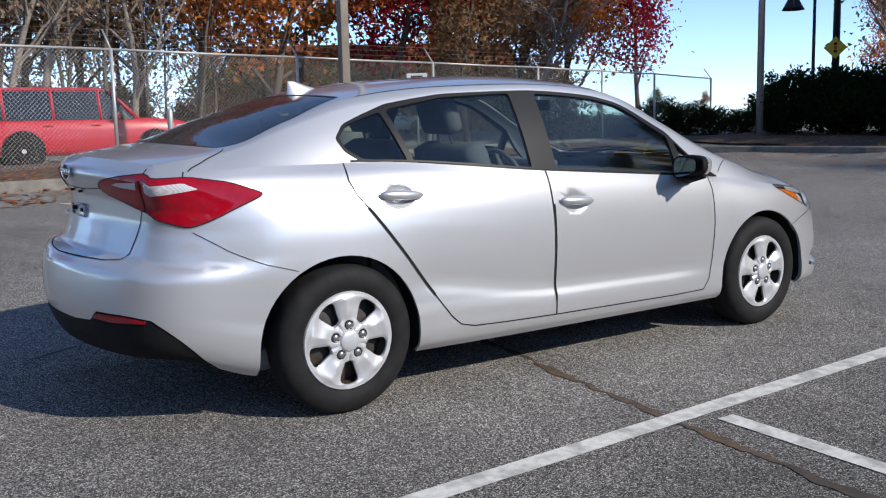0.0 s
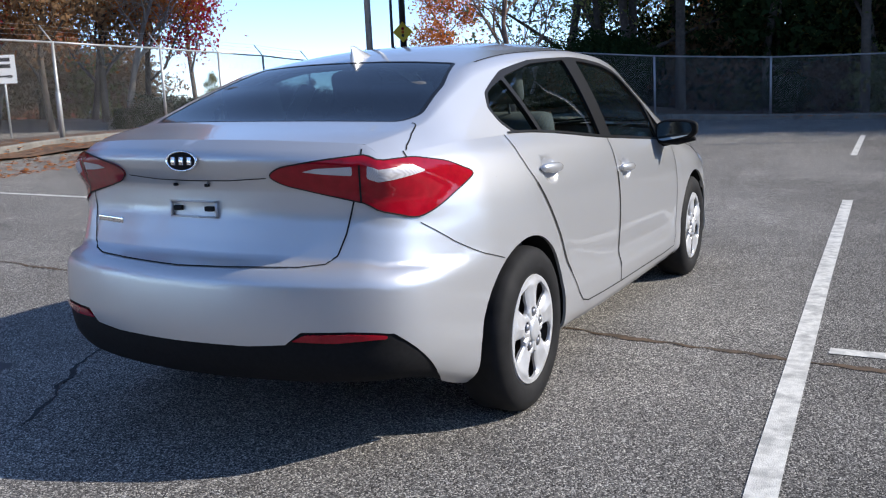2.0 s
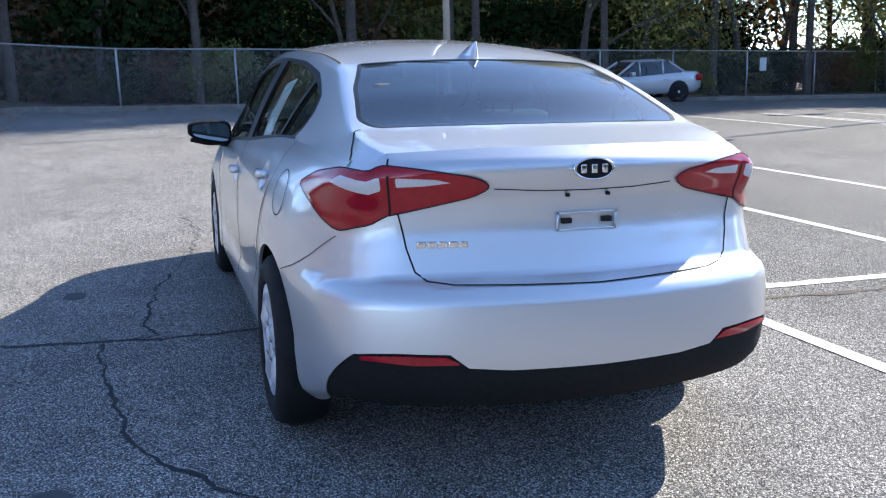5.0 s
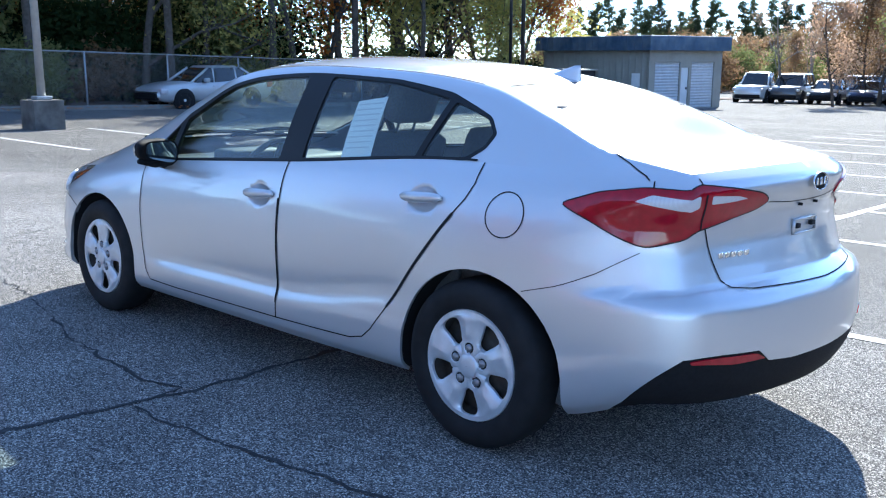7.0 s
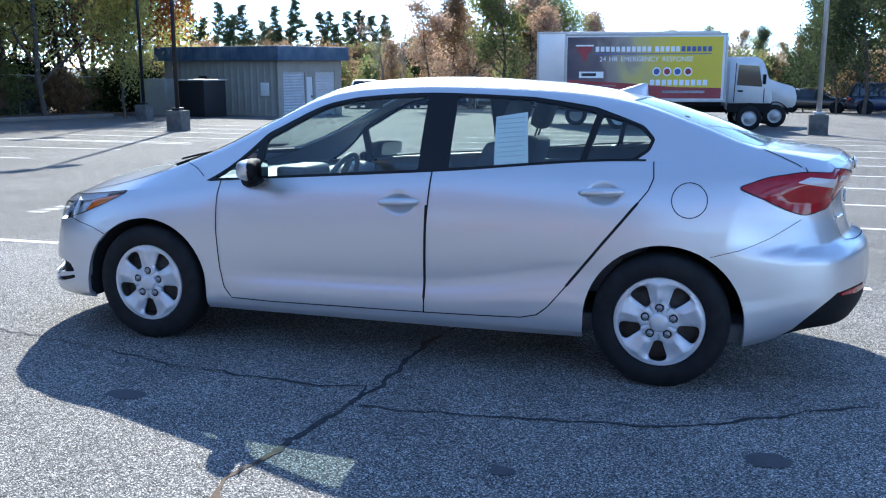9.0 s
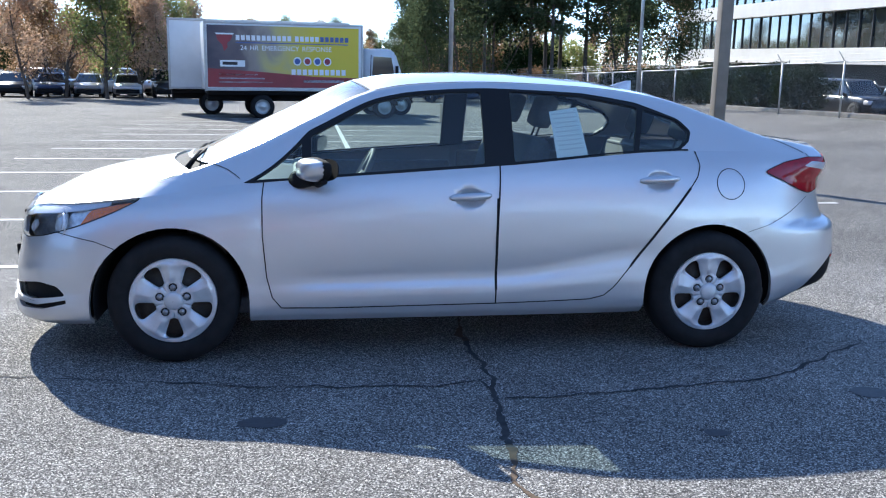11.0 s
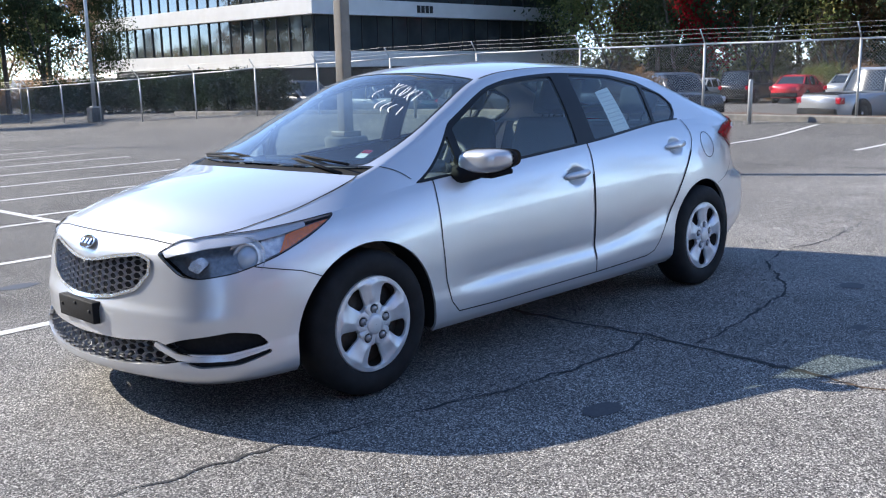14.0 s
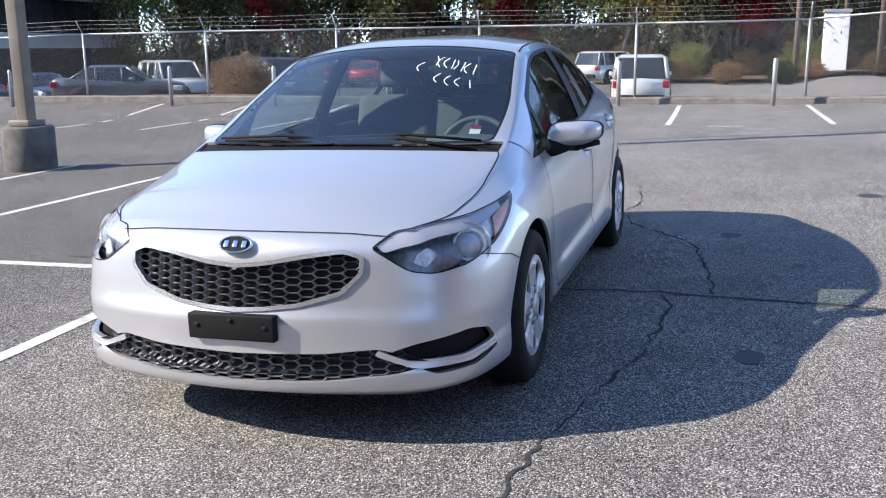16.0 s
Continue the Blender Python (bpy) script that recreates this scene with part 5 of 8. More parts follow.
def fence_run(pts, height=1.83, barbed=True, label="galvanised chain-link fence", spacing=3.6):
    """Posts, top rail and woven wire along plan points; three barbed strands on slanted arms."""
    fence = empty("chain_link_fence")
    tagged(fence, label, "fence")
    line_pts = []
    for (ax, ay), (bx, by) in zip(pts, pts[1:]):
        k = max(1, round(math.hypot(bx - ax, by - ay) / spacing))
        line_pts += [(ax + (bx - ax) * i / k, ay + (by - ay) * i / k) for i in range(k)]
    line_pts.append(pts[-1])
    wire = bmesh.new()
    for i, (x, y) in enumerate(line_pts):
        z = ground_z(x, y)
        nx, ny = line_pts[min(i + 1, len(line_pts) - 1)]
        px, py = line_pts[max(i - 1, 0)]
        d = Vector((nx - px, ny - py, 0)).normalized()
        out = Vector((-d.y, d.x, 0))
        bm = bmesh.new()
        lean = random.Random(i * 7 + int(x)).uniform(-.02, .02)
        tube(bm, [(x, y, z - .1), (x + lean * .5, y, z + height)], POST_R, 8)
        if barbed:
            tube(bm, [(x + lean * .5, y, z + height - .02), tuple(Vector((x + lean, y, z + height + .33)) + out * .26)], .016, 6)
        part("post", bm, M_GALV, fence)
        if i + 1 == len(line_pts):
            break
        z2 = ground_z(nx, ny)
        a, b = Vector((x, y, z)), Vector((nx, ny, z2))
        length = (b - a).length
        bm = bmesh.new()
        tube(bm, [a + Vector((0, 0, height - .02)), (a + b) / 2 + Vector((0, 0, height - .03)), b + Vector((0, 0, height - .02))], .022, 8)
        part("top_rail", bm, M_GALV, fence)
        u = (b - a) / length
        lo, hi, pitch, w = .04, height - .03, .072, .0017
        for sgn in (1, -1):
            s0 = -hi
            while s0 < length:
                c0, c1 = s0, s0 + (hi - lo)
                t0, t1 = max(0.0, -c0) / (hi - lo), min(1.0, (length - c0) / (hi - lo))
                if t1 > t0:
                    q0, q1 = c0 + t0 * (hi - lo), c0 + t1 * (hi - lo)
                    h0, h1 = lo + t0 * (hi - lo), lo + t1 * (hi - lo)
                    if sgn < 0:
                        h0, h1 = hi + lo - h0, hi + lo - h1
                    p0, p1 = a + u * q0 + Vector((0, 0, h0)), a + u * q1 + Vector((0, 0, h1))
                    e = (p1 - p0).normalized().cross(out) * w
                    wire.faces.new([wire.verts.new(v) for v in (p0 + e, p0 - e, p1 - e, p1 + e)])
                    e2 = out * w
                    wire.faces.new([wire.verts.new(v) for v in (p0 + e2, p0 - e2, p1 - e2, p1 + e2)])
                s0 += pitch
        if barbed:
            for k in (.35, .68, 1.0):
                q = Vector((0, 0, height + .33 * k)) + out * .26 * k
                tube(wire, [a + q, (a + b) / 2 + q - Vector((0, 0, .02)), b + q], .003, 3, cap=False)
    tagged(part("woven_wire", wire, M_GALV, fence, "grey woven wire mesh", smooth=False), kind="stuff")
    return fence


fence_run([(-17.6, 8.2), (-17.5, 3), (-17.2, -12), (-16.6, -27), (-15.4, -34)], label="galvanised chain-link fence with barbed wire on a kerb")
fence_run([(-17.6, 8.2), (5.1, 12.7), (12.6, 14.2), (19.1, 16.2), (23.5, 17.6)], height=2.0, label="galvanised chain-link fence with barbed wire along the leafy verge")
fence_run([(23.5, 8.6), (25.2, 2), (25.6, -5), (27, -18), (29.5, -33), (31, -46)], barbed=False, label="sagging chain-link fence in front of the woods")
fence_run([(-15.4, -34), (-13.5, -62), (-40, -64)], label="distant chain-link fence behind the trucks")


def bollard(x, y):
    bm = bmesh.new()
    z = ground_z(x, y)
    tube(bm, [(x, y, z - .1), (x, y, z + .95), (x, y, z + 1.0)], [.05, .05, .03], 12)
    tagged(part("bollard", bm, M_GALV), "grey steel guard post before the fence", "bollard", "guard posts")


for bx, by in ((2.1, 11.5), (-3.2, 10.5), (8.2, 12.7), (-16.3, -6.5), (-16.4, -1.0), (-16.4, 2.3), (-16.2, -12.5), (-16.1, -17.5), (-16.0, -9.4)):
    bollard(bx, by)

# ---- lamp posts ----


def lamp_post(x, y, mat, height=9.0, square=False, r=.075, block=.30, block_h=.62, head=True, label="tall steel lamp post on a concrete base"):
    z = ground_z(x, y)
    lamp = empty("lamp_post", pose(x, y, z))
    tagged(lamp, label, "lamp post", "car park lamp posts")
    bm = bmesh.new()
    if square:
        add_box(bm, (-r, -r, block_h), (r, r, height), None, .015)
    else:
        tube(bm, [(0, 0, block_h), (0, 0, height)], [r, r * .7], 16)
    part("pole", bm, mat, lamp)
    bm = bmesh.new()
    if square:
        lathe(bm, [(block * .98, -.15), (block, .0), (block, block_h - .03), (block - .03, block_h), (.001, block_h)], 24, "z")
    else:
        add_box(bm, (-block, -block, -.15), (block, block, block_h), None, .02)
    part("concrete_base", bm, M_BASE, lamp, "stained concrete base", smooth=square)
    bm = bmesh.new()
    add_box(bm, (-r * 1.9, -r * 1.9, block_h), (r * 1.9, r * 1.9, block_h + .08), None, .015)
    part("base_cover", bm, mat, lamp)
    if head:
        bm = bmesh.new()
        for sy in (1, -1):
            add_box(bm, (-.16, sy * .18 if sy > 0 else -.85, height - .06), (.16, .85 if sy > 0 else -.18, height + .10), None, .03)
        add_box(bm, (-.03, -.2, height - .03), (.03, .2, height + .05))
        part("lamp_head", bm, mat, lamp)


lamp_post(-5.1, -7.3, M_POLE, square=True, r=.085, block=.33, block_h=.58)
lamp_post(14.74, -20.01, M_DARKPOLE, r=.07, block=.26)
lamp_post(16.35, -5.55, M_GALV, r=.085, block=.33, block_h=.62)
lamp_post(-4.1, -25.6, M_GALV, r=.08, block=.28)
lamp_post(-15.4, -38.6, M_GALV, r=.09, block=.28)
lamp_post(5.6, 11.7, M_POLE, square=True, r=.085, block=.33, block_h=.58)
lamp_post(20.94, -27.13, M_DARKPOLE, r=.07, block=.25)


M_BARK_POLE = material("weathered_pole_wood", (.12, .09, .07), .9, vary=.3, scale=6, second=(.20, .17, .14), second_scale=1.5, second_amount=.5)


def utility_pole(x, y, height, r, mat, name="utility_pole", label="tall dark wooden utility pole"):
    z = ground_z(x, y)
    pole = empty(name, pose(x, y, z))
    tagged(pole, label, "pole")
    bm = bmesh.new()
    tube(bm, [(0, 0, -.3), (0, 0, height)], [r, r * .75], 14)
    part("shaft", bm, mat, pole)
    return pole


utility_pole(19.1, 12.3, 11, .10, M_GALV, "steel_pole", "tall grey galvanised steel pole behind the hedge")
up = utility_pole(34.6, 19.9, 12, .17, M_DARKPOLE)
bm = bmesh.new()
for sx in (0,):
    c = Vector((-.2, -.1, 3.75))
    right = Vector((.42, -.72, 0)).normalized()
    quad = [c + right * .48, c + Vector((0, 0, .48)), c - right * .48, c - Vector((0, 0, .48))]
    back = [q + Vector((.02, .012, 0)) for q in quad]
    vf, vb = [bm.verts.new(q) for q in quad], [bm.verts.new(q) for q in back]
    bm.faces.new(vf)
    bm.faces.new(vb[::-1])
    for i in range(4):
        bm.faces.new((vf[i], vf[(i + 1) % 4], vb[(i + 1) % 4], vb[i]))
M_SIGN_YELLOW = material("sign_yellow", (0.90, 0.60, 0.02), 0.45, vary=0.06, scale=5)
sign = part("warning_sign", bm, M_SIGN_YELLOW, up, "yellow diamond warning sign", smooth=False)
for k, dz in enumerate((.16, 0, -.16)):
    bm = bmesh.new()
    bmesh.ops.create_circle(bm, cap_ends=True, segments=16, radius=.07)
    q = Matrix.Translation(c + Vector((-.02, -.012, dz))) @ Vector((-.86, -.5, 0)).to_track_quat("Z", "Y").to_matrix().to_4x4()
    bmesh.ops.transform(bm, matrix=q, verts=bm.verts)
    part("sign_disc", bm, (M_RED, M_AMBER, M_DARKPOLE)[k], sign, smooth=False)
bell = utility_pole(28.9, 17.2, 6.4, .07, M_DARKPOLE, "street_lamp", "black street lamp with a bell shade")
bm = bmesh.new()
tube(bm, [(0, 0, 5.9), (.02, .08, 6.4), (-.12, .36, 6.5), (-.36, .60, 6.3), (-.40, .65, 5.8)], .035, 8)
part("arm", bm, M_DARKPOLE, bell)
bm = bmesh.new()
lathe(bm, [(.05, 5.8), (.11, 5.65), (.19, 5.3), (.33, 5.03), (.42, 4.88), (.38, 4.88), (.17, 5.2)], 20, "z")
bmesh.ops.translate(bm, vec=(-.40, .65, 0), verts=bm.verts)
part("bell_shade", bm, M_DARKPOLE, bell)

# road sign behind the north fence
sg = empty("road_sign", pose(12.5, 19.7, ground_z(12.5, 19.7)))
tagged(sg, "white direction sign with a black arrow on a post", "sign")
bm = bmesh.new()
tube(bm, [(0, 0, 0), (0, 0, 2.2)], .03, 8)
part("post", bm, M_GALV, sg)
face = Vector((-.62, -.78, 0))
rt = Vector((.78, -.62, 0))
M_SIGN_WHITE = material("sign_white", (0.75, 0.75, 0.74), 0.5, vary=0.05, scale=5)


def sign_panel(parent, cx, cz, w, h, mat, off=.03):
    bm = bmesh.new()
    c0 = Vector((0, 0, cz)) + rt * cx
    pts = [c0 + rt * (sx * w / 2) + Vector((0, 0, sz * h / 2)) for sx, sz in ((-1, -1), (1, -1), (1, 1), (-1, 1))]
    vf, vb = [bm.verts.new(p + face * off) for p in pts], [bm.verts.new(p + face * (off - .012)) for p in pts]
    bm.faces.new(vf)
    bm.faces.new(vb[::-1])
    for i in range(4):
        bm.faces.new((vf[i], vb[i], vb[(i + 1) % 4], vf[(i + 1) % 4]))
    return part("sign_panel", bm, mat, parent, smooth=False)


pn = sign_panel(sg, 0, 1.95, .62, .75, M_SIGN_WHITE)
for k, (cx, cz, w, h) in enumerate(((0, 2.20, .36, .10), (0, 2.03, .36, .10), (-.05, 1.76, .34, .045), (.13, 1.785, .10, .03), (.13, 1.735, .10, .03), (.18, 1.76, .06, .04))):
    sign_panel(pn, cx, cz, w, h, M_DARKPOLE, .036)
sb = empty("blank_sign", pose(-1.0, 16.0, ground_z(-1.0, 16.0)))
tagged(sb, "back of a pale grey sign panel on a post", "sign")
sign_panel(sb, 0, 1.9, .9, 1.1, M_GALV)
bm = bmesh.new()
tube(bm, [(0, 0, 0), (0, 0, 2.4)], .03, 8)
part("post", bm, M_GALV, sb)

nt = part("fence_notice", box_bm((-.02, -.17, -.26), (.02, .17, .26), .006), M_SIGN_WHITE, smooth=False)
nt.location = (27.62, -22.5, ground_z(27.6, -22.5) + 1.28)
nt.rotation_euler = (0, 0, radians(9.5))
tagged(nt, "small white notice hung on the chain-link fence", "sign")

# ---- parked vehicles ----


def vehicle(kind, color, x, y, heading, label, group="parked cars"):
    """A parked vehicle: painted body, dark glasshouse, roof, wheels, lamps and bumpers. heading in degrees from +x."""
    z0 = ground_z(x, y)
    car = empty({"saloon": "parked_saloon", "suv": "parked_suv", "van": "parked_van", "pickup": "parked_pickup"}[kind],
                pose(x, y, z0, 0, 0, heading))
    tagged(car, label, "car", group)
    paint = material("vehicle_paint", color, 0.3, 0.0 if color is REDC else 0.3, coat=0.6, vary=0.04, scale=3)
    L, Wd, H, belt, hoodz, r = {"saloon": (4.6, .88, 1.45, .92, .84, .32), "suv": (4.75, .94, 1.78, 1.08, 1.04, .38), "van": (5.3, .98, 2.05, 1.15, 1.05, .36), "pickup": (5.5, .96, 1.85, 1.08, 1.06, .40)}[kind]
    h = L / 2
    ca, cb, ra, rb = {"saloon": (h - 1.25, h - 2.0, -h + .55, -h + 1.25), "suv": (h - 1.25, h - 1.9, -h + .08, -h + .35), "van": (h - .75, h - 1.55, -h + .05, -h + .18), "pickup": (h - 1.45, h - 2.1, -.55, -.25)}[kind]
    tail = {"saloon": 1.0, "suv": belt, "van": belt, "pickup": 1.02}[kind]
    bm = bmesh.new()
    top = spline((-h, tail - .12), (-h + .12, tail), (-h + .6, tail), (ca - .6, belt), (ca, belt), (h - .5, hoodz), (h - .12, hoodz - .1), (h, hoodz - .3))
    rows = []
    for t in np.linspace(-h, h, 40):
        k = 1 - .16 * smooth01(h - .55, h, abs(t)) - .04 * (abs(t) / h) ** 2
        zt = float(top(t))
        zb = .26 + .10 * smooth01(h - .4, h, abs(t))
        w = Wd * k
        rows.append([bm.verts.new(p) for p in ((t, w * .9, zb), (t, w * .985, zb + .08), (t, w, zb + .25), (t, w * .995, (zb + zt) / 2 + .1), (t, w * .96, zt - .07), (t, w * .88, zt), (t, 0, zt + .02),
                                               (t, -w * .88, zt), (t, -w * .96, zt - .07), (t, -w * .995, (zb + zt) / 2 + .1), (t, -w, zb + .25), (t, -w * .985, zb + .08), (t, -w * .9, zb))])
    for a, b in zip(rows, rows[1:]):
        for i in range(12):
            bm.faces.new((a[i], b[i], b[i + 1], a[i + 1]))
        bm.faces.new((a[12], b[12], b[0], a[0]))
    bm.faces.new(rows[0])
    bm.faces.new(rows[-1][::-1])
    bmesh.ops.recalc_face_normals(bm, faces=bm.faces)
    part("body", bm, paint, car)
    # glasshouse and roof
    bm = bmesh.new()

    def loop(xa, xb, w, z, n=5):
        pts = []
        rr = .18
        for cx, cy, a0 in ((xa - rr, w - rr, 0), (xb + rr, w - rr, 90), (xb + rr, -w + rr, 180), (xa - rr, -w + rr, 270)):
            for i in range(n):
                a = radians(a0 + 90 * i / (n - 1))
                pts.append((cx + rr * math.cos(a), cy + rr * math.sin(a), z))
        return pts
    wt = Wd * (.80 if kind in ("suv", "van") else .74)
    levels = [loop(ca, ra, Wd * .92, belt - .03), loop(cb, rb, wt, H - .07)]
    mid = [tuple((np.array(a) * .45 + np.array(b) * .55) * (1, 1.02, 1)) for a, b in zip(*levels)]
    rings = [[bm.verts.new(p) for p in lv] for lv in (levels[0], mid, levels[1])]
    for a, b in zip(rings, rings[1:]):
        for i in range(len(a)):
            bm.faces.new((a[i], a[(i + 1) % len(a)], b[(i + 1) % len(a)], b[i]))
    part("window_band", bm, M_DARKGLASS, car, "dark window glass")
    bm = bmesh.new()
    lower, upper = loop(cb + .02, rb - .02, wt + .012, H - .09), loop(cb - .12, rb + .10, wt - .10, H)
    a, b = [bm.verts.new(p) for p in lower], [bm.verts.new(p) for p in upper]
    for i in range(len(a)):
        bm.faces.new((a[i], a[(i + 1) % len(a)], b[(i + 1) % len(a)], b[i]))
    bm.faces.new(b)
    part("roof", bm, paint, car)
    mids = {"saloon": (.15, -.75), "suv": (.25, -.75, -1.75), "van": (.6, -.6, -1.9), "pickup": (.45,)}[kind]
    for sy in (1, -1):
        for px in mids:
            bm = bmesh.new()
            tube(bm, [(px + .02, sy * Wd * .925, belt - .03), (px - .02, sy * (wt + .012), H - .08)], .035, 6)
            part("pillar", bm, paint, car)
        for xa, xb in ((ca - .02, cb), (ra + .02, rb)):
            bm = bmesh.new()
            tube(bm, [(xa, sy * Wd * .86, belt - .02), (xb, sy * wt * .95, H - .08)], .045, 6)
            part("pillar", bm, paint, car)
        bm = box_bm((h - .42, sy * Wd * .78 - .16, hoodz - .30), (h - .09, sy * Wd * .78 + .12, hoodz - .12), .04)
        part("headlight", bm, M_CLEAR, car)
        zt = tail - .32
        bm = box_bm((-h - .005, sy * Wd * .80 - .12, zt), (-h + .22, sy * Wd * .80 + .11, zt + .22), .04)
        part("tail_light", bm, M_RED, car)
        bm = box_bm((ca - .62, sy * (Wd + .02) - .08, belt - .02), (ca - .45, sy * (Wd + .02) + .10, belt + .12), .03)
        part("door_mirror", bm, paint, car)
        for px in (.15, -.85):
            part("door_handle", box_bm((px - .10, sy * Wd * .99 - .02, belt - .16), (px + .10, sy * Wd * .99 + .03, belt - .13), .008), paint, car)
    for sx in (1, -1):
        part("bumper", box_bm((sx * h - .10 - .02 * (sx < 0), -Wd * .78, .34), (sx * h + .06 + .02 * (sx < 0), Wd * .78, .56), .05), M_PLASTIC, car, "dark bumper")
        for sy in (1, -1):
            wx = sx * (h - .92 if sx > 0 else h - .98)
            # no arch is cut: a flat black disc paints in its shade
            bm = bmesh.new()
            lathe(bm, [(r + .07, -.1), (r + .07, .012), (.05, .012)], 26)
            bmesh.ops.transform(bm, matrix=pose(wx, sy * (Wd - .005), r, 0, 0, 0 if sy > 0 else 180), verts=bm.verts)
            part("wheel_arch", bm, M_SEAM, car, "black disc in place of the shaded wheel arch")
            wheel = empty("wheel")
            wheel.parent = car
            wheel.matrix_basis = pose(wx, sy * (Wd - .09), r, 0, 0, 0 if sy > 0 else 180)
            bm = bmesh.new()
            lathe(bm, [(r * .66, -.1), (r * .9, -.11), (r, -.07), (r, .07), (r * .9, .112), (r * .66, .10)], 28)
            part("tyre", bm, M_RUBBER, wheel)
            bm = bmesh.new()
            rings = []
            for rr, o in ((r * .67, .10), (r * .60, .085), (r * .35, .075), (.05, .095), (.001, .098)):
                rings.append([bm.verts.new((rr * math.cos(a), o, rr * math.sin(a))) for a in np.linspace(0, 2 * math.pi, 31)[:-1]])
            for i, (p, q) in enumerate(zip(rings, rings[1:])):
                for k in range(30):
                    if i == 1 and k % 6 in (2, 3):
                        continue
                    bm.faces.new((p[k], q[k], q[(k + 1) % 30], p[(k + 1) % 30]))
            part("rim", bm, M_CAP, wheel)
    if kind == "pickup":
        bm = bmesh.new()
        add_box(bm, (-h + .1, -Wd * .72, 1.0), (-.75, Wd * .72, 1.045), None, .01)
        part("load_cover", bm, M_PLASTIC, car, "dark load bed")
    return car


M_DARKGLASS = material("dark_glass", (0.02, 0.025, 0.028), 0.05, coat=0.6)
WHITE, SILVER, BLACKC, DARKBLUE, REDC, GREYC = (.66, .67, .67), (.30, .31, .32), (.012, .012, .014), (.02, .03, .07), (.50, .008, .022), (.10, .105, .11)
vehicle("suv", REDC, 2.4, 18.6, -5, "bright red estate off-roader behind the chain-link fence")
vehicle("saloon", WHITE, 19.4, 33.0, -20, "white saloon car behind the fence")
vehicle("saloon", (.48, .49, .50), 25.0, -15.2, 90, "silver saloon car parked before the woods")
for k, (cx, cy, kd, col, lb) in enumerate(((21.6, -52.5, "pickup", WHITE, "white pickup in a row of parked cars"), (19.8, -53.2, "suv", GREYC, "grey off-roader in a row of parked cars"), (17.8, -53.8, "saloon", BLACKC, "black car in a row of parked cars"),
                                          (15.8, -54.6, "saloon", DARKBLUE, "dark blue car in a row of parked cars"), (13.8, -55.4, "saloon", SILVER, "silver car in a row of parked cars"), (11.7, -56.2, "saloon", WHITE, "white car in a row of parked cars"),
                                          (9.4, -57.2, "suv", BLACKC, "black off-roader in a row of parked cars"))):
    vehicle(kd, col, cx, cy, 100, lb, "far row of parked cars")
vehicle("suv", SILVER, 17.6, -61.0, 150, "silver off-roader parked on the far lot")
vehicle("pickup", WHITE, 13.2, -61.5, 150, "white pickup parked on the far lot")
vehicle("suv", DARKBLUE, -10.2, -53.6, 175, "dark blue off-roader parked by the far fence")
vehicle("saloon", BLACKC, -6.2, -56.0, 170, "black saloon parked by the far fence")
vehicle("suv", BLACKC, -23.6, -33.6, 95, "black off-roader parked behind the barbed fence")
vehicle("suv", SILVER, -25.6, -30.6, 100, "silver off-roader parked behind the barbed fence")
vehicle("saloon", GREYC, -24.2, -19.9, 118, "grey saloon parked behind the barbed fence")
vehicle("suv", (.55, .54, .50), -28.6, -20.6, 52, "pale beige off-roader parked nose to the barbed fence")
vehicle("saloon", DARKBLUE, -27.2, -26.0, 60, "dark car parked behind the barbed fence")
vehicle("saloon", (.16, .012, .03), -31.5, -26.2, 200, "dark red car parked behind the barbed fence")
vehicle("pickup", SILVER, -29.2, -8.6, 164, "silver pickup parked behind the barbed fence")
vehicle("suv", BLACKC, -31.0, -6.2, 190, "black off-roader parked behind the barbed fence")
vehicle("suv", WHITE, -27.2, -1.6, 186, "white off-roader standing tail to the fence")
for k in range(6):
    vehicle(("saloon", "suv", "saloon")[k % 3], (WHITE, DARKBLUE, SILVER, REDC, BLACKC, WHITE)[k], -44.5 - .3 * k, -9.5 - 3.0 * k, 185, ("white", "dark blue", "silver", "red", "black", "white")[k] + " car in the row across the road", "row of cars across the road")
vehicle("suv", WHITE, -49, -5.4, 150, "white off-roader parked far behind the fence")
vehicle("suv", BLACKC, -28.0, -15.6, 60, "black off-roader beside the bare orange bush")
vehicle("saloon", (.02, .09, .10), -27.8, -30.0, 60, "dark teal car parked behind the barbed fence")
vehicle("suv", GREYC, -31.5, -41.0, 95, "grey off-roader below the office building")
vehicle("saloon", DARKBLUE, -31.8, -45.5, 95, "dark blue car below the office building")
vehicle("saloon", REDC, -40.0, -8.5, 160, "red car parked far behind the fence")

# ---- box trucks ----
M_TRUCK_WHITE = material("truck_white", (.70, .71, .71), .4, vary=.05, scale=2, second=(.5, .49, .47), second_scale=.8, second_amount=.3)


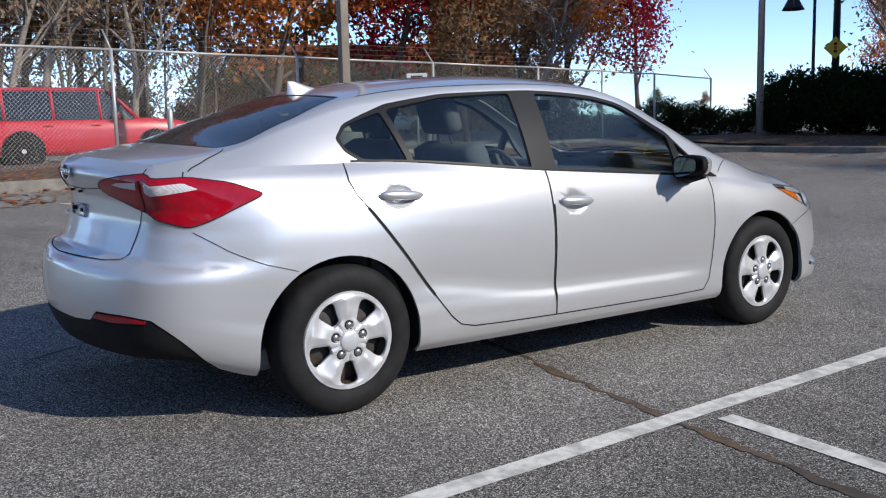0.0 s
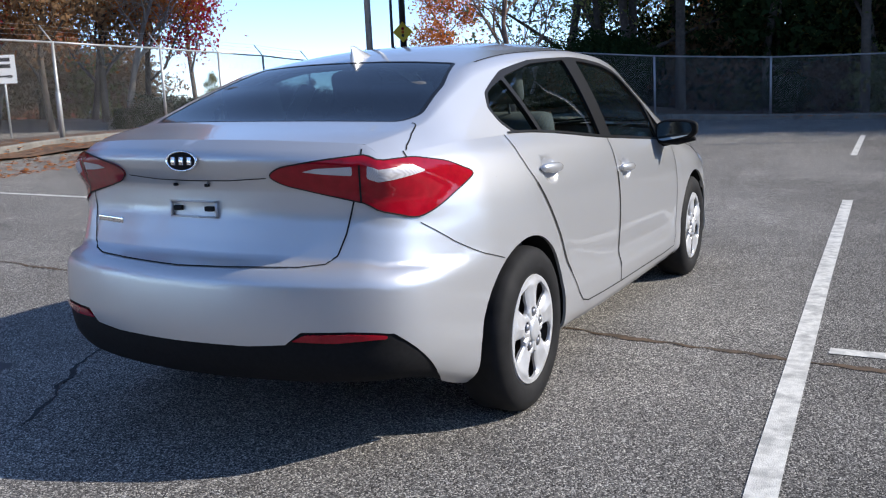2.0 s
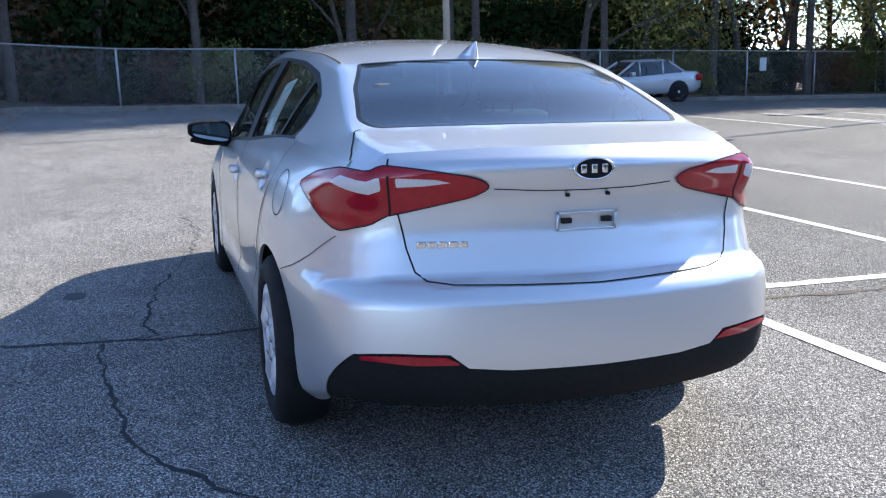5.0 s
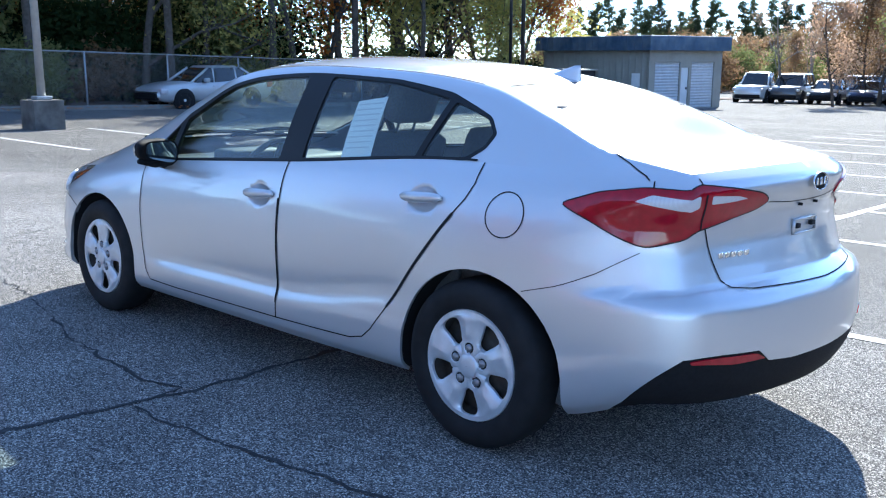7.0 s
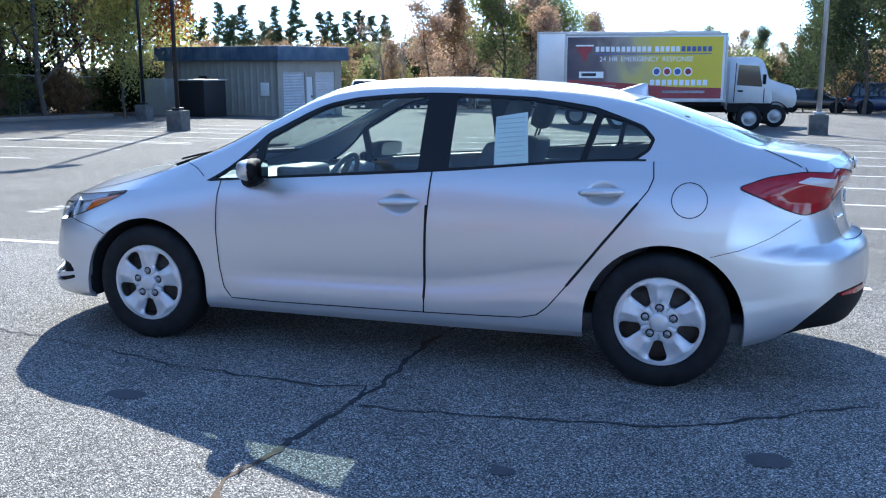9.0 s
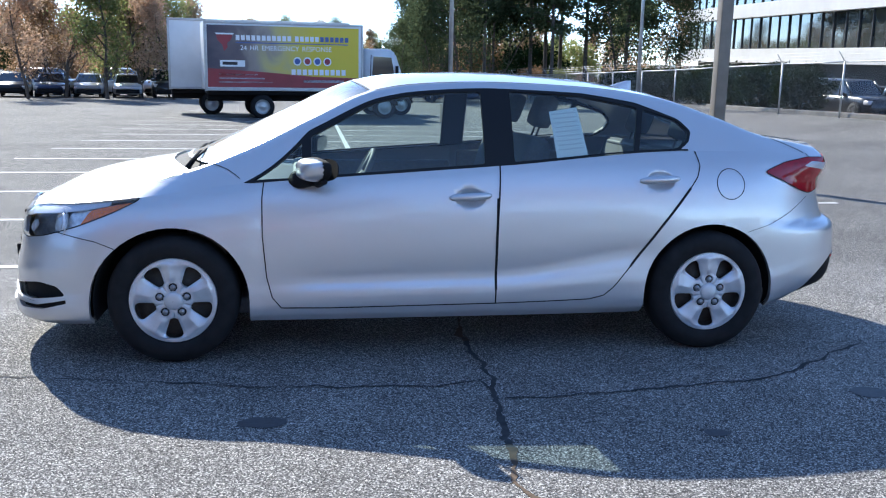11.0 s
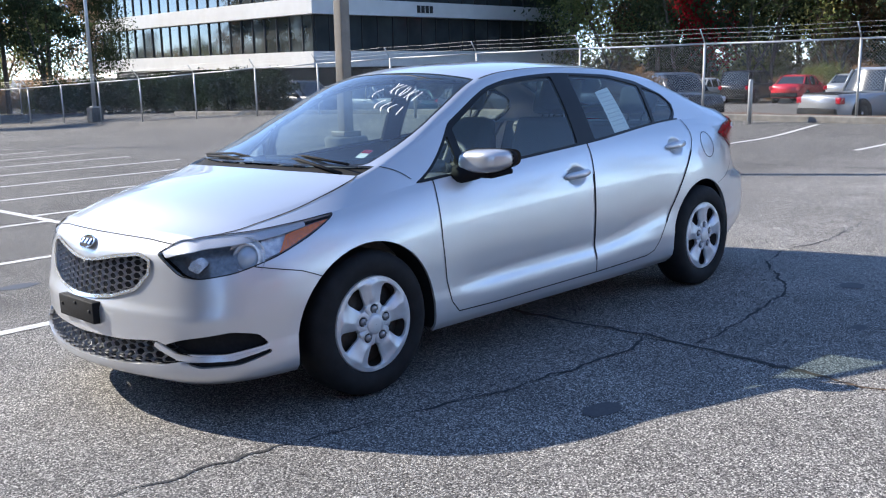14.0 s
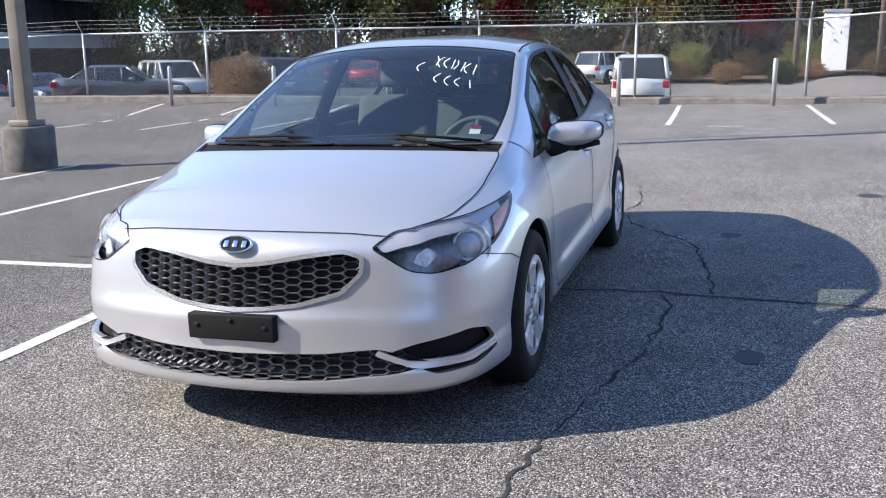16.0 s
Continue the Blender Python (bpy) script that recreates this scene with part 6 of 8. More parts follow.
def banner_material():
    """A printed truck side: dark purple running through a tan blur into yellow, with soft swirls."""
    m = bpy.data.materials.new("printed_banner")
    m.use_nodes = True
    nt = m.node_tree
    tc, sep, swirl, add, span, ramp = (nt.nodes.new("ShaderNode" + k) for k in ("TexCoord", "SeparateXYZ", "TexNoise", "Math", "MapRange", "ValToRGB"))
    nt.links.new(tc.outputs["Object"], sep.inputs[0])
    nt.links.new(tc.outputs["Object"], swirl.inputs["Vector"])
    swirl.inputs["Scale"].default_value, swirl.inputs["Detail"].default_value, swirl.inputs["Distortion"].default_value = .9, 3, 1.2
    add.operation = "MULTIPLY_ADD"
    add.inputs[1].default_value = 2.2
    nt.links.new(swirl.outputs["Fac"], add.inputs[0])
    nt.links.new(sep.outputs[0], add.inputs[2])
    span.inputs[1].default_value, span.inputs[2].default_value = -1.6, 3.2
    nt.links.new(add.outputs[0], span.inputs[0])
    nt.links.new(span.outputs[0], ramp.inputs[0])
    e = ramp.color_ramp.elements
    e[0].position, e[0].color = .08, (.045, .032, .055, 1)
    e[1].position, e[1].color = .82, (.66, .50, .02, 1)
    for at, col in ((.34, (.13, .095, .10, 1)), (.48, (.30, .24, .20, 1)), (.60, (.50, .41, .16, 1))):
        k = e.new(at)
        k.color = col
    nt.links.new(ramp.outputs[0], nt.nodes["Principled BSDF"].inputs["Base Color"])
    nt.nodes["Principled BSDF"].inputs["Roughness"].default_value = .4
    return m


M_BANNER = banner_material()
M_BANNER_RED = material("banner_red", (.30, .025, .035), .45, vary=.2, scale=1.5, second=(.16, .02, .03), second_scale=.7, second_amount=.5)
M_PRINT_WHITE = material("print_white", (.80, .80, .80), .5)
M_PRINT_BLUE = material("print_blue", (.06, .10, .28), .5)


def plate(name, pts, y, mat, parent, depth=.006, label=""):
    """A flat printed shape on the truck's side, from (x, z) corners."""
    bm = bmesh.new()
    f, b = [bm.verts.new((px, y, pz)) for px, pz in pts], [bm.verts.new((px, y - depth, pz)) for px, pz in pts]
    bm.faces.new(f)
    bm.faces.new(b[::-1])
    for i in range(len(pts)):
        bm.faces.new((f[i], b[i], b[(i + 1) % len(pts)], f[(i + 1) % len(pts)]))
    bmesh.ops.recalc_face_normals(bm, faces=bm.faces)
    return part(name, bm, mat, parent, label, smooth=False)


def box_truck(x, y, heading, label, banner, rear=-3.2, bonnet=False, top=3.46, axle=-1.7):
    """A white cab-over box truck; its box runs along its own x with the cab at +x, and the printed side at -y turned to the lot."""
    t = empty("box_truck", pose(x, y, ground_z(x, y), 0, 0, heading) @ Matrix.Diagonal((.93, .93, .93, 1)))
    tagged(t, label, "truck", "box trucks")
    box = part("cargo_box", box_bm((rear, -1.2, 1.02), (3.3, 1.2, top), .05), M_TRUCK_WHITE, t, "white cargo box")
    for zz in (1.02, top - .08):
        part("edge_rail", box_bm((rear - .02, -1.225, zz), (3.32, -1.19, zz + .09), .01), M_GALV, box)
    for xx in (rear - .02, 3.24):
        part("edge_rail", box_bm((xx, -1.225, 1.0), (xx + .09, -1.19, top), .01), M_GALV, box)
    bm = bmesh.new()
    add_box(bm, (rear + .1, -.5, .62), (4.6, -.38, .86))
    add_box(bm, (rear + .1, .38, .62), (4.6, .5, .86))
    add_box(bm, (rear + .1, -1.05, .86), (3.2, 1.05, 1.02))
    part("chassis", bm, M_PLASTIC, t, "black chassis rails")
    bm = bmesh.new()
    prof = [(3.62, .72), (5.30, .72), (5.42, 1.05), (5.36, 1.55), (5.02, 2.45), (4.75, 2.62), (3.62, 2.62)]
    prof = [(3.40 + (qx - 3.62) * .88, qz) for qx, qz in prof]
    if bonnet:
        prof = [(3.62, .72), (6.30, .78), (6.38, 1.15), (6.25, 1.58), (5.15, 1.86), (4.80, 2.62), (3.62, 2.62)]
    sides = [[bm.verts.new((px, sy, pz)) for px, pz in prof] for sy in (-1.02, 1.02)]
    bm.faces.new(sides[0])
    bm.faces.new(sides[1][::-1])
    for i in range(len(prof)):
        bm.faces.new((sides[0][i], sides[1][i], sides[1][(i + 1) % 7], sides[0][(i + 1) % 7]))
    bmesh.ops.bevel(bm, geom=bm.edges[:], offset=.06, segments=2, affect="EDGES")
    bmesh.ops.recalc_face_normals(bm, faces=bm.faces)
    cab = part("cab", bm, M_TRUCK_WHITE, t, "white cab")
    for sy in (-1, 1):
        pl = plate("side_window", [(3.72, 1.62), (4.60, 1.56), (4.46, 2.30), (3.76, 2.34)], sy * 1.032, M_DARKGLASS, cab, .012 * sy, "dark cab window")
        plate("door_joint", [(3.62, 1.0), (3.65, 1.0), (3.69, 2.4), (3.66, 2.4)], sy * 1.03, M_SEAM, cab, .008 * sy)
        plate("door_joint", [(4.66, 1.0), (4.69, 1.0), (4.69, 1.5), (4.66, 1.5)], sy * 1.03, M_SEAM, cab, .008 * sy)
        plate("door_handle", [(3.76, 1.38), (3.94, 1.38), (3.94, 1.44), (3.76, 1.44)], sy * 1.045, M_PLASTIC, cab, .02 * sy)
        plate("skirt", [(3.42, .66), (4.92, .66), (4.98, .98), (3.42, .98)], sy * 1.034, M_PLASTIC, cab, .03 * sy, "black lower cab panel")
        bm = box_bm((4.60, sy * 1.15 - .06, 1.65), (4.70, sy * 1.15 + .06, 2.0), .02)
        part("wing_mirror", bm, M_PLASTIC, cab)
        for wx, dual in ((5.55 if bonnet else 4.20, 0), (axle, 1)):
            w = empty("wheel")
            w.parent = t
            w.matrix_basis = pose(wx, sy * .98, .44, 0, 0, 0 if sy > 0 else 180)
            bm = bmesh.new()
            lathe(bm, [(.27, -.3 if dual else -.12), (.42, -.3 if dual else -.12), (.44, -.08), (.44, .08), (.41, .12), (.27, .11)], 28)
            part("tyre", bm, M_RUBBER, w)
            bm = bmesh.new()
            lathe(bm, [(.27, .11), (.25, .05), (.16, .02 if dual else .10), (.08, .06 if dual else .14), (.001, .07 if dual else .15)], 24)
            part("rim", bm, M_GALV, w, "dull grey steel rim")
        bm = bmesh.new()
        rows = [[bm.verts.new(((5.55 if bonnet else 4.20) + rr * math.cos(a), yy, .46 + rr * math.sin(a))) for rr, yy in ((.50, sy * .72), (.50, sy * 1.04), (.54, sy * 1.04), (.54, sy * .72))] for a in np.linspace(.1, math.pi - .1, 14)]
        for a, b in zip(rows, rows[1:]):
            for i in range(4):
                bm.faces.new((a[i], a[(i + 1) % 4], b[(i + 1) % 4], b[i]))
        part("mudguard", bm, M_PLASTIC, t, "black mudguard")
    if banner:
        yb = -1.212
        plate("banner_field", [(-3.1, 1.5), (3.15, 1.5), (3.15, 3.55), (-3.1, 3.55)], yb, M_BANNER, t, .004, "printed banner running from dark purple to yellow")
        plate("banner_red_field", [(-3.1, 1.15), (3.15, 1.15), (3.15, 1.56), (1.2, 1.60), (-.6, 1.74), (-3.1, 1.88)], yb - .003, M_BANNER_RED, t, .004, "dark red printed banner field")
        yp = yb - .004
        plate("tornado_mark", [(-2.75, 3.22), (-2.05, 3.22), (-2.15, 2.98), (-2.30, 2.86), (-2.28, 2.70), (-2.42, 2.55), (-2.50, 2.80), (-2.68, 2.98)], yp, M_BANNER_RED, t, .003, "red funnel mark")
        plate("tornado_rim", [(-2.78, 3.25), (-2.02, 3.25), (-2.05, 3.19), (-2.72, 3.19)], yp - .002, M_PRINT_WHITE, t, .003)
        for k in range(11):
            plate("name_bar", [(-1.95 + .21 * k, 2.98), (-1.80 + .21 * k, 2.98), (-1.80 + .21 * k, 3.18), (-1.95 + .21 * k, 3.18)], yp, M_PRINT_WHITE, t, .003, "white name bar")
        for k in range(11):
            plate("name_bar", [(.46 + .21 * k, 2.98), (.61 + .21 * k, 2.98), (.61 + .21 * k, 3.18), (.46 + .21 * k, 3.18)], yp, M_PRINT_BLUE if k > 4 else M_PRINT_WHITE, t, .003, "name bar")
        plate("rule", [(-1.95, 2.87), (2.7, 2.87), (2.7, 2.91), (-1.95, 2.91)], yp, M_PRINT_BLUE, t, .003)
        at_x = -1.78
        for word in ("24", "HR", "EMERGENCY", "RESPONSE"):
            cu = bpy.data.curves.new("lettering", "FONT")
            cu.body = word
            cu.size, cu.extrude = .27, .002
            txt = new("lettering", cu)
            me = bpy.data.meshes.new_from_object(txt.evaluated_get(bpy.context.evaluated_depsgraph_get()))
            bpy.data.objects.remove(txt)
            me.materials.clear()
            wide = max(v.co.x for v in me.vertices)
            for v in me.vertices:
                v.co = Vector((v.co.x + at_x, yp - .003 - v.co.z, v.co.y + 2.60))
            part("lettering", me, M_PRINT_WHITE, t, "white lettering")
            at_x += wide + .12
        for k in range(4):
            for rr, mt, dd in ((.17, M_PRINT_WHITE, 0), (.12, M_PRINT_BLUE if k % 2 == 0 else M_BANNER_RED, .003)):
                plate("icon_disc", [(.55 + .42 * k + rr * math.cos(a), 2.20 + rr * math.sin(a)) for a in np.linspace(0, 2 * math.pi, 19)[:-1]], yp - dd, mt, t, .003, "round icon")
        for k in range(10):
            plate("number_bar", [(.30 + .235 * k, 1.66), (.47 + .235 * k, 1.66), (.47 + .235 * k, 1.88), (.30 + .235 * k, 1.88)], yp, M_PRINT_WHITE, t, .003, "white number bar")
        plate("web_bar", [(.8, 1.36), (2.5, 1.36), (2.5, 1.46), (.8, 1.46)], yp, M_GREYBAR, t, .003)
        plate("seal_panel", [(-2.6, 1.95), (-1.6, 1.95), (-1.6, 2.20), (-2.6, 2.20)], yp, M_PRINT_WHITE, t, .003)
        plate("seal_bar", [(-2.5, 2.02), (-1.9, 2.02), (-1.9, 2.14), (-2.5, 2.14)], yp - .003, M_DARKPOLE, t, .003)
        for k in range(3):
            plate("text_bar", [(-2.65, 1.62 - .15 * k), (-1.1 + .3 * k, 1.62 - .15 * k), (-1.1 + .3 * k, 1.67 - .15 * k), (-2.65, 1.67 - .15 * k)], yp, M_GREYBAR, t, .003)
        # the print stops short of the box's rear end
        printed = ("banner_field", "banner_red_field", "tornado_mark", "tornado_rim", "name_bar", "rule", "lettering", "icon_disc", "number_bar", "web_bar", "seal_panel", "seal_bar", "text_bar")
        for ob in t.children:
            if ob.name.split(".")[0] in printed:
                for v in ob.data.vertices:
                    v.co.x, v.co.z = 3.15 + (v.co.x - 3.15) * .877, 1.15 + (v.co.z - 1.15) * .905
    return t


box_truck(1.9, -28.2, 189, "white box truck with a yellow, red and dark printed side", True, -2.42, axle=-.4)
box_truck(2.2, -31.5, 188, "plain white box truck with a bonnet behind the printed one", False, -3.8, True, 3.72, -2.2)

# ---- metal shed ----
M_METALWALL = material("beige_metal_wall", (.31, .295, .255), .6, vary=.08, scale=3, second=(.24, .22, .18), second_scale=.9, second_amount=.4)
M_BLUEROOF = material("blue_metal_fascia", (.055, .10, .16), .55, .2, vary=.2, scale=3, second=(.20, .24, .27), second_scale=1.1, second_amount=.55)
M_SHUTTER = material("grey_shutter", (.52, .53, .54), .5, .2, vary=.08, scale=6)


def build_shed():
    x0, x1, y0, y1 = 0.0, 7.1, -5.0, 0.0
    shed = empty("metal_shed", pose(18.6, -34.2, ground_z(20, -37) - .1, 0, 0, -11.5))
    tagged(shed, "low beige metal shed with a blue fascia and two roller shutters", "building")
    H = 2.72
    bm = bmesh.new()
    rows = []
    xs = np.arange(x0, x1 + .01, .1)
    for k, x in enumerate(xs):
        rows.append([bm.verts.new((x, y1 + (.025 if k % 4 == 0 else 0), z)) for z in (0, H)])
    for a, b in zip(rows, rows[1:]):
        bm.faces.new((a[0], a[1], b[1], b[0]))
    part("ribbed_wall", bm, M_METALWALL, shed, smooth=False)
    bm = bmesh.new()
    doors = ((-2.1, -.4), (-4.55, -2.9))
    segs = [(y1, -.4), (-2.1, -2.18), (-2.72, -2.9), (-4.55, y0)]
    for a, b in segs:
        add_box(bm, (x0, min(a, b), 0), (x0 + .15, max(a, b), 2.2))
    add_box(bm, (x0, y0, 2.2), (x0 + .15, y1, H))
    add_box(bm, (x0, -2.72, 1.95), (x0 + .15, -2.18, 2.2))
    part("front_wall", bm, M_METALWALL, shed, smooth=False)
    part("back_wall", box_bm((x0, y0 - .1, 0), (x1, y0, H)), M_METALWALL, shed, smooth=False)
    part("end_wall", box_bm((x1 - .1, y0, 0), (x1, y1, H)), M_METALWALL, shed, smooth=False)
    for a, b in doors:
        bm = bmesh.new()
        rows = [[bm.verts.new((x0 + .06 + .03 * (k % 2), yy, k * .067)) for yy in (a, b)] for k in range(34)]
        for p, q in zip(rows, rows[1:]):
            bm.faces.new((p[0], p[1], q[1], q[0]))
        part("roller_shutter", bm, M_SHUTTER, shed, "grey roller shutter", smooth=False)
    d = part("side_door", box_bm((x0 + .05, -2.72, 0), (x0 + .10, -2.18, 1.95), .01), M_TRUCK_WHITE, shed, "white door")
    part("door_handle", box_bm((x0 + .0, -2.65, .95), (x0 + .05, -2.57, 1.05), .01), M_DARKPOLE, d)
    bm = bmesh.new()
    add_box(bm, (x0 - .35, y0 - .3, H), (x1 + .3, y1 + .35, H + .66), None, .02)
    part("fascia_roof", bm, M_BLUEROOF, shed, "weathered blue metal fascia", smooth=False)
    for k in range(17):
        xx = x0 - .3 + .45 * k
        part("fascia_rib", box_bm((xx, y1 + .35, H + .03), (xx + .03, y1 + .375, H + .64)), M_BLUEROOF, shed, smooth=False)
    part("wall_vent", box_bm((4.3, y1, 1.5), (4.8, y1 + .06, 2.0), .01), M_DARKPOLE, shed)
    part("wall_notice", box_bm((.5, y1 + .03, 1.1), (1.0, y1 + .05, 1.7), .005), M_SIGN_WHITE, shed)
    b = tagged(part("waste_container", box_bm((-.8, -.7, 0), (.8, .7, 1.6), .03), M_DARKPOLE), "dark green waste container beside the shed", "container")
    b.location = (21.4, -32.2, ground_z(21.4, -32.2))
    b.rotation_euler = (0, 0, radians(-11.5))
    bm = bmesh.new()
    add_box(bm, (-.88, -.78, 1.6), (.88, .78, 1.67), None, .01)
    part("lid", bm, M_GALV, b)
    u = tagged(part("utility_cabinet", box_bm((-.7, -.5, 0), (.7, .5, 1.7), .03), M_METALWALL), "beige utility cabinet beside the shed", "cabinet")
    u.location = (24.6, -33.6, ground_z(24.6, -33.6))


build_shed()

# ---- office building ----
M_BAND = material("pale_concrete_band", (.62, .60, .56), .75, vary=.05, scale=2, second=(.5, .47, .43), second_scale=.5, second_amount=.3, bump=.1, bump_scale=40)
M_OFFICEGLASS = material("office_glass", (.045, .05, .05), .06, .0, coat=.7, vary=.35, scale=.5)
M_MULLION = material("dark_mullion", (.02, .02, .02), .5)


def build_office():
    cx, cy = -34.2, -46.4
    lx, ly = 28.5, 31.0
    z0 = -1.6
    ob = empty("office_building", pose(cx, cy, z0))
    tagged(ob, "three-storey office block with pale bands and dark window strips", "building")
    floors = 4
    hfl, band = 3.45, 1.05
    for k in range(floors):
        zb = 3.15 + k * hfl
        bm = bmesh.new()
        add_box(bm, (-lx - .35, -ly - .35, zb), (.35, .35, zb + band), None, .02)
        part("spandrel_band", bm, M_BAND, ob, "pale concrete band", smooth=False)
        za, zc = (zb + band, zb + hfl) if k < floors - 1 else (zb + band, zb + band)
        if zc <= za:
            continue
        n1, n2 = 21, 20
        for i in range(n1):
            a, b = -ly + ly * i / n1, -ly + ly * (i + 1) / n1
            part("window_pane", box_bm((-.30, a + .04, za), (-.22 + .01 * ((i * 7) % 3), b - .04, zc)), M_OFFICEGLASS, ob, smooth=False)
            part("mullion", box_bm((-.30, a - .045, za), (-.12, a + .045, zc)), M_MULLION, ob, smooth=False)
        for i in range(n2):
            a, b = -lx + lx * i / n2, -lx + lx * (i + 1) / n2
            part("window_pane", box_bm((a + .04, -.30, za), (b - .04, -.22 + .01 * ((i * 5) % 3), zc)), M_OFFICEGLASS, ob, smooth=False)
            part("mullion", box_bm((a - .045, -.30, za), (a + .045, -.12, zc)), M_MULLION, ob, smooth=False)
    bm = bmesh.new()
    add_box(bm, (-lx + .6, -ly + .6, 0), (-.8, -.8, 3.15 + floors * hfl))
    part("core", bm, M_MULLION, ob, "dark inner core", smooth=False)
    for i in range(9):
        yy = -ly + ly * (i + .5) / 9
        part("column", box_bm((-1.6, yy - .25, 0), (-1.1, yy + .25, 3.15), .02), M_BAND, ob, smooth=False)
        xx = -lx + lx * (i + .5) / 9
        part("column", box_bm((xx - .25, -1.6, 0), (xx + .25, -1.1, 3.15), .02), M_BAND, ob, smooth=False)
    for i in range(14):
        a = -ly + ly * i / 14
        part("lobby_pane", box_bm((-2.6, a + .05, 0), (-2.55, a + ly / 14 - .05, 3.1)), M_OFFICEGLASS, ob, smooth=False)
    zz = 3.15 + hfl
    for k in range(4):
        part("number_bar", box_bm((-10.6 + .42 * k, .352, zz + .28), (-10.3 + .42 * k, .40, zz + .80)), M_MULLION, ob, "dark number bar", smooth=False)


build_office()


def brick_block(x, y, heading, lx, ly, h, label, mat):
    ob = empty("far_building", pose(x, y, ground_z(x, y) - .2, 0, 0, heading))
    tagged(ob, label, "building")
    bays = int(lx // 3.2)
    rows = int(h // 3.3)
    bm = bmesh.new()
    for k in range(rows + 1):
        z0, z1 = (k * 3.3 - .9 if k else 0), min(h, k * 3.3 + .9)
        add_box(bm, (-lx / 2, -ly / 2, z0), (lx / 2, -ly / 2 + .3, z1))
    for i in range(bays + 1):
        xx = -lx / 2 + lx * i / bays
        add_box(bm, (xx - .5, -ly / 2 + .002, 0), (xx + .5, -ly / 2 + .3, h))
    part("wall", bm, mat, ob, smooth=False)
    part("core", box_bm((-lx / 2, -ly / 2 + .5, 0), (lx / 2, ly / 2, h)), mat, ob, smooth=False)
    for k in range(rows):
        for i in range(bays):
            xx = -lx / 2 + lx * i / bays
            part("window", box_bm((xx + .5, -ly / 2 + .2, k * 3.3 + .9), (xx + lx / bays - .5, -ly / 2 + .26, k * 3.3 + 2.4)), M_OFFICEGLASS, ob, smooth=False)
    part("roof_edge", box_bm((-lx / 2 - .1, -ly / 2 - .1, h), (lx / 2 + .1, ly / 2 + .1, h + .35)), M_BAND if mat is not M_BRICK else mat, ob, smooth=False)


M_BRICK = material("red_brick", (.36, .13, .075), .85, vary=.2, scale=20, second=(.26, .10, .06), second_scale=1.0, second_amount=.5)
brick_block(25.0, 43.4, -31, 14, 12, 4.2, "red brick office building behind the autumn trees", M_BRICK)
brick_block(-88, 10, -95, 26, 10, 5.5, "pale low building far beyond the fence", M_TRUCK_WHITE)

# white sign pillar and poles beyond the road
pylon = empty("sign_pillar", pose(-50.5, 6.4, ground_z(-50.5, 6.4)))
tagged(pylon, "tall white sign pillar on the bank beyond the road", "sign")
part("pillar", box_bm((-.45, -.62, 0), (.45, .62, 3.3), .04), M_SIGN_WHITE, pylon, smooth=False)
part("cap", box_bm((-.52, -.70, 3.3), (.52, .70, 3.48), .03), M_GALV, pylon, smooth=False)
for px_, py_, ph_ in ((-52.0, 7.0, 12), (-50.0, 8.6, 12), (-47.5, 4.3, 8)):
    utility_pole(px_, py_, ph_, .16, M_BARK_POLE)

# billboard far to the west
bb = empty("billboard", pose(-70, -7.5, 0, 0, 0, 80))
tagged(bb, "white billboard on two posts among far trees", "billboard")
part("panel", box_bm((-2.6, -.1, 4.4), (2.6, .1, 7.6), .02), M_SIGN_WHITE, bb, smooth=False)
for k in range(3):
    part("text_bar", box_bm((-2.0 + .2 * k, -.13, 6.7 - .85 * k), (1.9 - .3 * k, -.1, 7.15 - .85 * k)), M_PRINT_BLUE, bb, smooth=False)
for px in (-1.6, 1.6):
    bm = bmesh.new()
    tube(bm, [(px, 0, -1), (px, 0, 4.5)], .12, 8)
    part("post", bm, M_DARKPOLE, bb)

# ---- trees, hedges and woods ----


def leaf_material(name, col_a, col_b, translucent=.52):
    """Leaves: colour varies leaf by leaf and tree by tree; some light passes through."""
    m = bpy.data.materials.new(name)
    m.use_nodes = True
    nt = m.node_tree
    nt.nodes.remove(nt.nodes["Principled BSDF"])
    geo, oi = nt.nodes.new("ShaderNodeNewGeometry"), nt.nodes.new("ShaderNodeObjectInfo")
    ramp = nt.nodes.new("ShaderNodeMix")
    ramp.data_type = "RGBA"
    ramp.inputs[6].default_value, ramp.inputs[7].default_value = (*col_a, 1), (*col_b, 1)
    nt.links.new(geo.outputs["Random Per Island"], ramp.inputs[0])
    hs = nt.nodes.new("ShaderNodeHueSaturation")
    mr = nt.nodes.new("ShaderNodeMapRange")
    mr.inputs[3].default_value, mr.inputs[4].default_value = .7, 1.3
    nt.links.new(oi.outputs["Random"], mr.inputs[0])
    nt.links.new(mr.outputs[0], hs.inputs["Value"])
    nt.links.new(ramp.outputs[2], hs.inputs["Color"])
    df, tl, mx = nt.nodes.new("ShaderNodeBsdfDiffuse"), nt.nodes.new("ShaderNodeBsdfTranslucent"), nt.nodes.new("ShaderNodeMixShader")
    mx.inputs[0].default_value = translucent
    nt.links.new(hs.outputs[0], df.inputs[0])
    nt.links.new(hs.outputs[0], tl.inputs[0])
    nt.links.new(df.outputs[0], mx.inputs[1])
    nt.links.new(tl.outputs[0], mx.inputs[2])
    nt.links.new(mx.outputs[0], nt.nodes["Material Output"].inputs[0])
    return m


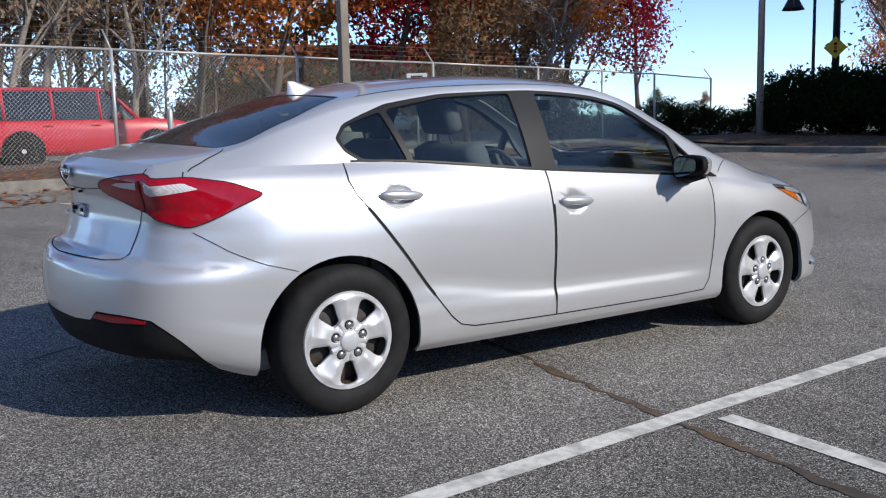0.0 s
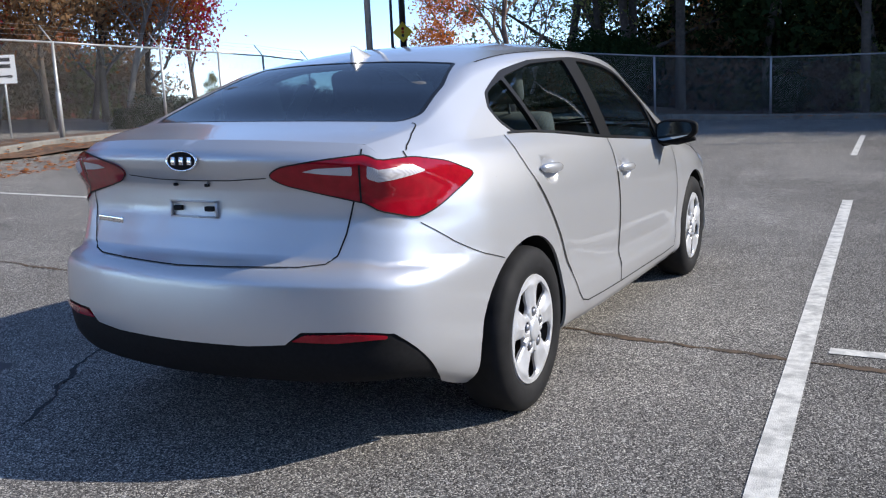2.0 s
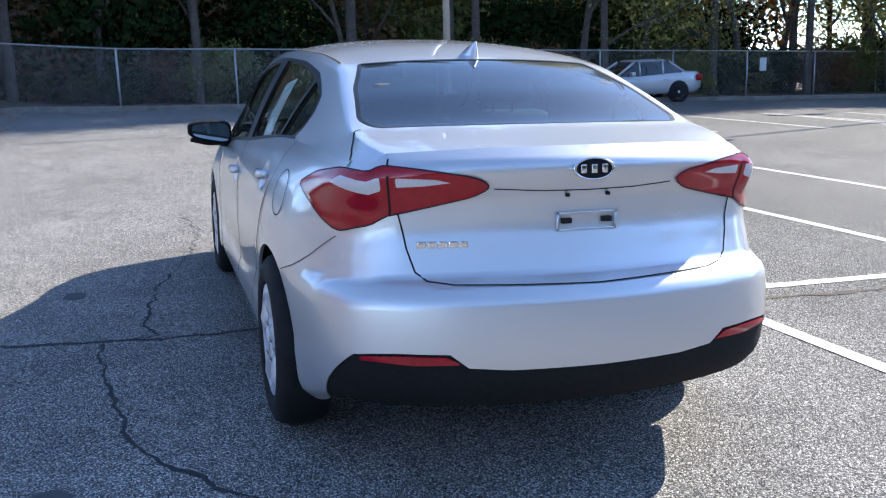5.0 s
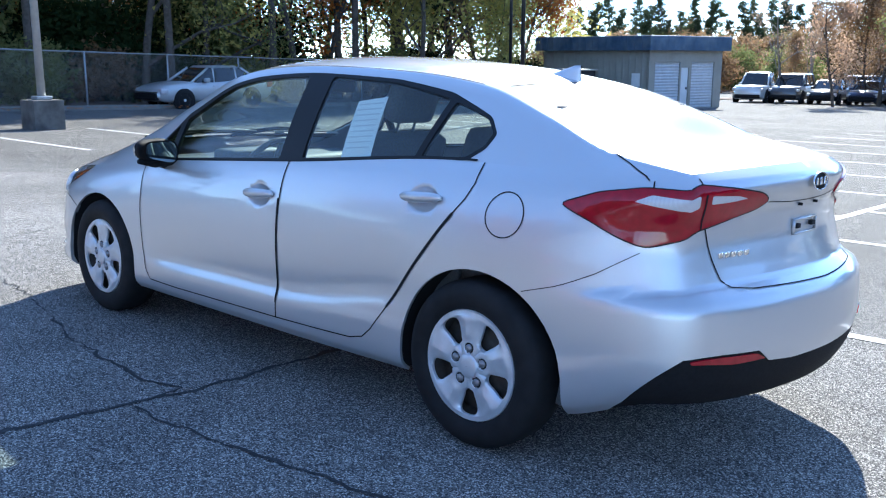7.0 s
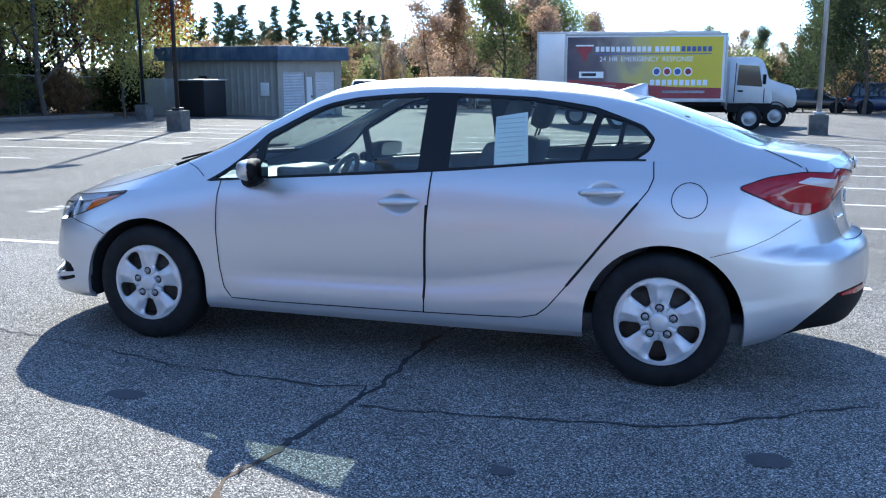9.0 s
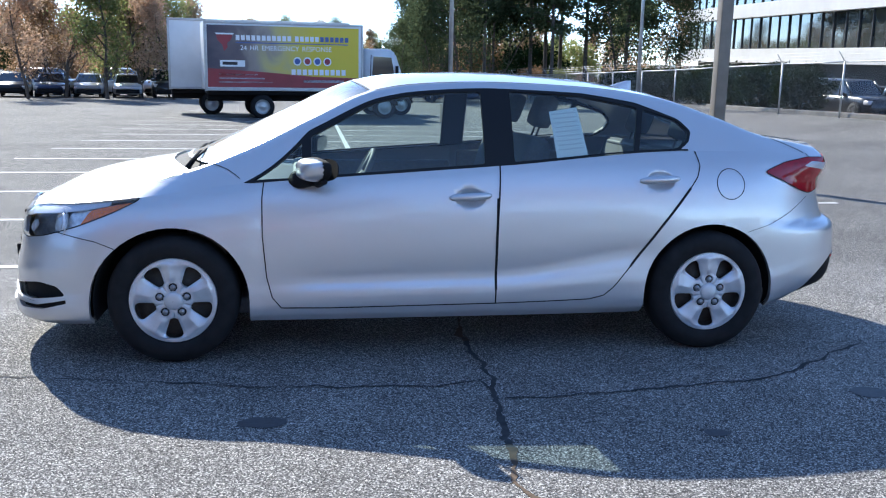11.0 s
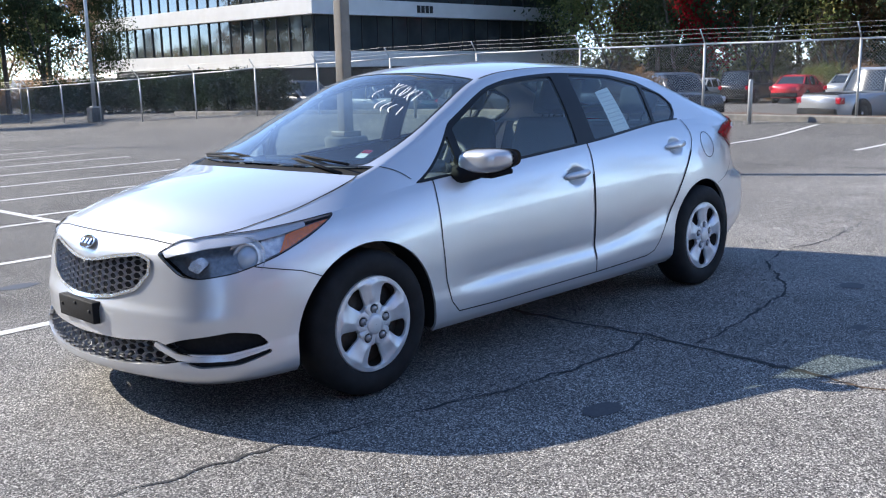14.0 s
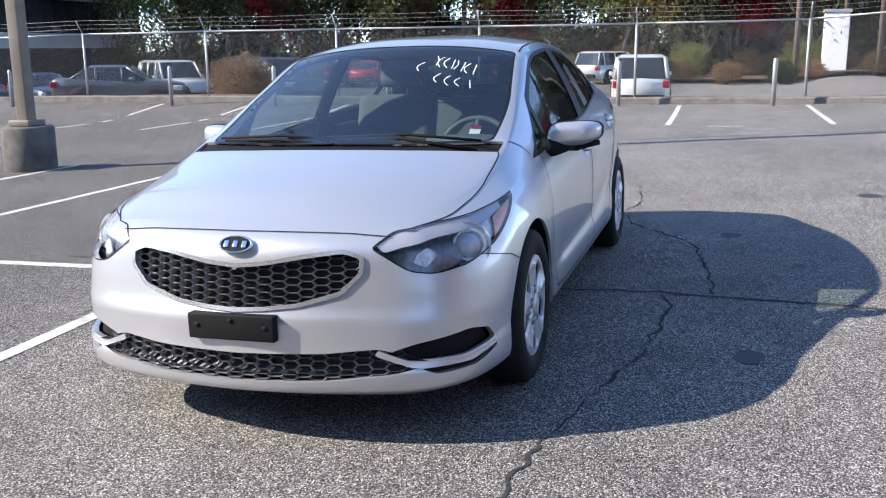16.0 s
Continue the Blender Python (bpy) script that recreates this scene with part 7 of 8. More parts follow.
M_BARK = material("bark", (.09, .07, .055), .95, vary=.35, scale=9, second=(.16, .14, .12), second_scale=2, second_amount=.5, bump=.6, bump_scale=30)
M_BARK_PALE = material("pale_bark", (.24, .21, .18), .9, vary=.25, scale=9, second=(.12, .10, .08), second_scale=2, second_amount=.5)
M_BARK_RED = material("reddish_bark", (.16, .105, .08), .9, vary=.25, scale=9, second=(.09, .065, .05), second_scale=2, second_amount=.5)
LEAF = {"orange": leaf_material("orange_leaves", (.62, .22, .055), (.40, .13, .045)), "red": leaf_material("red_leaves", (.46, .03, .045), (.26, .022, .035)),
        "brown": leaf_material("brown_leaves", (.34, .20, .105), (.20, .14, .085), .55), "green": leaf_material("green_leaves", (0.154, 0.198, 0.0704), (0.288, 0.275, 0.109), .6),
        "pine": leaf_material("pine_needles", (.055, .080, .042), (.098, .115, .058), .5), "hedge": leaf_material("hedge_leaves", (.014, .030, .012), (.030, .045, .016), .2),
        "yellow": leaf_material("yellow_leaves", (0.512, 0.422, 0.115), (0.269, 0.269, 0.096), .6), "rust": leaf_material("rust_leaves", (0.461, 0.294, 0.192), (0.282, 0.211, 0.147))}


def leaf_mesh(name, spots, size, seed):
    """Small folded leaves or sprays at many places."""
    rng = np.random.default_rng(seed)
    n = len(spots)
    c = np.asarray(spots, float)
    a = rng.normal(size=(n, 3))
    a /= np.linalg.norm(a, axis=1)[:, None]
    b = rng.normal(size=(n, 3))
    b -= a * (a * b).sum(1)[:, None]
    b /= np.linalg.norm(b, axis=1)[:, None]
    s = size * rng.uniform(.6, 1.35, (n, 1))
    pts = np.stack([c - a * s, c + a * s * .4 + b * s * .75, c + a * s - b * s * .5], 1).reshape(-1, 3)
    me = bpy.data.meshes.new(name)
    me.from_pydata(pts.tolist(), [], np.arange(3 * n).reshape(n, 3).tolist())
    return me


def grow(rng, height, spread, levels, lean=.12, first=.3, kids=5, up=.5, r0=None):
    """Limbs of a tree as lists of points and radii, and the places of its twigs."""
    limbs, tips = [], []

    def limb(p, d, length, r, level):
        pts, rad = [p.copy()], [r]
        k = 6 if level == 0 else 4
        for i in range(k):
            d = (d + Vector(rng.normal(size=3) * (lean if level == 0 else .22)) + Vector((0, 0, .06 * (level > 0)))).normalized()
            p = p + d * (length / k)
            pts.append(p.copy())
            rad.append(r * (1 - .8 * (i + 1) / k) + .004)
        limbs.append((pts, rad, level))
        if level >= levels:
            tips.extend(pts[1:])
            return
        n = kids if level else kids + 3
        for j in range(n):
            t = first + (1 - first) * (j + rng.uniform(.2, .8)) / n if level == 0 else rng.uniform(.25, 1)
            i = min(k - 1, int(t * k))
            q = pts[i].lerp(pts[i + 1], t * k - i)
            az = rng.uniform(0, 2 * math.pi)
            out = Vector((math.cos(az), math.sin(az), 0))
            e = (out * (1 - up) + d * up + Vector((0, 0, .15))).normalized()
            ln = spread * (1.15 - .65 * t if level == 0 else .55) * rng.uniform(.7, 1.2) * (.62 ** max(0, level - 0) if level else 1)
            limb(q, e, ln, max(.008, rad[i] * .55), level + 1)
        tips.append(pts[-1])
    limb(Vector((0, 0, -.2)), Vector((0, 0, 1)), height, r0 or height * .017, 0)
    return limbs, tips


def make_tree(kind, seed, height, spread, leaves, size, leaf, bark=None, levels=2, first=.3, scatter=.45, kids=5, up=.45, label="", lean=.10, r0=None):
    rng = np.random.default_rng(seed)
    limbs, tips = grow(rng, height, spread, levels, first=first, kids=kids, up=up, lean=lean, r0=r0)
    tree = empty("tree")
    tagged(tree, label, "tree", kind)
    bm = bmesh.new()
    for pts, rad, level in limbs:
        tube(bm, pts, rad, 8 if level == 0 else (5 if level == 1 else 3), cap=False)
    part("trunk", bm, bark or M_BARK, tree)
    if leaves:
        t = np.array([tuple(p) for p in tips])
        w = np.clip((t[:, 2] / height - first * .7), .05, 1)
        pick = t[rng.choice(len(t), leaves, p=w / w.sum())]
        spots = pick + rng.normal(size=(leaves, 3)) * scatter
        me = leaf_mesh("crown", spots, size, seed)
        part("crown", me, LEAF[leaf], tree)
    return tree


def make_pine(seed, height, label, leaves=5200, low=.5, wide=2.9):
    """A tall pine: a long bare trunk, short level limbs and needle sprays in clumps near the top."""
    rng = np.random.default_rng(seed)
    tree = empty("tree")
    tagged(tree, label, "tree", "tall pines")
    bm = bmesh.new()
    lean = rng.uniform(-.03, .03, 2)
    axis = [Vector((lean[0] * height * t ** 1.5, lean[1] * height * t ** 1.5, height * t - .2)) for t in np.linspace(0, 1, 9)]
    tube(bm, axis, [height * .010 * (1 - .8 * t) + .02 for t in np.linspace(0, 1, 9)], 8, cap=False)
    spots = []
    n = 44
    for k in range(n):
        t = low + (1 - low) * (k + rng.uniform(0, 1)) / n
        i = min(7, int(t * 8))
        p = axis[i].lerp(axis[i + 1], t * 8 - i)
        az = rng.uniform(0, 2 * math.pi)
        ln = wide * (1.05 - .75 * (t - low) / (1 - low)) * rng.uniform(.5, 1.1)
        end = p + Vector((math.cos(az) * ln, math.sin(az) * ln, ln * rng.uniform(-.05, .35)))
        tube(bm, [p, p.lerp(end, .5) + Vector((0, 0, .1)), end], [.05, .03, .012], 4, cap=False)
        for j in range(leaves // n):
            q = p.lerp(end, rng.uniform(.35, 1.05))
            spots.append(tuple(q + Vector(rng.normal(size=3) * (.34, .34, .20))))
    part("trunk", bm, M_BARK, tree)
    part("crown", leaf_mesh("crown", spots, .17, seed), LEAF["pine"], tree)
    return tree


def make_bush(seed, rx, ry, h, n, size, leaf, label, group, name="shrub"):
    rng = np.random.default_rng(seed)
    ob = empty(name)
    tagged(ob, label, "shrub", group)
    v = rng.normal(size=(n, 3))
    v /= np.linalg.norm(v, axis=1)[:, None]
    rad = rng.uniform(.12, 1.0, n) ** .42 * rng.uniform(.9, 1.12, n)
    lump = np.array([.92 + .55 * noise.noise(Vector(tuple(q * 1.7 + seed))) + .35 * noise.noise(Vector(tuple(q * 4.3 - seed))) for q in v])
    spots = v * (rad * lump)[:, None] * (rx, ry, h * .52) + (0, 0, h * .50)
    spots = spots[spots[:, 2] > .02]
    part("foliage", leaf_mesh("foliage", spots, size, seed), LEAF[leaf], ob)
    bm = bmesh.new()
    for k in range(7):
        a = rng.uniform(0, 2 * math.pi)
        tube(bm, [(0, 0, -.1), (rx * .3 * math.cos(a), ry * .3 * math.sin(a), h * .4), (rx * .6 * math.cos(a), ry * .6 * math.sin(a), h * .75)], [.05, .03, .012], 5, cap=False)
    part("woody_stem", bm, M_BARK, ob)
    return ob


KEEP = {}


def plant(tree, x, y, scale=1.0, turn=0.0, lift=0.0):
    """Sets the first example in place, then copies."""
    m = Matrix.Translation((x, y, ground_z(x, y) + lift)) @ Matrix.Rotation(turn, 4, "Z")
    if tree.name not in KEEP:
        KEEP[tree.name] = 1
        tree.matrix_world = m
        tree.scale = (scale, scale, scale)
        return tree
    ob = copy_thing(tree, m)
    ob.scale = (scale, scale, scale)
    return ob


rnd = random.Random(11)
NL = "autumn tree with orange-brown leaves behind the fence"
T_OR = [make_tree("autumn trees", 100 + k, 10.5, 4.0, 8000, .125, lf, label=NL, first=.14, scatter=.5, levels=2, kids=7) for k, lf in enumerate(("orange", "brown", "orange", "brown"))]
T_RED = [make_tree("red maples", 120 + k, 9.5, 3.8, 9500, .125, "red", label="maple with deep red autumn leaves", first=.2, scatter=.5, kids=6) for k in range(2)]
T_BARE = [make_tree("bare trees", 140 + k, 9.0, 4.2, 500, .09, "rust", M_BARK_PALE, levels=3, label="almost bare tree with pale twigs", first=.2, kids=5, scatter=.3) for k in range(2)]
T_MYRTLE = make_tree("bare trees", 150, 5.8, 3.0, 900, .06, "rust", M_BARK_RED, levels=3, label="bare crape myrtle with many reddish-brown stems", first=.05, kids=7, up=.75, scatter=.25)
T_WOOD = [make_tree("woodland trees", 160 + k, 13.5, 4.4, 20000, .075, lf, label="tall woodland tree behind the sagging fence", first=.07, scatter=.8, kids=6, r0=.15) for k, lf in enumerate(("green", "brown", "pine", "yellow", "green", "orange"))]
T_WIDE = [make_tree("far woodland", 170 + k, 13.5, 4.4, 10000, .135, lf, label="dense tall tree in the far woods", first=.07, scatter=.85, kids=6, r0=.15) for k, lf in enumerate(("green", "brown", "pine", "yellow", "green", "orange"))]
T_PINE = [make_pine(180 + k, h, "tall pine with a long bare trunk", low=lw) for k, (h, lw) in enumerate(((17, .42), (19, .5), (15, .35)))]
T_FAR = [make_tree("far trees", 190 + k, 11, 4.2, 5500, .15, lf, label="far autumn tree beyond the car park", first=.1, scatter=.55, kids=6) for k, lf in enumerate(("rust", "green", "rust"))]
SHRUB = [make_bush(200 + k, 1.6, 1.6, 2.2, 7000, .068, lf, "dense leafy shrub growing beside the fence", "undergrowth") for k, lf in enumerate(("hedge", "brown", "green"))]
HEDGE = make_bush(210, 1.7, 1.5, 2.7, 8500, .075, "hedge", "dense dark evergreen hedge shrub beside the car park", "evergreen hedge", "hedge_shrub")

# north: autumn trees beyond the fence
for k, (x, y, tr, sc) in enumerate(((-3.5, 29, T_BARE[0], 1.05), (.5, 31, T_OR[1], 1.0), (3.2, 28.2, T_BARE[1], 1.0), (5.6, 25.6, T_BARE[0], .85), (7.4, 31.3, T_OR[3], 1.05), (8.8, 28.4, T_OR[0], 1.0), (10.8, 26.8, T_OR[2], .95),
                                   (13.0, 31.3, T_OR[0], .95), (17.4, 36.9, T_PINE[2], .9), (16.0, 27.2, T_RED[0], .98), (19.6, 29.7, T_OR[2], .9), (23.6, 31.8, T_OR[1], 1.0), (21.6, 25.9, T_OR[3], .85),
                                   (19.4, 22.6, T_BARE[1], .8), (65.9, 61.1, T_RED[1], 1.65), (49.6, 23.9, T_OR[2], .75), (25.5, 27.6, T_OR[0], .85), (22.4, 27.4, T_OR[2], .80), (18.0, 24.6, T_OR[1], .75), (-8, 27, T_OR[2], 1.0), (-13, 30, T_OR[0], 1.05), (-1.0, 37, T_WIDE[1], .8), (2.5, 39, T_WIDE[1], .85), (6, 38, T_WIDE[1], .8), (9.5, 40, T_WIDE[1], .85), (13, 39.5, T_WIDE[1], .75), (3.6, 31.5, T_OR[1], .95), (6.2, 34.5, T_OR[3], 1.0), (1.8, 26.0, T_BARE[1], .9))):
    plant(tr, x, y, sc, k * 1.7)
T_SAP = [make_tree("bare saplings", 155 + k, 7.0, 2.0, 260, .07, "rust", M_BARK, levels=3, label="thin bare sapling behind the fence", first=.15, kids=3, up=.7, scatter=.3, r0=.06) for k in range(2)]
for k in range(20):
    plant(T_SAP[k % 2], -9 + .95 * k + rnd.uniform(-.5, .5), 21.5 + rnd.uniform(0, 6.5) + .12 * k, rnd.uniform(.8, 1.3), rnd.uniform(0, 6))
for k in range(22):
    plant(SHRUB[1], -10 + 1.3 * k + rnd.uniform(-.7, .7), 26.5 + rnd.uniform(-1, 3) + .25 * k, rnd.uniform(.7, 1.25), rnd.uniform(0, 6))
for k in range(11):
    plant(SHRUB[1 if k % 3 else 2], 13.5 + 1.35 * k + rnd.uniform(-.4, .4), 36.5 - .55 * k + rnd.uniform(-.6, .6), rnd.uniform(1.2, 1.6), rnd.uniform(0, 6))
# hedge at the north-east corner
for k, (x, y, s) in enumerate(((20.4, 12.3, .78), (20.7, 10.9, .80), (21.0, 9.4, .80), (22.6, 12.0, .82), (22.9, 10.2, .82), (22.4, 8.0, .80), (24.8, 9.2, .85), (25.0, 11.4, .85))):
    plant(HEDGE, x, y, s * .9, k * 1.1)
for k, (x, y, s) in enumerate([(16.4 + .72 * k, 19.4 - .52 * k, .38 + .06 * ((k * 7) % 4)) for k in range(10)]):
    plant(SHRUB[0], x, y, s, k)
plant(T_MYRTLE, 18.4, 7.5, .92, .5)
for k in range(16):
    plant(T_FAR[k % 3], 66 + 3.4 * k, 66 - 3.6 * k, .20 + .04 * (k * 5 % 3), k)

# east: the woods
for k in range(34):
    row = k % 3
    y = 7.5 - 1.45 * k + rnd.uniform(-.8, .8)
    x = 28.5 + 3.6 * row + rnd.uniform(-1.2, 1.2) + max(0, -y - 18) * .16
    if y < -15 and row == 2:
        continue
    tr = (T_WOOD[(k * 5) % 6] if k % 4 else T_PINE[k % 3])
    plant(tr, x, y, rnd.uniform(.85, 1.15), rnd.uniform(0, 6))
for k in range(8):
    y = 5.0 - 5.1 * k + rnd.uniform(-1, 1)
    plant(T_PINE[(k * 2) % 3], 27.4 + rnd.uniform(-.3, .8) + max(0, -y - 18) * .16, y, rnd.uniform(.8, 1.0), rnd.uniform(0, 6))
for k in range(14):
    plant(T_WIDE[(k * 2 + 1) % 6], 41 + rnd.uniform(-1.5, 3), 9 - 2.8 * k + rnd.uniform(-1, 1), rnd.uniform(1.0, 1.25), rnd.uniform(0, 6))
for k in range(30):
    y = 6.8 - 1.55 * k + rnd.uniform(-.5, .5)
    plant(SHRUB[k % 3], 28.2 + rnd.uniform(-.6, 2.5) + max(0, -y - 18) * .16, y, rnd.uniform(.55, 1.0), rnd.uniform(0, 6))

for k in range(28):
    y = 7.0 - 1.15 * k + rnd.uniform(-.5, .5)
    plant(SHRUB[(k * 7 // 3) % 3], 30.5 + rnd.uniform(0, 6) + max(0, -y - 18) * .16, y, rnd.uniform(1.3, 2.4), rnd.uniform(0, 6))

for k, (x, y) in enumerate(((30.0, 8.6), (33.0, 9.8), (36.5, 10.6), (28.6, 7.2), (32.0, 6.6), (40.0, 11.5), (29.5, 10.2))):
    plant(T_WOOD[(k * 2) % 6], x, y, .95 + .04 * k, k * 1.4)
for k in range(6):
    plant(SHRUB[0], 26.8 + .9 * k, 7.4 + .35 * k, 1.0 + .1 * (k % 3), k)

SE_TREES = ((22.9, -28.6), (25.6, -27.0), (31, -26), (32.5, -29.5), (30.2, -29.6), (31.5, -33.5), (29.5, -33.2), (30.5, -38), (28.6, -37.5), (35.6, -36.6), (33.9, -40.7))
for k, (x, y) in enumerate(SE_TREES):
    plant(T_WIDE[3 if k < 2 else (k * 5 + 1) % 6], x, y, .42 if k == 0 else .8 + .05 * (k % 4), k * 1.1)
for k, (x, y) in enumerate(SE_TREES[2:]):
    plant(SHRUB[k % 3], x - .6, y + 1.2, .9 + .1 * (k % 4), k * 2.1)

# south: far trees, pines and dark evergreens
for k, (x, y, tr, s) in enumerate(((33, -46, T_WIDE[3], .8), (24, -66, T_BARE[0], .78), (21, -74, T_FAR[0], .6),
                                   (16.5, -62, T_FAR[0], .58), (13, -60, T_FAR[1], .66), (10, -66, T_FAR[0], .55), (6, -80, T_FAR[2], .38), (0, -84, T_FAR[2], .36), (-4.5, -76, T_WIDE[2], .26), (15.5, -48.3, T_FAR[2], .5), (14.6, -52.7, T_FAR[0], .62), (11.8, -50.4, T_FAR[1], .60), (10.7, -54.7, T_FAR[2], .62), (8.2, -51.1, T_FAR[0], .48), (20.4, -52.9, T_BARE[1], .62), (16.2, -55, T_WIDE[1], .50), (13.6, -57, T_WIDE[0], .54), (11.2, -58, T_WIDE[1], .55), (9.3, -57, T_WIDE[4], .48), (18.4, -58, T_WIDE[1], .38), (22.5, -60, T_WIDE[1], .30), (-5.7, -56.8, T_WIDE[2], .36), (-7.2, -52.7, T_WIDE[2], .45), (-8.5, -51.5, T_WIDE[2], .7), (-11.4, -57.5, T_PINE[0], .75), (-15.8, -56.4, T_PINE[2], .85), (-12.7, -60, T_WIDE[2], .8), (-20.2, -56, T_WIDE[2], .7), (-16.8, -62, T_PINE[1], .8),
                                   (-7.0, -66, T_WIDE[2], .5), (-9.5, -62, T_WIDE[2], .85), (-7.5, -58.5, T_WIDE[2], .5), (-12, -66, T_PINE[2], .85), (-10.3, -70, T_PINE[0], .85), (-13.4, -66, T_PINE[1], .85), (-15.2, -60, T_PINE[2], .95), (-19.0, -66, T_PINE[0], .9), (-18.6, -58, T_PINE[1], .8), (-22.2, -60, T_PINE[2], .95), (-25, -68, T_PINE[0], .9), (-24.5, -58, T_WIDE[2], .6), (-17, -76, T_FAR[1], .8),
                                   (-21, -80, T_FAR[0], .8), (-13, -82, T_FAR[0], .8), (26, -92, T_FAR[2], .45), (18, -90, T_FAR[2], .5), (12, -95, T_FAR[1], .42))):
    plant(tr, x, y, s, k * 1.3)
for k in range(16):
    plant(SHRUB[1 + k % 2], -24 + 1.9 * k + rnd.uniform(-.5, .5), -63.5 + rnd.uniform(-1, 1), rnd.uniform(.6, .95), rnd.uniform(0, 6))
for k in range(8):
    plant(SHRUB[0], -18.8 + rnd.uniform(-.3, .3), -29.5 - 3.1 * k, rnd.uniform(.62, .88), rnd.uniform(0, 6))

# west: trees beyond the lot behind the fence
for k, (x, y, tr, s) in enumerate(((-66, -42, T_WIDE[0], .95), (-62, -36, T_WIDE[2], .95), (-58, -31, T_PINE[1], .8), (-70, -36, T_WIDE[4], 1.0), (-64, -27, T_WIDE[2], .9), (-70, -22, T_WIDE[0], .95), (-60, -21, T_OR[1], .9), (-75, -17, T_WIDE[2], 1.0), (-66, -14, T_FAR[0], 1.0), (-78, -9, T_WIDE[4], 1.0), (-70, -3, T_OR[3], .9),
                                   (-56, 1.5, T_RED[1], .8), (-60, -1.5, T_OR[1], .8), (-82, 2, T_WIDE[2], .9), (-76, 7, T_FAR[1], .9), (-66, 14, T_OR[0], .9), (-56, 22, T_OR[2], .9), (-72, 20, T_WIDE[0], .9), (-44, 30, T_FAR[0], .9), (-36, 34, T_OR[1], .9), (-28, 33, T_OR[3], .9), (-21, 30, T_OR[0], .9), (-80, -30, T_WIDE[4], 1.1), (-86, -20, T_WIDE[0], 1.1))):
    plant(tr, x, y, s, k * 1.9)
for k in range(15):
    plant(SHRUB[1 + k % 2], -52 - rnd.uniform(0, 5), -30 + 3.1 * k + rnd.uniform(-1, 1), rnd.uniform(.6, 1.0), rnd.uniform(0, 6))
for k, (x, y, s) in enumerate(((-25.4, -15.6, .8), (-38.5, 14.0, .5))):
    plant(SHRUB[1], x, y, s, k)
for k in range(12):
    plant(SHRUB[(0, 1, 0)[k % 3]], -55.5 + rnd.uniform(-.8, .8), -7.0 + 2.6 * k, rnd.uniform(.55, .8), k * 1.3)
for k in range(34):
    row = k % 2
    y = -42 + 2.1 * k + rnd.uniform(-.8, .8)
    x = -56 - 7 * row + rnd.uniform(-1.5, 1.5) - max(0, y) * .3
    plant((T_WIDE[2], T_WIDE[0], T_OR[1], T_WIDE[2], T_PINE[k % 3], T_WIDE[4], T_RED[0], T_WIDE[2])[(k * 5) % 8], x, y, rnd.uniform(.85, 1.15), rnd.uniform(0, 6))
for k in range(22):
    plant(SHRUB[(1, 0, 1)[k % 3]], -46 - rnd.uniform(0, 5), -32 + 2.2 * k + rnd.uniform(-1, 1), rnd.uniform(.4, .65), rnd.uniform(0, 6))
for k in range(16):
    plant((T_WIDE[2], T_WIDE[0], T_PINE[1], T_WIDE[4])[k % 4], -74 + rnd.uniform(-3, 3), -50 + 4.4 * k + rnd.uniform(-1, 1), rnd.uniform(1.25, 1.5), rnd.uniform(0, 6))
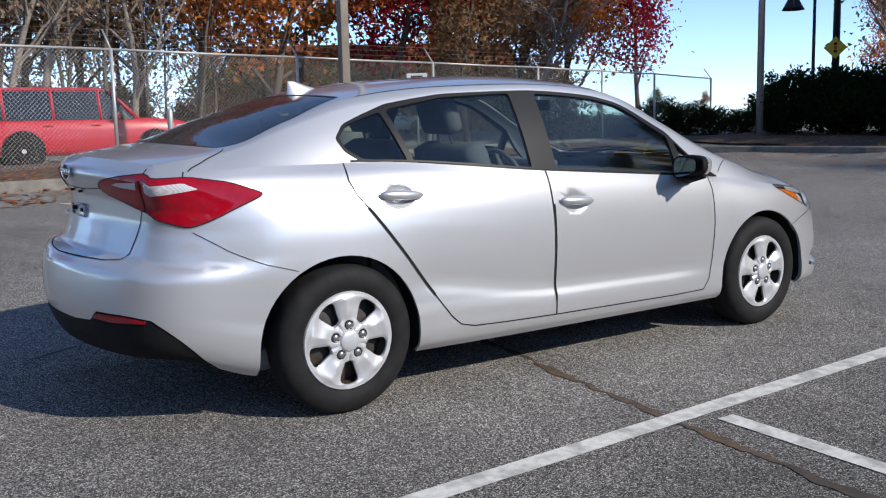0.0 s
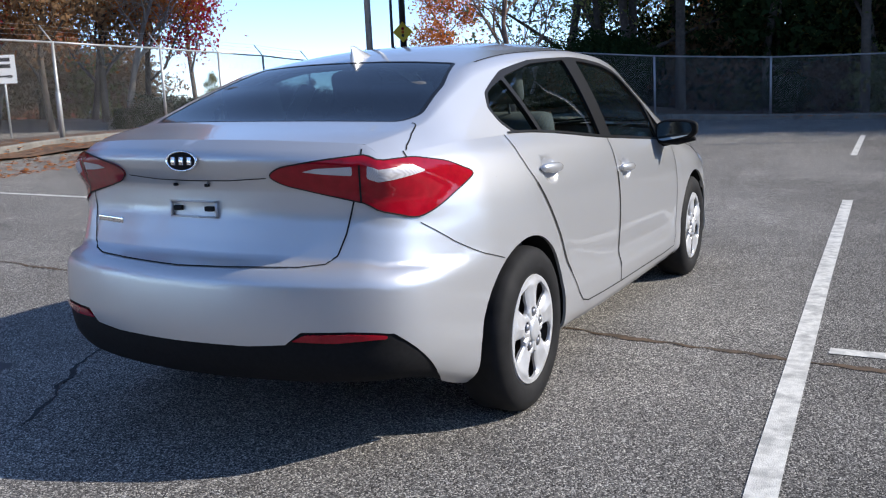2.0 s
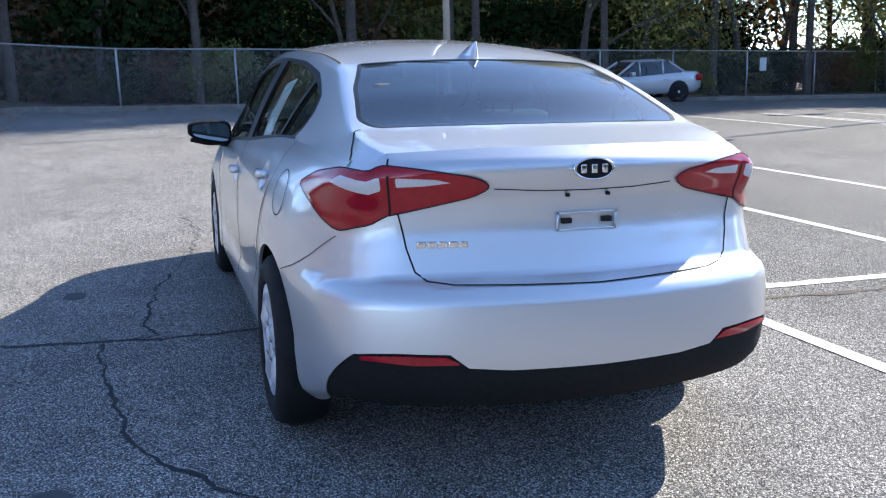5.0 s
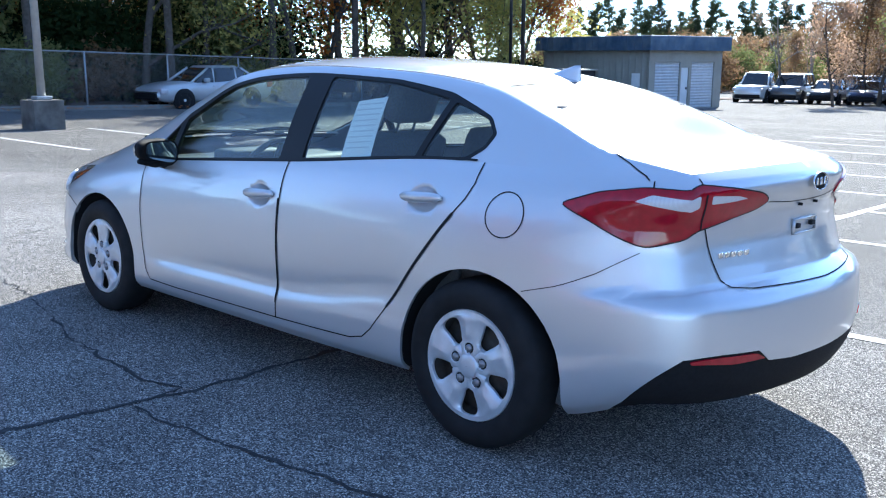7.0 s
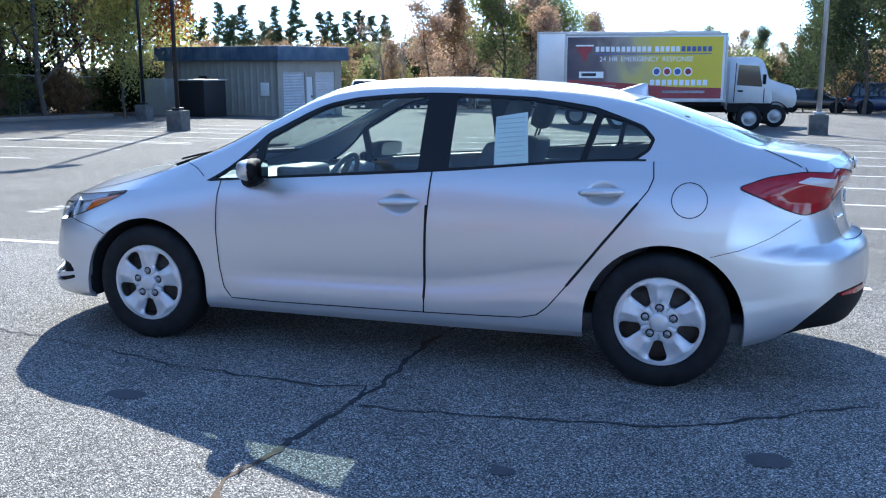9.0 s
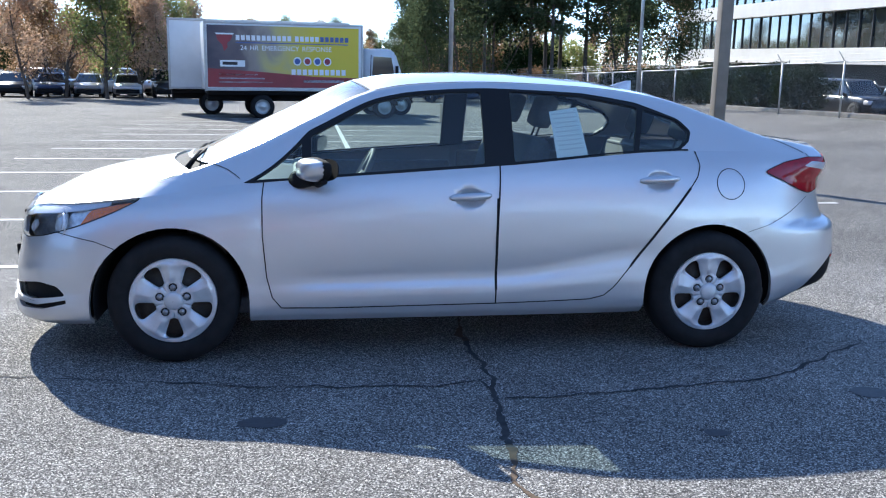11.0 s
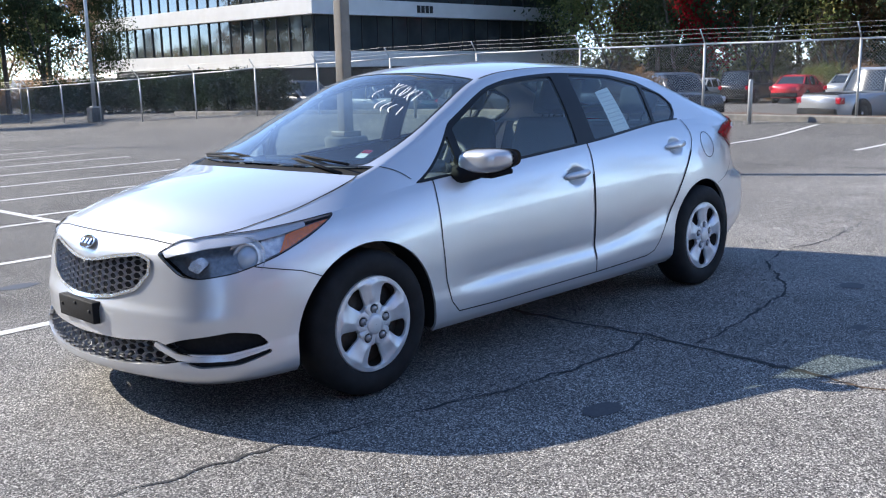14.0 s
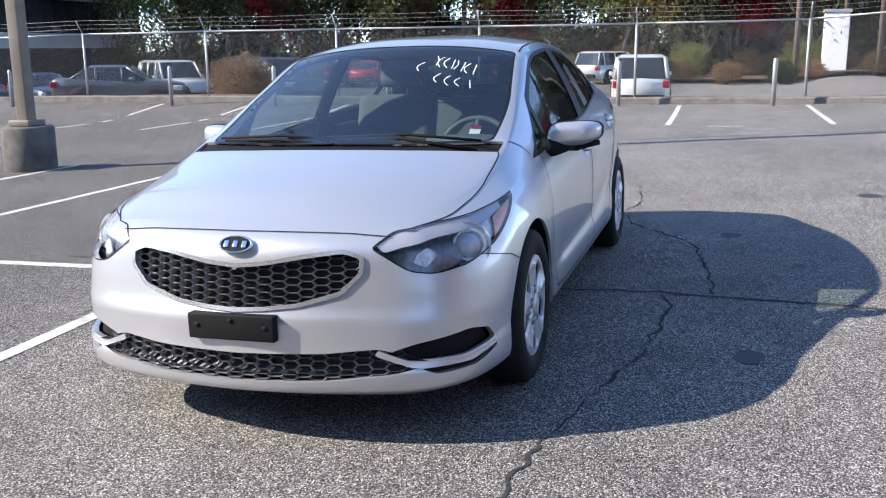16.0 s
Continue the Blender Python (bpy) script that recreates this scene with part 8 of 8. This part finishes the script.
# low line of far trees to the south
for k in range(78):
    plant(T_WIDE[(1, 0, 2, 4, 1)[k % 5]], 130 - 2.6 * k + rnd.uniform(-3, 3), -205 + rnd.uniform(-14, 14), rnd.uniform(.5, .82), rnd.uniform(0, 6))
for k in range(26):
    a = radians(-55 - .56 * k + rnd.uniform(-.25, .25))
    plant(T_PINE[k % 3], 185 * math.cos(a), 185 * math.sin(a), rnd.uniform(.66, .86), rnd.uniform(0, 6))
for k in range(40):
    a = radians(-54 - .75 * k + rnd.uniform(-.3, .3))
    plant(SHRUB[(1, 2, 1)[k % 3]], 170 * math.cos(a), 170 * math.sin(a), rnd.uniform(2.2, 3.4), rnd.uniform(0, 6))
# thickets that close the view under the far crowns
for k in range(30):
    plant(SHRUB[(1, 2, 1, 0)[k % 4]], -27 + 2.7 * k + rnd.uniform(-.8, .8), -72 - 8 * (k % 3) - .25 * k, rnd.uniform(1.5, 2.1) * (1 + .12 * (k % 3)), rnd.uniform(0, 6))
for k in range(26):
    plant(SHRUB[(2, 0, 1)[k % 3]], -60 - 7 * (k % 2) + rnd.uniform(-1, 1), -46 + 2.9 * k + rnd.uniform(-.8, .8), rnd.uniform(1.5, 2.1), rnd.uniform(0, 6))
for k in range(9):
    plant(T_WIDE[2 if k % 3 else 0], -53 + rnd.uniform(-2, 2), -36 + 5.2 * k + rnd.uniform(-1, 1), rnd.uniform(.85, 1.05), rnd.uniform(0, 6))
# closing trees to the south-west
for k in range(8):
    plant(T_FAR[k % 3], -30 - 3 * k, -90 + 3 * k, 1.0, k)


def fallen_leaves(seed=77):
    """Loose dry leaves on the verge and along the kerbs."""
    rng = np.random.default_rng(seed)
    co, fa = [], []
    for _ in range(5200):
        if rng.random() < .72:
            x = rng.uniform(-15, 17)
            y = north_fence(x) - 2.6 + abs(rng.normal()) * 1.1
        elif rng.random() < .5:
            x, y = 24.2 - abs(rng.normal()) * .7, rng.uniform(-28, 4)
        else:
            x, y = rng.uniform(15, 22), rng.uniform(4.0, 13)
        z = ground_z(x, y) + .02 + (.075 if y > north_fence(x) - 1.5 or x > 17.3 else 0)
        a, r = rng.uniform(0, 6.28), rng.uniform(.03, .07)
        k = len(co)
        for j in range(3):
            b = a + j * 2.1
            co.append((x + r * math.cos(b), y + r * math.sin(b), z + rng.uniform(0, .03)))
        fa.append((k, k + 1, k + 2))
    me = bpy.data.meshes.new("fallen_leaves")
    me.from_pydata(co, [], fa)
    tagged(part("fallen_leaves", me, LEAF["orange"]), "dry orange-brown leaves fallen on the verge", "leaves", kind="stuff")


fallen_leaves()
